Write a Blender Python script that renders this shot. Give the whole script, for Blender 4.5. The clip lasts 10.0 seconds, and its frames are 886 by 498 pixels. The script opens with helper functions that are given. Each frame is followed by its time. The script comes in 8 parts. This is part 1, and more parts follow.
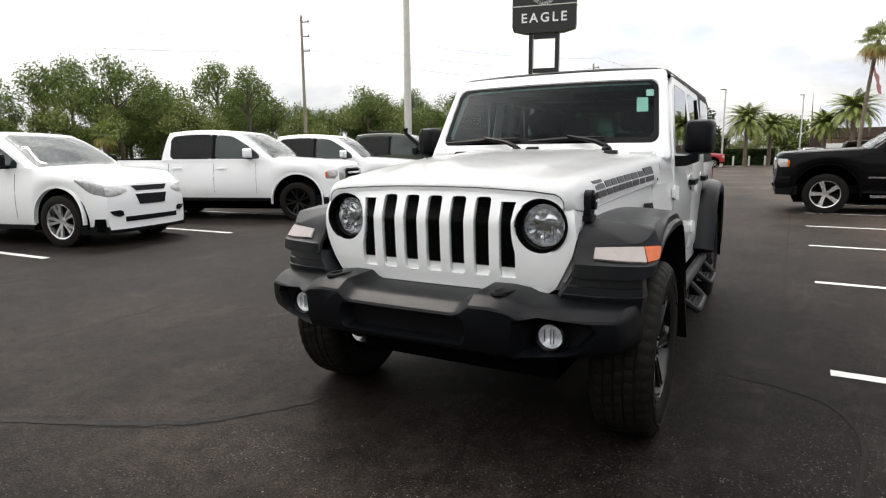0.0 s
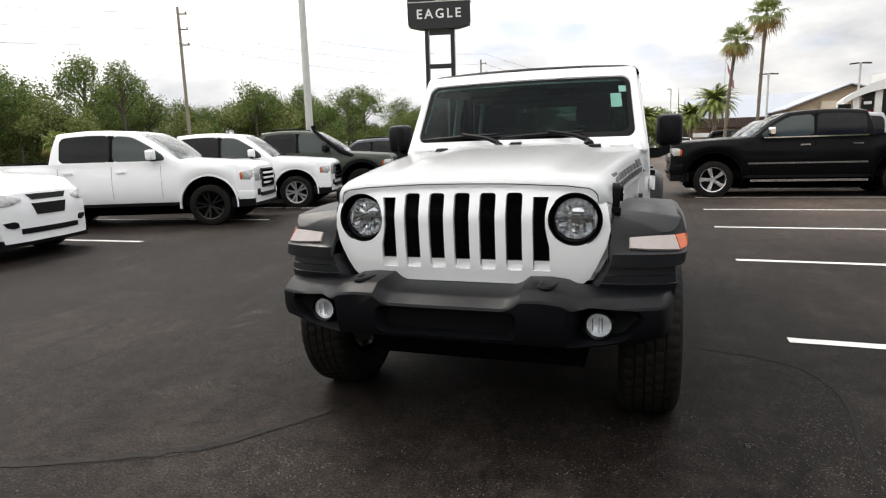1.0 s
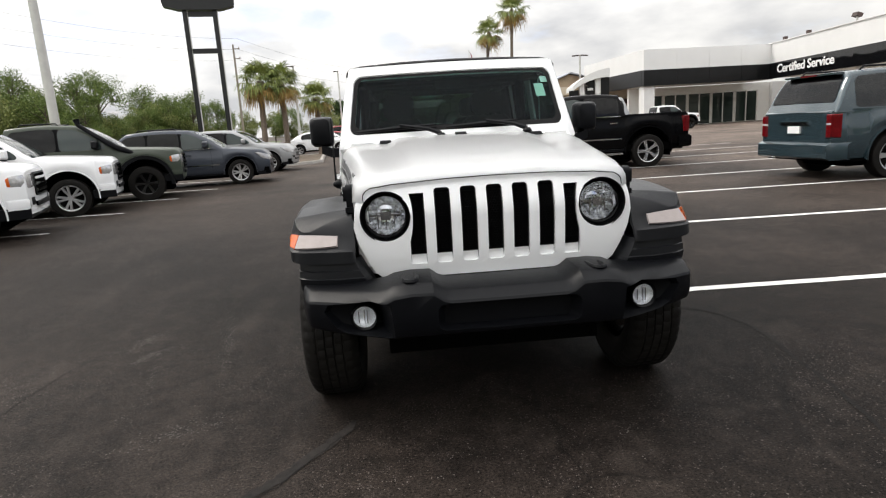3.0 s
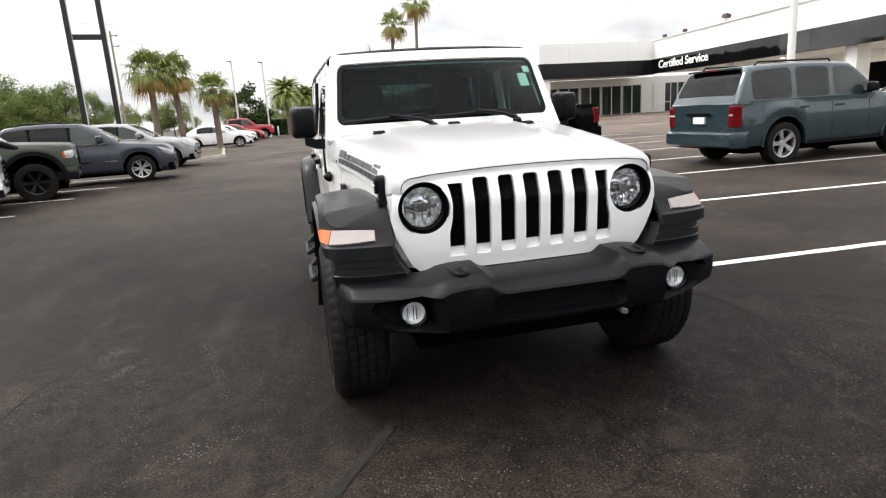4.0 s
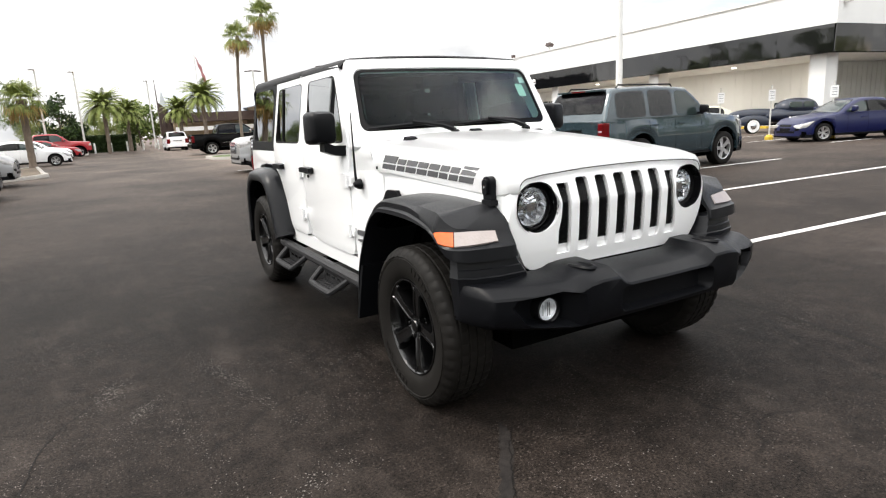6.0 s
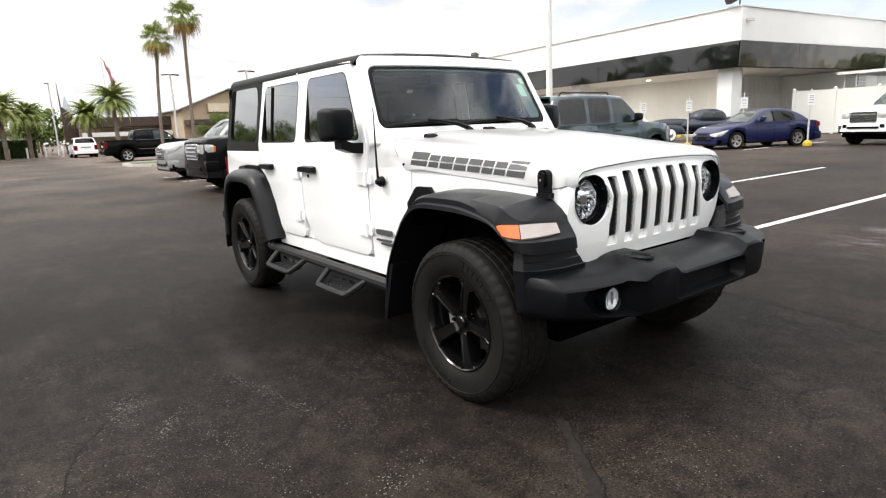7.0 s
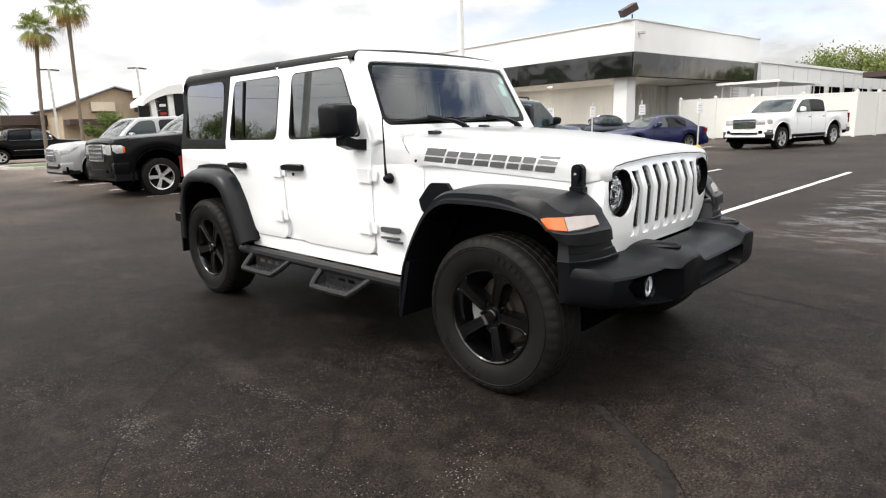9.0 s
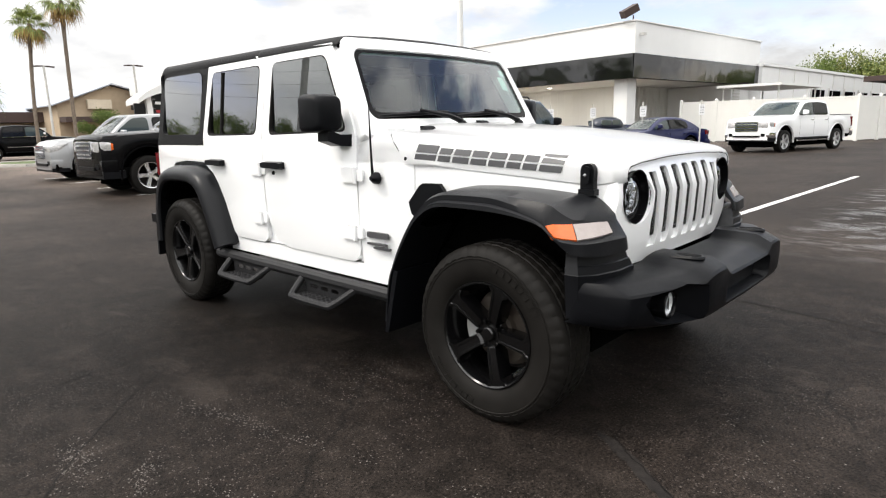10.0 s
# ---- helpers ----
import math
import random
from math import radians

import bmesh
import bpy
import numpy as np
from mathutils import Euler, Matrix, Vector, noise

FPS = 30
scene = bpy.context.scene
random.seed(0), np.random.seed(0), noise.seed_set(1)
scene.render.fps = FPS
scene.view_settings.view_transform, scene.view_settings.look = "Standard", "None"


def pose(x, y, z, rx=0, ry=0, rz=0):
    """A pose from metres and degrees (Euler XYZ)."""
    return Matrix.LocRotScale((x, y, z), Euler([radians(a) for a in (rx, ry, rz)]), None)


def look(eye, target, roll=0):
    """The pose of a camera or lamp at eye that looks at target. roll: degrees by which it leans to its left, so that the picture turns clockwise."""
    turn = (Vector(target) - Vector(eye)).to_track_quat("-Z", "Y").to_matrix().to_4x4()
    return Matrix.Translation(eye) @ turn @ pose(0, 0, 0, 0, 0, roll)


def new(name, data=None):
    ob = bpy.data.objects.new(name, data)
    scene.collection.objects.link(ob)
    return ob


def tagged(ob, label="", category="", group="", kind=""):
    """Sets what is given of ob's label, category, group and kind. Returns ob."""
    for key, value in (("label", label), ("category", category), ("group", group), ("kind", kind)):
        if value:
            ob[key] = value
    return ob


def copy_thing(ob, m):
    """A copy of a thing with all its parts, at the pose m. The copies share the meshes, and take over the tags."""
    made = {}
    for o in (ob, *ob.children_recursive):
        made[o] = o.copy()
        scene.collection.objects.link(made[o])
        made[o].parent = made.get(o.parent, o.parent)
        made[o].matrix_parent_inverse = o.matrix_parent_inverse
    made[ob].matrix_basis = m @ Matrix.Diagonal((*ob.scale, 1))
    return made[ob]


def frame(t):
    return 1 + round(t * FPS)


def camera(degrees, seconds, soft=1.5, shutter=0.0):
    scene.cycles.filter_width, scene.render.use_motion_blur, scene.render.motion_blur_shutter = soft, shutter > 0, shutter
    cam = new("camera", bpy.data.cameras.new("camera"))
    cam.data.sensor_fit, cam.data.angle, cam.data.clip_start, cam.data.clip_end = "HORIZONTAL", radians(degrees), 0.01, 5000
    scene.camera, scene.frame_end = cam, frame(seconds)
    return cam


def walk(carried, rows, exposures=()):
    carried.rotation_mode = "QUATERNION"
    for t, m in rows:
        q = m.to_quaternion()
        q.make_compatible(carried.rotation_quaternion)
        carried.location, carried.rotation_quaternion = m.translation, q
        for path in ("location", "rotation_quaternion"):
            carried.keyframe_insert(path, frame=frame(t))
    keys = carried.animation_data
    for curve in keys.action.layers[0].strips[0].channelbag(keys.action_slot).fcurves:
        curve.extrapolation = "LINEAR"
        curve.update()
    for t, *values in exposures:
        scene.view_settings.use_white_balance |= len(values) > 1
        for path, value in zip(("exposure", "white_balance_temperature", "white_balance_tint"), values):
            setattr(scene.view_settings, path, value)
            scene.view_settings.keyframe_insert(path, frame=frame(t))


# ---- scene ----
cam = camera(73.3, 10.0, 1.2)
PATH = [
    (0, (1.285, -2.756, 1.26), (0.339, -1.021, 0.949), -0.4),
    (0.5, (1.018, -2.843, 1.266), (0.213, -1.041, 0.946), -1.0),
    (1, (0.74, -2.979, 1.279), (0.118, -1.107, 0.948), -1.7),
    (1.5, (0.47, -3.061, 1.285), (0.012, -1.145, 0.936), -2.3),
    (2, (0.193, -3.069, 1.3), (-0.117, -1.126, 0.938), -2.7),
    (2.5, (-0.11, -3.108, 1.329), (-0.189, -1.147, 0.946), -3.2),
    (4, (-1.009, -2.93, 1.368), (-0.553, -1.035, 0.921), -3.6),
    (4.5, (-1.276, -2.813, 1.368), (-0.676, -0.96, 0.911), -3.6),
    (5, (-1.549, -2.726, 1.377), (-0.814, -0.927, 0.907), -3.3),
    (5.5, (-1.832, -2.635, 1.376), (-0.976, -0.881, 0.936), -3.2),
    (7, (-2.605, -2.164, 1.324), (-1.427, -0.599, 0.92), -2.5),
    (7.5, (-2.772, -2.006, 1.323), (-1.48, -0.534, 0.918), -2.5),
    (8, (-2.959, -1.879, 1.313), (-1.608, -0.46, 0.91), -2.2),
    (8.5, (-3.068, -1.801, 1.317), (-1.659, -0.442, 0.908), -2.1),
    (9, (-3.07, -1.765, 1.308), (-1.651, -0.416, 0.904), -1.9),
    (9.5, (-2.97, -1.688, 1.284), (-1.547, -0.342, 0.879), -1.6),
    (10, (-2.803, -1.554, 1.274), (-1.379, -0.209, 0.873), -1.4),
]
walk(cam, [(t, look(eye, target, roll)) for t, eye, target, roll in PATH],
     ((0, .13), (2.5, .03), (4, .43), (5.5, .58), (7, .47), (10, .41)))

# ---- light ----
world = bpy.data.worlds.new("sky")
scene.world = world
world.use_nodes = True
wn, wl = world.node_tree.nodes, world.node_tree.links
wn.clear()
w_out = wn.new("ShaderNodeOutputWorld")
w_bg = wn.new("ShaderNodeBackground")
w_sky = wn.new("ShaderNodeTexSky")
w_sky.sky_type = 'NISHITA'
w_sky.sun_disc = False
SUN_EL, SUN_AZ = radians(52), radians(304)   # azimuth clockwise from +y
w_sky.sun_elevation, w_sky.sun_rotation = SUN_EL, SUN_AZ
w_scale = wn.new("ShaderNodeVectorMath")
w_scale.operation = 'MULTIPLY'
w_scale.inputs[1].default_value = (0.205, 0.168, 0.165)
w_co = wn.new("ShaderNodeTexCoord")
w_map = wn.new("ShaderNodeMapping")
w_map.inputs["Scale"].default_value = (1.0, 1.0, 2.6)
w_map.inputs["Rotation"].default_value = (0, 0, radians(94))
w_map.inputs["Location"].default_value = (0.9, 0.35, 0.2)
w_noise = wn.new("ShaderNodeTexNoise")
w_noise.inputs["Scale"].default_value = 2.3
w_noise.inputs["Detail"].default_value = 8
w_noise.inputs["Roughness"].default_value = 0.58
w_ramp = wn.new("ShaderNodeValToRGB")
w_ramp.color_ramp.elements[0].position = 0.34
w_ramp.color_ramp.elements[1].position = 0.44
w_noise2 = wn.new("ShaderNodeTexNoise")
w_noise2.inputs["Scale"].default_value = 4.5
w_noise2.inputs["Detail"].default_value = 6
w_ramp2 = wn.new("ShaderNodeValToRGB")
w_ramp2.color_ramp.elements[0].position, w_ramp2.color_ramp.elements[0].color = 0.36, (0.60, 0.605, 0.62, 1)
w_ramp2.color_ramp.elements[1].position, w_ramp2.color_ramp.elements[1].color = 0.60, (1.0, 0.985, 0.955, 1)
# the cloud thins out towards +x
w_dir = wn.new("ShaderNodeSeparateXYZ")
w_thin = wn.new("ShaderNodeMath")
w_thin.operation = 'MULTIPLY_ADD'
w_thin.inputs[1].default_value = -0.09
w_mix = wn.new("ShaderNodeMix")
w_mix.data_type = 'RGBA'
wl.new(w_co.outputs["Generated"], w_map.inputs["Vector"])
wl.new(w_map.outputs["Vector"], w_noise.inputs["Vector"])
wl.new(w_map.outputs["Vector"], w_noise2.inputs["Vector"])
wl.new(w_co.outputs["Generated"], w_dir.inputs["Vector"])
wl.new(w_dir.outputs["X"], w_thin.inputs[0])
wl.new(w_noise.outputs["Fac"], w_thin.inputs[2])
wl.new(w_thin.outputs["Value"], w_ramp.inputs["Fac"])
wl.new(w_noise2.outputs["Fac"], w_ramp2.inputs["Fac"])
wl.new(w_sky.outputs["Color"], w_scale.inputs[0])
wl.new(w_ramp.outputs["Color"], w_mix.inputs["Factor"])
wl.new(w_scale.outputs["Vector"], w_mix.inputs[6])
# an overcast sky is brighter overhead than at the horizon
w_sep = wn.new("ShaderNodeSeparateXYZ")
w_up = wn.new("ShaderNodeMapRange")
w_up.inputs["From Min"].default_value, w_up.inputs["From Max"].default_value = 0.0, 0.9
w_up.inputs["To Min"].default_value, w_up.inputs["To Max"].default_value = 0.86, 2.75
w_lift = wn.new("ShaderNodeVectorMath")
w_lift.operation = 'SCALE'
wl.new(w_co.outputs["Generated"], w_sep.inputs["Vector"])
wl.new(w_sep.outputs["Z"], w_up.inputs["Value"])
wl.new(w_ramp2.outputs["Color"], w_lift.inputs[0])
# and brighter on the side where the sun stands behind the cloud
w_glow = wn.new("ShaderNodeMath")
w_glow.operation = 'MULTIPLY_ADD'
w_glow.inputs[1].default_value, w_glow.inputs[2].default_value = -0.26, 1.0
wl.new(w_sep.outputs["X"], w_glow.inputs[0])
w_both = wn.new("ShaderNodeMath")
w_both.operation = 'MULTIPLY'
wl.new(w_up.outputs["Result"], w_both.inputs[0])
wl.new(w_glow.outputs["Value"], w_both.inputs[1])
wl.new(w_both.outputs["Value"], w_lift.inputs[3])
wl.new(w_lift.outputs["Vector"], w_mix.inputs[7])
wl.new(w_mix.outputs[2], w_bg.inputs["Color"])
w_bg.inputs["Strength"].default_value = 1.0
wl.new(w_bg.outputs["Background"], w_out.inputs["Surface"])

sun = new("sun", bpy.data.lights.new("sun", 'SUN'))
sun.data.energy, sun.data.angle, sun.data.color = 1.6, radians(14), (1.0, 0.93, 0.84)
sun_dir = Vector((math.sin(SUN_AZ) * math.cos(SUN_EL), math.cos(SUN_AZ) * math.cos(SUN_EL), math.sin(SUN_EL)))
sun.matrix_world = look(sun_dir * 60, (0, 0, 0))

# ---- materials ----
def mat(name, col, rough=0.5, metal=0.0, var=0.12, scale=8.0, bump=0.0, bump_scale=60.0, coat=0.0, spec=0.5, trans=0.0, emit=None):
    """A principled material whose colour wanders at two scales, with an optional fine relief."""
    m = bpy.data.materials.new(name)
    m.use_nodes = True
    n, l = m.node_tree.nodes, m.node_tree.links
    b = n["Principled BSDF"]
    b.inputs["Roughness"].default_value = rough
    b.inputs["Metallic"].default_value = metal
    b.inputs["Coat Weight"].default_value = coat
    b.inputs["Coat Roughness"].default_value = 0.03
    b.inputs["Specular IOR Level"].default_value = spec
    b.inputs["Transmission Weight"].default_value = trans
    b.inputs["Base Color"].default_value = (*col, 1)
    co = n.new("ShaderNodeTexCoord")
    if var:
        big, fine = n.new("ShaderNodeTexNoise"), n.new("ShaderNodeTexNoise")
        big.inputs["Scale"].default_value, fine.inputs["Scale"].default_value = scale * 0.12, scale
        big.inputs["Detail"].default_value = fine.inputs["Detail"].default_value = 5
        add = n.new("ShaderNodeMath")
        add.operation = 'ADD'
        rng = n.new("ShaderNodeMapRange")
        rng.inputs["From Min"].default_value, rng.inputs["From Max"].default_value = 0.6, 1.4
        rng.inputs["To Min"].default_value, rng.inputs["To Max"].default_value = 1 - var, 1 + var
        mul = n.new("ShaderNodeVectorMath")
        mul.operation = 'SCALE'
        mul.inputs[0].default_value = col
        for x in (big, fine):
            l.new(co.outputs["Object"], x.inputs["Vector"])
        l.new(big.outputs["Fac"], add.inputs[0])
        l.new(fine.outputs["Fac"], add.inputs[1])
        l.new(add.outputs["Value"], rng.inputs["Value"])
        l.new(rng.outputs["Result"], mul.inputs[3])
        l.new(mul.outputs["Vector"], b.inputs["Base Color"])
    if bump:
        t, bp = n.new("ShaderNodeTexNoise"), n.new("ShaderNodeBump")
        t.inputs["Scale"].default_value, t.inputs["Detail"].default_value = bump_scale, 4
        bp.inputs["Strength"].default_value, bp.inputs["Distance"].default_value = bump, 0.004
        l.new(co.outputs["Object"], t.inputs["Vector"])
        l.new(t.outputs["Fac"], bp.inputs["Height"])
        l.new(bp.outputs["Normal"], b.inputs["Normal"])
    if emit:
        b.inputs["Emission Color"].default_value, b.inputs["Emission Strength"].default_value = (*emit[0], 1), emit[1]
    return m


def glass_mat(name, tint, gloss=0.0, rough=0.0, dust_veil=0.0, start=0.0, power=2.9):
    """Thin car glass: tinted see-through, with a mirror layer by Fresnel and a diffuse veil painting in pale reflected
    sky.
    """
    m = bpy.data.materials.new(name)
    m.use_nodes = True
    n, l = m.node_tree.nodes, m.node_tree.links
    n.remove(n["Principled BSDF"])
    tr, gl, fr, mx = (n.new("ShaderNode" + k) for k in ("BsdfTransparent", "BsdfGlossy", "LayerWeight", "MixShader"))
    tr.inputs["Color"].default_value = (*tint, 1)
    gl.inputs["Roughness"].default_value = rough
    gl.inputs["Color"].default_value = (0.95, 0.97, 1.0, 1)
    fr.inputs["Blend"].default_value = 0.5
    pw = n.new("ShaderNodeMath")
    pw.operation = 'POWER'
    pw.inputs[1].default_value = power
    l.new(fr.outputs["Facing"], pw.inputs[0])
    mr = n.new("ShaderNodeMapRange")
    mr.inputs["From Min"].default_value = start
    mr.inputs["To Min"].default_value, mr.inputs["To Max"].default_value = gloss, 1.0
    l.new(pw.outputs["Value"], mr.inputs["Value"])
    l.new(mr.outputs["Result"], mx.inputs["Fac"])
    # pale bluish diffuse share in place of the sky's reflection
    if dust_veil:
        df, dm = n.new("ShaderNodeBsdfDiffuse"), n.new("ShaderNodeMixShader")
        df.inputs["Color"].default_value = (0.62, 0.72, 0.78, 1)
        dm.inputs["Fac"].default_value = dust_veil
        l.new(tr.outputs["BSDF"], dm.inputs[1])
        l.new(df.outputs["BSDF"], dm.inputs[2])
        l.new(dm.outputs["Shader"], mx.inputs[1])
    else:
        l.new(tr.outputs["BSDF"], mx.inputs[1])
    l.new(gl.outputs["BSDF"], mx.inputs[2])
    l.new(mx.outputs["Shader"], n["Material Output"].inputs["Surface"])
    return m


def asphalt_mat():
    m = bpy.data.materials.new("asphalt")
    m.use_nodes = True
    n, l = m.node_tree.nodes, m.node_tree.links
    b = n["Principled BSDF"]
    co = n.new("ShaderNodeTexCoord")

    def noise_tex(scale, detail=6, rough=0.6):
        t = n.new("ShaderNodeTexNoise")
        t.inputs["Scale"].default_value, t.inputs["Detail"].default_value, t.inputs["Roughness"].default_value = scale, detail, rough
        l.new(co.outputs["Object"], t.inputs["Vector"])
        return t

    def ramp(src, p0, c0, p1, c1):
        r = n.new("ShaderNodeValToRGB")
        r.color_ramp.elements[0].position, r.color_ramp.elements[0].color = p0, (*c0, 1)
        r.color_ramp.elements[1].position, r.color_ramp.elements[1].color = p1, (*c1, 1)
        l.new(src, r.inputs["Fac"])
        return r

    def mix(fac, a, c, mode='MIX'):
        x = n.new("ShaderNodeMix")
        x.data_type, x.blend_type = 'RGBA', mode
        if hasattr(fac, "links"):
            l.new(fac, x.inputs["Factor"])
        else:
            x.inputs["Factor"].default_value = fac
        l.new(a, x.inputs[6])
        l.new(c, x.inputs[7])
        return x.outputs[2]

    base = ramp(noise_tex(0.35).outputs["Fac"], 0.34, (0.0060, 0.0051, 0.0046), 0.68, (0.0200, 0.0166, 0.0147))
    # lane wear plus painted light and shade: paler far off, darker before the car
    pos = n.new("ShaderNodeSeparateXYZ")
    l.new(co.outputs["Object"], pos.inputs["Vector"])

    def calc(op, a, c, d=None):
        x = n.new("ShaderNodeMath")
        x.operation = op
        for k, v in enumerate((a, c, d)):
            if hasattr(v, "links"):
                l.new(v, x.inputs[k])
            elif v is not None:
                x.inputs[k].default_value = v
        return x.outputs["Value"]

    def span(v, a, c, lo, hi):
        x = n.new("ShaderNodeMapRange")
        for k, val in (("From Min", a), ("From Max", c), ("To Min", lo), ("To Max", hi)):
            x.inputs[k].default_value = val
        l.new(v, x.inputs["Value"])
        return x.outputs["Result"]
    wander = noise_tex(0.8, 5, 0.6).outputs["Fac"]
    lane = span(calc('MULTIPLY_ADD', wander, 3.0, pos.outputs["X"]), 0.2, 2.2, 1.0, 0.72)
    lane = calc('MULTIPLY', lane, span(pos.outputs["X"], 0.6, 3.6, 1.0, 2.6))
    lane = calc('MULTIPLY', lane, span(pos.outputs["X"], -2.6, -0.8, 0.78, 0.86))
    # brighter light at a low angle, put into the colour of the far ground
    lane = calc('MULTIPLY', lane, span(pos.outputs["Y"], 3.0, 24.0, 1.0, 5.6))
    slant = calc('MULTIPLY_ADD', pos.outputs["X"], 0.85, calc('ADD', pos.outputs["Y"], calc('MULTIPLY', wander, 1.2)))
    # shade painted into the colour before the car and to its right
    ground_shade = calc('MULTIPLY', span(slant, -1.75, 0.6, 1.50, 0.66), span(pos.outputs["Y"], -2.0, -1.05, 0.32, 1.0))
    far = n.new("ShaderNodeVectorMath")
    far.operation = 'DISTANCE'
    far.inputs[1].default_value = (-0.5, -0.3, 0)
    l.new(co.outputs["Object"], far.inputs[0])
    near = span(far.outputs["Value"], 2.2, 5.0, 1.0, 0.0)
    # worn carries lane wear together with the painted light and shade
    worn = calc('MULTIPLY_ADD', calc('SUBTRACT', ground_shade, lane), near, lane)
    # dimmer light painted into the colour round one spot in the lane
    dim_spot = n.new("ShaderNodeVectorMath")
    dim_spot.operation = 'DISTANCE'
    dim_spot.inputs[1].default_value = (-2.3, 1.5, 0)
    l.new(co.outputs["Object"], dim_spot.inputs[0])
    worn = calc('MULTIPLY', worn, span(calc('MULTIPLY_ADD', wander, 1.2, dim_spot.outputs["Value"]), 0.9, 2.8, 0.72, 1.0))
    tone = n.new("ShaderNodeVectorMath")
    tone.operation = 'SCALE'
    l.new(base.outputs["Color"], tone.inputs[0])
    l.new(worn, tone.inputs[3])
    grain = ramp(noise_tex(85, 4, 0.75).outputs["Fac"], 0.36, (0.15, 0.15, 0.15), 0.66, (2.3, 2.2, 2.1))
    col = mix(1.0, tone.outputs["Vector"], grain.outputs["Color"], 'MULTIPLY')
    mottle = ramp(noise_tex(9, 9, 0.72).outputs["Fac"], 0.36, (0.55, 0.55, 0.55), 0.66, (1.5, 1.47, 1.44))
    col = mix(1.0, col, mottle.outputs["Color"], 'MULTIPLY')
    # light aggregate where the binder has worn off: some cells of a fine cell pattern
    light = n.new("ShaderNodeRGB")
    light.outputs[0].default_value = (0.21, 0.18, 0.165, 1)
    for scale, share, radius in ((120, 0.86, 0.40), (48, 0.965, 0.26)):
        vor = n.new("ShaderNodeTexVoronoi")
        vor.inputs["Scale"].default_value = scale
        l.new(co.outputs["Object"], vor.inputs["Vector"])
        speck = ramp(vor.outputs["Distance"], radius * .7, (1, 1, 1), radius, (0, 0, 0))
        sep = n.new("ShaderNodeSeparateColor")
        l.new(vor.outputs["Color"], sep.inputs["Color"])
        some = ramp(sep.outputs["Red"], share, (0, 0, 0), share + .02, (1, 1, 1))
        wear = ramp(noise_tex(0.9 if scale > 100 else 1.7, 8, 0.68).outputs["Fac"], 0.44, (0.12, 0.12, 0.12), 0.70, (0.9, 0.9, 0.9))
        f1 = mix(1.0, speck.outputs["Color"], some.outputs["Color"], 'MULTIPLY')
        f2 = mix(1.0, f1, wear.outputs["Color"], 'MULTIPLY')
        col = mix(f2, col, light.outputs[0])
    # dusty scuffs drawn out along the lane by tyres
    drawn = n.new("ShaderNodeMapping")
    drawn.inputs["Rotation"].default_value = (0, 0, radians(28))
    drawn.inputs["Scale"].default_value = (1.9, 0.45, 1)
    l.new(co.outputs["Object"], drawn.inputs["Vector"])
    streak = noise_tex(1.6, 9, 0.7)
    l.new(drawn.outputs["Vector"], streak.inputs["Vector"])
    blotch = calc('MULTIPLY_ADD', streak.outputs["Fac"], 0.55, calc('MULTIPLY', noise_tex(2.7, 10, 0.72).outputs["Fac"], 0.5))
    scuff = ramp(blotch, 0.54, (0, 0, 0), 0.72, (0.36, 0.36, 0.36))
    dust_veil = n.new("ShaderNodeRGB")
    dust_veil.outputs[0].default_value = (0.078, 0.064, 0.055, 1)
    col = mix(scuff.outputs["Color"], col, dust_veil.outputs[0])
    # a net of hairline cracks, broken up so that only stretches of it show
    bent = n.new("ShaderNodeVectorMath")
    bent.operation = 'MULTIPLY_ADD'
    bent.inputs[1].default_value = (0.55, 0.55, 0)
    l.new(noise_tex(1.3, 6, 0.65).outputs["Color"], bent.inputs[0])
    l.new(co.outputs["Object"], bent.inputs[2])
    net = n.new("ShaderNodeTexVoronoi")
    net.feature = 'DISTANCE_TO_EDGE'
    net.inputs["Scale"].default_value = 0.42
    l.new(bent.outputs["Vector"], net.inputs["Vector"])
    hair = span(net.outputs["Distance"], 0.0022, 0.0060, 1.0, 0.0)
    hair = calc('MULTIPLY', hair, span(noise_tex(0.7, 3, 0.5).outputs["Fac"], 0.46, 0.56, 0.0, 0.55))
    tar = n.new("ShaderNodeRGB")
    tar.outputs[0].default_value = (0.004, 0.0036, 0.0033, 1)
    col = mix(hair, col, tar.outputs[0])
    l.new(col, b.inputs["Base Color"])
    # drying puddle between the stalls: streaks of wet film
    wide = span(calc('ABSOLUTE', calc('ADD', pos.outputs["Y"], 0.65), 0), 0.3, 0.95, 1.0, 0.0)
    wide = calc('MULTIPLY', wide, span(pos.outputs["X"], 3.4, 5.0, 0.0, 1.0))
    wide = calc('MULTIPLY', wide, span(pos.outputs["X"], 9.5, 12.0, 1.0, 0.0))
    film = n.new("ShaderNodeMapping")
    film.inputs["Rotation"].default_value = (0, 0, radians(-15))
    film.inputs["Scale"].default_value = (1.5, 0.8, 1)
    l.new(co.outputs["Object"], film.inputs["Vector"])
    drops = noise_tex(1.9, 8, 0.66)
    l.new(film.outputs["Vector"], drops.inputs["Vector"])
    wet = calc('MULTIPLY', wide, span(drops.outputs["Fac"], 0.50, 0.60, 0.0, 1.0))
    l.new(calc('MULTIPLY_ADD', wet, -0.46, 0.6), b.inputs["Roughness"])
    l.new(calc('MULTIPLY_ADD', wet, 0.44, 0.06), b.inputs["Specular IOR Level"])
    bp = n.new("ShaderNodeBump")
    bp.inputs["Strength"].default_value, bp.inputs["Distance"].default_value = 0.55, 0.006
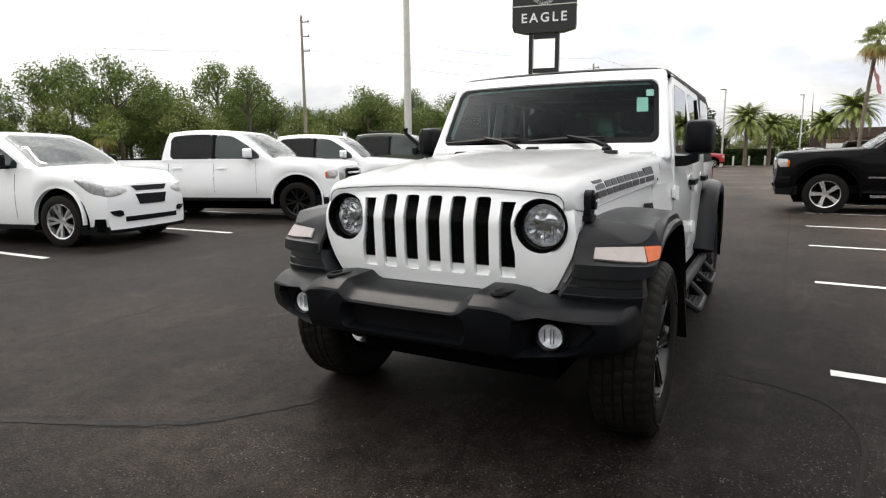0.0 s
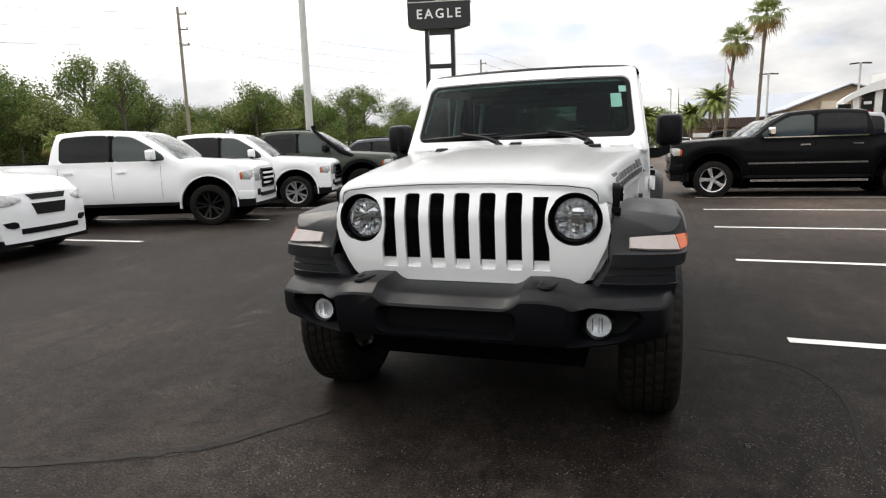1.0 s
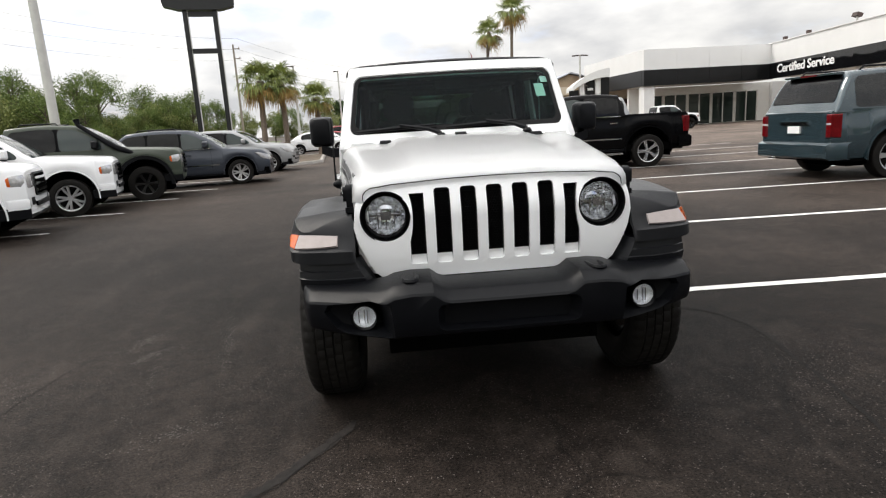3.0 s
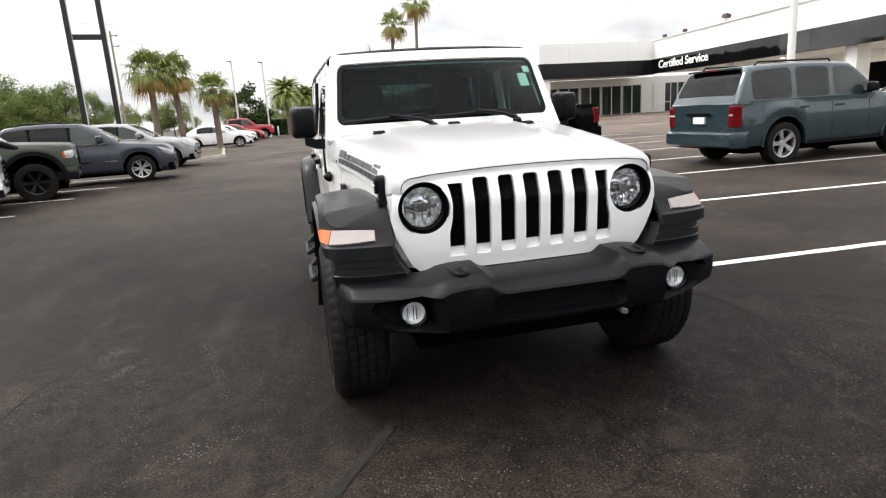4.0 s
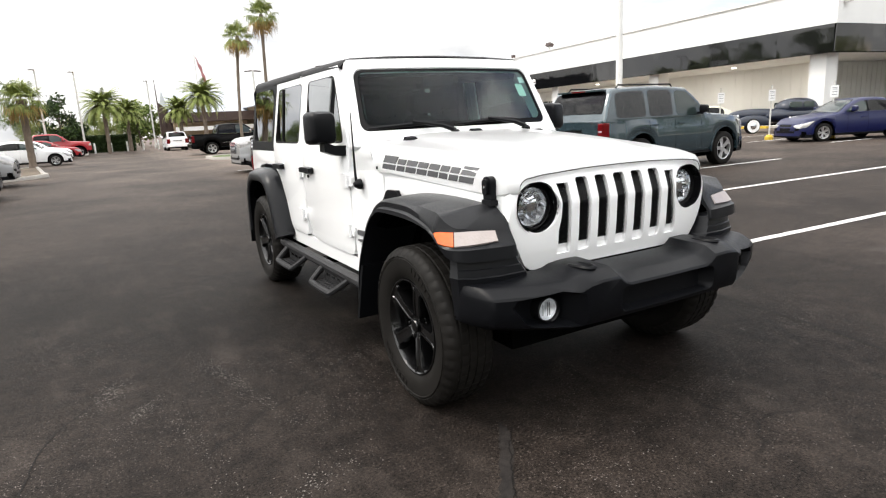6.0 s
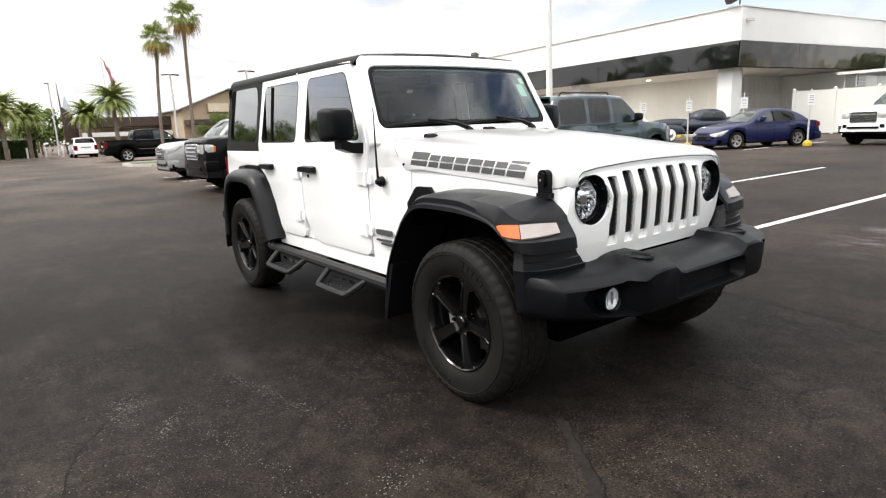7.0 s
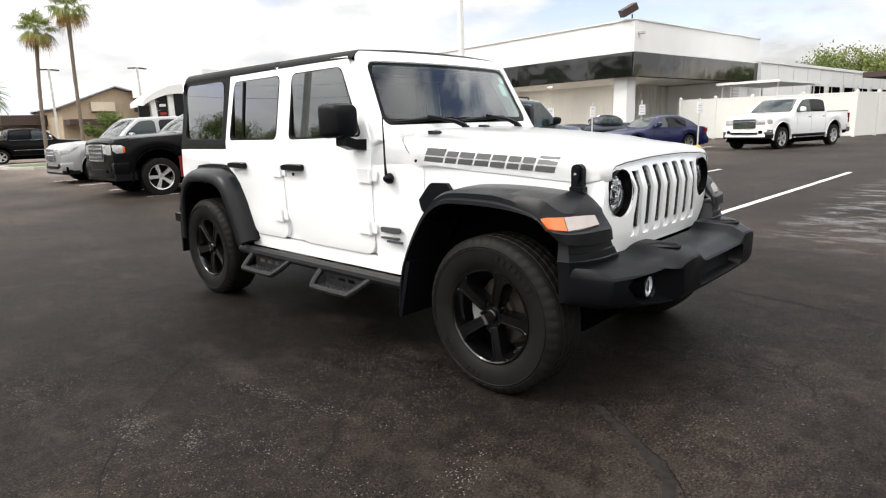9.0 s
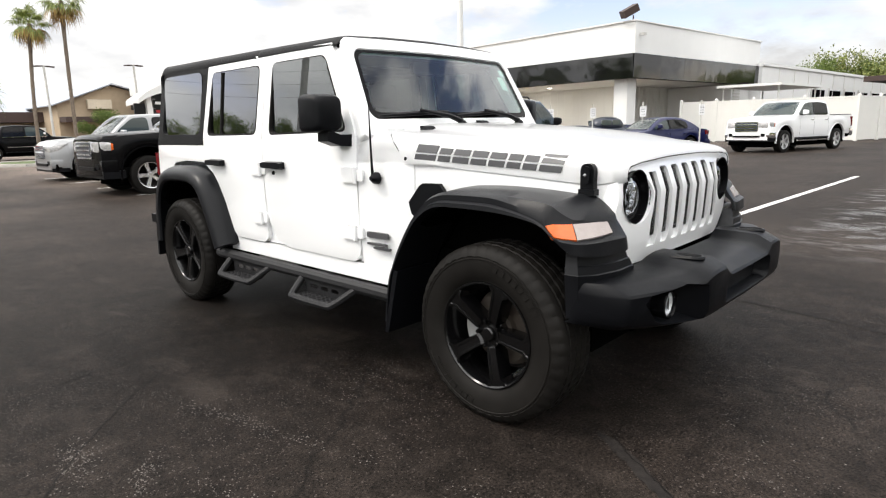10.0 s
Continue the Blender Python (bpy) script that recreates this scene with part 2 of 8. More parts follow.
    l.new(noise_tex(130, 3, 0.65).outputs["Fac"], bp.inputs["Height"])
    l.new(bp.outputs["Normal"], b.inputs["Normal"])
    return m


def leaf_mat(name, dark, light):
    m = mat(name, dark, 0.6, var=0.0)
    n, l = m.node_tree.nodes, m.node_tree.links
    geo, r = n.new("ShaderNodeNewGeometry"), n.new("ShaderNodeValToRGB")
    r.color_ramp.elements[0].color, r.color_ramp.elements[1].color = (*dark, 1), (*light, 1)
    l.new(geo.outputs["Random Per Island"], r.inputs["Fac"])
    l.new(r.outputs["Color"], n["Principled BSDF"].inputs["Base Color"])
    n["Principled BSDF"].inputs["Specular IOR Level"].default_value = 0.25
    return m


M_ASPHALT = asphalt_mat()
M_WHITE = mat("white_paint", (0.87, 0.875, 0.88), 0.28, coat=0.7, var=0.015, scale=3)
M_BLACKP = mat("black_paint", (0.003, 0.003, 0.0034), 0.2, coat=0.06, var=0.1, scale=3, spec=0.08)
M_SILVER = mat("silver_paint", (0.33, 0.335, 0.34), 0.3, metal=0.35, coat=0.5, var=0.03, scale=3)
M_GREY = mat("grey_paint", (0.042, 0.049, 0.064), 0.3, metal=0.3, coat=0.25, var=0.05, scale=3)
M_GREEN = mat("olive_paint", (0.030, 0.040, 0.025), 0.5, coat=0.1, var=0.08, scale=3)
M_TEAL = mat("slate_blue_paint", (0.026, 0.047, 0.058), 0.26, metal=0.3, coat=1.0, var=0.05, scale=3)
M_BLUE = mat("blue_paint", (0.0020, 0.0052, 0.050), 0.3, metal=0.0, coat=0.1, var=0.05, scale=3)
M_NAVY = mat("navy_paint", (0.005, 0.010, 0.024), 0.3, coat=0.2, var=0.05, scale=3)
M_RED = mat("red_paint", (0.33, 0.014, 0.02), 0.3, coat=0.5, var=0.06, scale=3)
M_PLASTIC = mat("black_textured_plastic", (0.0034, 0.0037, 0.0048), 0.38, var=0.14, scale=20, bump=0.16, bump_scale=420, spec=0.14)
M_RUBBER = mat("tyre_rubber", (0.0100, 0.0091, 0.0082), 0.55, var=0.35, scale=14, bump=0.15, bump_scale=160, spec=0.11)
# near black for undersides; also painted shade in doorway, bays and gaps
M_DARK = mat("near_black", (0.003, 0.003, 0.003), 0.95, var=0.2, spec=0.0)
M_GLOSSBLK = mat("gloss_black_wheel", (0.0022, 0.0022, 0.0024), 0.22, var=0.15, scale=20, coat=0.2, spec=0.42)
M_ALLOY = mat("alloy_wheel", (0.60, 0.60, 0.61), 0.28, metal=0.8, var=0.05, scale=20)
M_CHROMEW = mat("chrome_wheel", (0.66, 0.66, 0.67), 0.20, metal=0.8, var=0.1, scale=20)
M_CHROME = mat("chrome", (0.75, 0.76, 0.78), 0.08, metal=1.0, var=0.0)
M_CARGLASS = mat("far_car_glass", (0.050, 0.072, 0.069), 0.04, var=0.0, spec=0.5, coat=1.0)
M_DARKGLASS = mat("privacy_glass", (0.006, 0.0065, 0.007), 0.04, var=0.0, spec=0.45)
M_SMOKE = mat("smoked_glass", (0.022, 0.025, 0.029), 0.04, var=0.0, spec=0.5, coat=0.6)
M_LAMPLENS = mat("lamp_lens", (0.60, 0.59, 0.585), 0.08, metal=0.45, var=0.45, scale=26, coat=0.6, bump=.5, bump_scale=22)
M_AMBER = mat("amber_lens", (0.62, 0.105, 0.008), 0.18, var=0.25, scale=40, coat=0.2)
M_TAIL = mat("tail_lens", (0.11, 0.002, 0.004), 0.2, var=0.35, scale=40, coat=0.25, spec=.2)
M_LINE = mat("line_paint", (0.62, 0.61, 0.59), 0.75, var=0.3, scale=22, bump=0.3, bump_scale=130)
M_CONC = mat("kerb_concrete", (0.36, 0.34, 0.31), 0.85, var=0.2, scale=12, bump=0.3)
M_WALL = mat("white_building_panel", (0.74, 0.74, 0.73), 0.5, var=0.04, scale=0.8)
M_WALLIN = mat("white_ribbed_wall", (0.74, 0.73, 0.70), 0.6, var=0.05, scale=0.8)
M_BAND = mat("black_fascia_panel", (0.004, 0.0042, 0.005), 0.05, var=0.6, scale=1.2, spec=0.9, coat=0.0, bump=0.5, bump_scale=1.1)
M_TAN = mat("tan_stucco", (0.42, 0.33, 0.23), 0.85, var=0.1, scale=3)
M_ROOFB = mat("blue_grey_metal_roof", (0.36, 0.385, 0.43), 0.6, metal=0.0, var=0.06, scale=1)
M_BROWN = mat("brown_trim", (0.05, 0.03, 0.025), 0.6, var=0.15)
M_POLE = mat("galvanised_pole", (0.55, 0.54, 0.51), 0.55, var=0.12, scale=6)
M_WPOLE = mat("white_pole", (0.74, 0.74, 0.72), 0.45, var=0.06, scale=6)
M_WOODP = mat("weathered_timber", (0.26, 0.22, 0.18), 0.9, var=0.25, scale=10)
M_SIGNBLK = mat("sign_black", (0.006, 0.006, 0.0063), 0.45, var=0.15, scale=3)
M_SIGNWHT = mat("sign_letter_white", (0.82, 0.82, 0.82), 0.4, var=0.03)
M_TRUNK = mat("palm_trunk", (0.17, 0.135, 0.105), 0.95, var=0.35, scale=12, bump=0.8, bump_scale=25)
M_BARK = mat("bark", (0.10, 0.08, 0.06), 0.95, var=0.35, scale=8, bump=0.8, bump_scale=20)
M_FROND = leaf_mat("palm_frond", (0.10, 0.14, 0.034), (0.31, 0.345, 0.10))
M_FRONDDRY = leaf_mat("dry_frond", (0.22, 0.125, 0.03), (0.42, 0.27, 0.09))
M_LEAF = leaf_mat("leaf", (0.060, 0.098, 0.022), (0.185, 0.235, 0.058))
M_LEAF2 = leaf_mat("leaf_light", (0.095, 0.130, 0.036), (0.27, 0.285, 0.095))
M_HEDGE = leaf_mat("hedge_leaf", (0.014, 0.03, 0.008), (0.05, 0.085, 0.02))
M_GRASS = mat("grass", (0.07, 0.095, 0.03), 0.9, var=0.35, scale=3, bump=0.8, bump_scale=40)
M_TAR = mat("tar_seal", (0.0072, 0.0062, 0.0055), 0.7, var=0.6, scale=30, bump=0.5, bump_scale=130, spec=0.12)
M_SHOPGLASS = mat("shop_glass", (0.02, 0.03, 0.026), 0.03, var=0.5, scale=0.6, spec=0.4)
M_FENCE = mat("white_vinyl", (0.76, 0.75, 0.71), 0.45, var=0.03, scale=2)

# ---- mesh tools ----
def part(name, bm, material, parent=None, label="", smooth=False, bevel=0.0, segs=2):
    if bevel:
        edges = [e for e in bm.edges if len(e.link_faces) == 2 and e.calc_face_angle(0) > 0.5]
        bmesh.ops.bevel(bm, geom=edges, offset=bevel, segments=segs, profile=0.6, affect='EDGES', clamp_overlap=True)
    bmesh.ops.recalc_face_normals(bm, faces=bm.faces)
    me = bpy.data.meshes.new(name)
    bm.to_mesh(me)
    bm.free()
    me.materials.append(material)
    if smooth:
        me.shade_smooth()
        me.set_sharp_from_angle(angle=radians(smooth if smooth > 1 else 35))
    ob = new(name, me)
    if parent:
        ob.parent = parent
    if label:
        ob["label"] = label
    return ob


def thing(name, m, label, category, group="", kind=""):
    ob = new(name)
    ob.matrix_basis = m
    return tagged(ob, label, category, group, kind)


def box(bm, x0, x1, y0, y1, z0, z1, m=None):
    v = [bm.verts.new((x, y, z)) for z in (z0, z1) for y in (y0, y1) for x in (x0, x1)]
    for f in ((0, 2, 3, 1), (4, 5, 7, 6), (0, 1, 5, 4), (2, 6, 7, 3), (0, 4, 6, 2), (1, 3, 7, 5)):
        bm.faces.new([v[i] for i in f])
    if m is not None:
        bmesh.ops.transform(bm, matrix=m, verts=v)
    return v


def prism(bm, pts, a, b, axis="x"):
    """A polygon of (u, v) pushed from a to b along an axis: x takes (y, z), y takes (x, z), z takes (x, y)."""
    def place(u, v, w):
        return {"x": (w, u, v), "y": (u, w, v), "z": (u, v, w)}[axis]
    lo = [bm.verts.new(place(u, v, a)) for u, v in pts]
    hi = [bm.verts.new(place(u, v, b)) for u, v in pts]
    n = len(pts)
    bm.faces.new(lo)
    bm.faces.new(hi[::-1])
    for i in range(n):
        bm.faces.new((lo[i], lo[(i + 1) % n], hi[(i + 1) % n], hi[i]))
    return lo + hi


def loft(bm, rings, closed=True, caps=True):
    """Skin over rings of equal count; closed rings, or open strips."""
    vs = [[bm.verts.new(p) for p in r] for r in rings]
    n = len(rings[0])
    for a, b in zip(vs, vs[1:]):
        for i in range(n if closed else n - 1):
            j = (i + 1) % n
            bm.faces.new((a[i], a[j], b[j], b[i]))
    if caps and closed:
        bm.faces.new(vs[0][::-1])
        bm.faces.new(vs[-1])
    return vs


def lathe(bm, prof, n=32, axis="z", at=(0, 0, 0), a0=0.0, a1=2 * math.pi):
    """Turn (radius, height) pairs round an axis through at."""
    full = abs(a1 - a0 - 2 * math.pi) < 1e-6
    rings = []
    for k in range(n if full else n + 1):
        a = a0 + (a1 - a0) * k / n
        c, s = math.cos(a), math.sin(a)
        rings.append([{"z": (r * c, r * s, h), "x": (h, r * c, r * s), "y": (r * c, h, r * s)}[axis] for r, h in prof])
    vs = [[bm.verts.new((p[0] + at[0], p[1] + at[1], p[2] + at[2])) for p in r] for r in rings]
    m = len(vs)
    for k in range(m if full else m - 1):
        a, b = vs[k], vs[(k + 1) % m]
        for i in range(len(prof) - 1):
            bm.faces.new((a[i], a[i + 1], b[i + 1], b[i]))
    return vs


def tube(bm, pts, r, n=8, caps=True):
    """A round bar along points; r is one radius or one for each point."""
    pts = [Vector(p) for p in pts]
    rad = r if isinstance(r, (list, tuple)) else [r] * len(pts)
    rings = []
    for i, p in enumerate(pts):
        d = (pts[min(i + 1, len(pts) - 1)] - pts[max(i - 1, 0)]).normalized()
        u = d.orthogonal().normalized() if i == 0 else (rings_u - d * rings_u.dot(d)).normalized()
        rings_u = u
        w = d.cross(u)
        rings.append([p + rad[i] * (math.cos(2 * math.pi * k / n) * u + math.sin(2 * math.pi * k / n) * w) for k in range(n)])
    return loft(bm, rings, True, caps)


def rrect(hx, hy, r, n=4, cx=0.0, cy=0.0):
    """A rectangle with rounded corners, as (u, v) pairs."""
    out = []
    for qx, qy, a in ((1, 1, 0), (-1, 1, 90), (-1, -1, 180), (1, -1, 270)):
        for k in range(n + 1):
            t = radians(a + 90 * k / n)
            out.append((cx + qx * (hx - r) + r * math.cos(t), cy + qy * (hy - r) + r * math.sin(t)))
    return out


def lerp(a, b, t):
    return a + (b - a) * t


def curve_at(table, u):
    """A smooth value from a table of (u, value)."""
    if u <= table[0][0]:
        return table[0][1]
    for (u0, v0), (u1, v1) in zip(table, table[1:]):
        if u <= u1:
            t = (u - u0) / (u1 - u0)
            return lerp(v0, v1, t)
    return table[-1][1]


def text_mesh(words, size, depth=0.01, spacing=1.0, bold=0.0):
    cu = bpy.data.curves.new("letters", 'FONT')
    cu.body, cu.size, cu.extrude, cu.align_x, cu.align_y, cu.space_character, cu.offset = words, size, depth, 'CENTER', 'CENTER', spacing, bold
    cu.resolution_u = 3
    ob = bpy.data.objects.new("letters", cu)
    me = bpy.data.meshes.new_from_object(ob)
    bpy.data.objects.remove(ob)
    return me

# ---- ground and paving ----
def sheet(name, pts, z, material, label, category="ground", kind="structure"):
    bm = bmesh.new()
    bm.faces.new([bm.verts.new((x, y, z)) for x, y in pts])
    return tagged(part(name, bm, material), label, category, kind=kind)


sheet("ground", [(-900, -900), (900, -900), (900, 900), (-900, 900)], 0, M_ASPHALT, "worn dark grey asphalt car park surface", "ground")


def painted_line(a, b, w=0.1):
    """A stall line: a thin, slightly raised strip with a ragged edge."""
    a, b = Vector((*a, 0)), Vector((*b, 0))
    d = (b - a).normalized()
    nrm = Vector((-d.y, d.x, 0))
    n = max(2, int((b - a).length / 0.12))
    bm = bmesh.new()
    left, right = [], []
    for i in range(n + 1):
        p = a.lerp(b, i / n)
        left.append(bm.verts.new(p + nrm * (w / 2 + random.uniform(-.004, .004)) + Vector((0, 0, .004))))
        right.append(bm.verts.new(p - nrm * (w / 2 + random.uniform(-.004, .004)) + Vector((0, 0, .004))))
    for i in range(n):
        bm.faces.new((left[i], right[i], right[i + 1], left[i + 1]))
    return tagged(part("stall_line", bm, M_LINE), "worn white painted parking stall line on asphalt", "road marking", "stall lines", "structure")


for y0, y1 in ((1.2, .78), (4.03, 3.55), (6.75, 6.45), (9.3, 9.1), (11.95, 11.85), (14.6, 14.6), (17.2, 17.3), (19.9, 20.0)):
    painted_line((1.64 + y0 * .028, y0), (12.9, y1))
for xe, y0, y1 in ((-6.7, 1.38, 1.25), (-6.55, 4.22, 4.12), (-6.2, 7.05, 6.7), (-6.0, 9.36, 9.3), (-5.75, 11.8, 11.75), (-5.45, 14.0, 14.0), (-5.3, 17.2, 17.2)):
    painted_line((xe, y0), (-12.0, y1))
for k in range(3):
    painted_line((19.5 - .2 * k, 8.7 + 2.9 * k), (25.5, 8.2 + 2.9 * k))



def seam(pts, w, material, label, z=.0025):
    """A ragged strip of crack filler laid on the asphalt."""
    p = [Vector((x, y, 0)) for x, y in pts]
    p = [p[0] * 2 - p[1]] + p + [p[-1] * 2 - p[-2]]
    line = []
    for i in range(1, len(p) - 2):
        for k in range(10):
            t = k / 10
            a, b, c, d = p[i - 1], p[i], p[i + 1], p[i + 2]
            line.append(.5 * (2 * b + (c - a) * t + (2 * a - 5 * b + 4 * c - d) * t * t + (3 * b - a - 3 * c + d) * t ** 3))
    line.append(p[-2])
    bm = bmesh.new()
    left, right = [], []
    for i, q in enumerate(line):
        d = (line[min(i + 1, len(line) - 1)] - line[max(i - 1, 0)]).normalized()
        nrm = Vector((-d.y, d.x, 0))
        f = min(1, .25 + i / 6, .25 + (len(line) - 1 - i) / 6)
        q = q + nrm * random.uniform(-.006, .006)
        left.append(bm.verts.new(q + nrm * w / 2 * f * random.uniform(.65, 1.2) + Vector((0, 0, z))))
        right.append(bm.verts.new(q - nrm * w / 2 * f * random.uniform(.65, 1.2) + Vector((0, 0, z))))
    for i in range(len(line) - 1):
        bm.faces.new((left[i], right[i], right[i + 1], left[i + 1]))
    return tagged(part("seam", bm, material), label, "asphalt seam", "asphalt seams", "structure")


random.seed(8)
M_SEAMP = mat("worn_joint", (0.0150, 0.0126, 0.0112), 0.8, var=0.7, scale=30, bump=.4, bump_scale=130, spec=.2)
seam([(-3.6, -2.05), (-2.6, -1.70), (-1.94, -1.39), (-1.53, -1.21), (-1.13, -1.01), (-.95, -.83), (-.80, -.62), (-.70, -.44)], .055, M_SEAMP, "pale worn joint across the asphalt")
seam([(-1.62, -1.29), (-1.20, -1.10), (-1.00, -.95), (-.90, -.80), (-.78, -.62), (-.62, -.42)], .006, M_TAR, "thin dark crack along a worn joint", .0034)
seam([(-2.66, -.62), (-2.60, -.17), (-2.57, .29), (-2.49, .67), (-2.28, 1.0), (-1.9, 1.45), (-1.5, 1.80)], .007, M_TAR, "thin dark crack in the drive lane")
seam([(-4.2, 1.40), (-3.23, 1.50), (-2.58, 1.74), (-2.2, 1.88), (-1.84, 1.98), (-1.53, 1.95), (-1.28, 1.90), (-.96, 1.98)], .007, M_TAR, "thin dark crack running to the rear wheel")
seam([(1.1, .9), (1.42, .82), (1.64, .65), (1.73, .27), (1.66, -.20), (1.60, -.60), (1.50, -1.0), (1.36, -1.5), (1.2, -2.2)], .026, M_TAR, "dark tar-filled crack in the asphalt")
seam([(1.36, .3), (1.42, 1.07), (1.44, 1.96), (1.5, 4.19), (1.62, 8.2), (1.77, 12.82), (2.1, 20)], .011, M_TAR, "dark tar-filled crack along the stalls")
seam([(-1.12, 1.75), (-1.10, 2.0), (-1.03, 2.27), (-.9, 2.62), (-.68, 2.83)], .02, M_TAR, "dark curved tyre scuff on the asphalt")


def scuff(x, y, rx, ry, ang, n, size):
    """Pale grit scattered over a worn place."""
    bm = bmesh.new()
    c, s_ = math.cos(radians(ang)), math.sin(radians(ang))
    for k in range(int(n * .55)):
        u, v = random.gauss(0, .45) * rx, random.gauss(0, .45) * ry
        px, py = x + u * c - v * s_, y + u * s_ + v * c
        q = size * random.uniform(.4, 1.4)
        a = random.uniform(0, 6.28)
        top = [bm.verts.new((px + q * math.cos(a + t) * random.uniform(.6, 1), py + q * math.sin(a + t), .0035)) for t in (0, 1.3, 2.6, 3.9, 5.2)]
        bm.faces.new(top)
    return tagged(part("grit", bm, M_GRIT), "pale grit worn loose from the asphalt", "grit", kind="stuff")


M_GRIT = mat("pale_grit", (0.125, 0.112, 0.102), 0.9, var=0.4, scale=60)
for x, y, rx, ry, ang, n in ((-2.24, 1.01, .26, .10, 70, 420), (-2.11, .69, .20, .05, 60, 260), (-1.56, -.41, .32, .12, 30, 300), (-.94, .73, .25, .12, 20, 110), (-.19, -.82, .2, .09, 0, 60), (-.52, -1.02, .3, .12, 10, 80),
                             (-1.66, .9, .9, .06, 102, 520), (-1.9, .1, .6, .08, 100, 240), (.15, -1.0, .35, .2, 0, 70), (.5, -.75, .1, .03, 40, 40), (1.2, -.35, .06, .03, 0, 26), (-.2, -1.25, .6, .3, 0, 120), (1.8, -.5, .4, .3, 0, 120), (-3.0, .2, .8, .3, 50, 200)):
    scuff(x, y, rx, ry, ang, n, .0034)
sheet("lawn", [(-260, -60), (-13, -60), (-12.6, 23), (-14, 60), (-30, 160), (-260, 160)], 0.012, M_GRASS, "rough mown grass verge behind the parked cars", "lawn")


def kerb(pts, w=0.16, h=0.14, label="pale concrete kerb round a planting island"):
    bm = bmesh.new()
    for a, b in zip(pts, pts[1:]):
        a, b = Vector((*a, 0)), Vector((*b, 0))
        d = (b - a).normalized() * .02
        nrm = Vector((-d.y, d.x, 0)).normalized() * w / 2
        r = []
        for p in (a - d, b + d):
            r.append([p - nrm, p - nrm * .9 + Vector((0, 0, h * .85)), p - nrm * .7 + Vector((0, 0, h)), p + nrm * .7 + Vector((0, 0, h)), p + nrm * .9 + Vector((0, 0, h * .85)), p + nrm])
        loft(bm, r)
    return tagged(part("kerb", bm, M_CONC, smooth=50), label, "kerb", "kerbs", "structure")


ISLAND = [(-12.6, 23.6), (-6.2, 23.7), (-5.2, 24.0), (-4.3, 24.7), (-3.9, 25.6), (-4.1, 27.0), (-4.8, 34.5), (-12.6, 34.5)]
kerb(ISLAND[:-1] + [(-12.6, 34.5)])
sheet("planting_bed", ISLAND, 0.1, mat("mulch", (0.10, 0.075, 0.05), .95, var=.4, scale=14, bump=.9, bump_scale=30), "brown mulch planting island between parking rows", "planting bed")
ISLAND2 = [(3.2, 30.5), (3.9, 29.6), (12.5, 29.2), (12.5, 33.6), (4.0, 34.2), (3.2, 33.0)]
kerb(ISLAND2 + [ISLAND2[0]])
sheet("planting_bed", ISLAND2, 0.1, M_GRASS, "grassy planting island with tall palms", "planting bed")


# ---- planting ----
def leaf_quad(bm, p, size, up=0.3):
    d = Vector((random.gauss(0, 1), random.gauss(0, 1), random.gauss(0, 1))).normalized()
    u = d.orthogonal().normalized()
    u = Matrix.Rotation(random.uniform(0, 6.28), 3, d) @ u
    w = d.cross(u)
    a, b = size * random.uniform(.6, 1.3), size * random.uniform(.4, .9)
    bm.faces.new([bm.verts.new(p + x) for x in (-u * a, -w * b + d * a * .2, u * a, w * b + d * a * .2)])


def broad_tree(seed, h, spread, leaves, leaf, m_leaf, trunk_h=0.4, airy=1.0):
    """Trunk with limbs, and a crown of leaf clumps round the limb ends."""
    random.seed(seed)
    root = new("tree")
    bt, bc = bmesh.new(), bmesh.new()
    lean = Vector((random.uniform(-.06, .06), random.uniform(-.06, .06), 0))
    top = Vector((lean.x * h, lean.y * h, h * .82))
    tube(bt, [(0, 0, -.05), (lean.x * h * .3, lean.y * h * .3, h * .3), (lean.x * h * .6, lean.y * h * .6, h * .6), top], [h * .022, h * .017, h * .012, h * .004], 7)
    blobs = []
    for k in range(13):
        z = h * random.uniform(trunk_h, .84)
        a = k * 2.4 + random.uniform(-.5, .5)
        rr = spread * random.uniform(.35, 1.0) * (1.15 - .65 * abs(z / h - .58) / .42)
        base = Vector((lean.x * z, lean.y * z, z * .82))
        end = Vector((math.cos(a) * rr, math.sin(a) * rr, z + h * .05))
        tube(bt, [base, base.lerp(end, .55) + Vector((0, 0, .03 * h)), end], [h * .008, h * .005, h * .002], 5)
        blobs.append((end, spread * random.uniform(.28, .46)))
    blobs.append((top + Vector((0, 0, h * .1)), spread * .36))
    for k in range(leaves):
        c, r = random.choice(blobs)
        d = Vector((random.gauss(0, 1), random.gauss(0, 1), random.gauss(0, .75))).normalized()
        p = c + d * r * (random.uniform(.25, 1) ** .5) * random.uniform(.8, 1 + .25 * airy)
        leaf_quad(bc, p, leaf)
    part("trunk", bt, M_BARK, root, smooth=True)
    part("crown", bc, m_leaf, root)
    return root


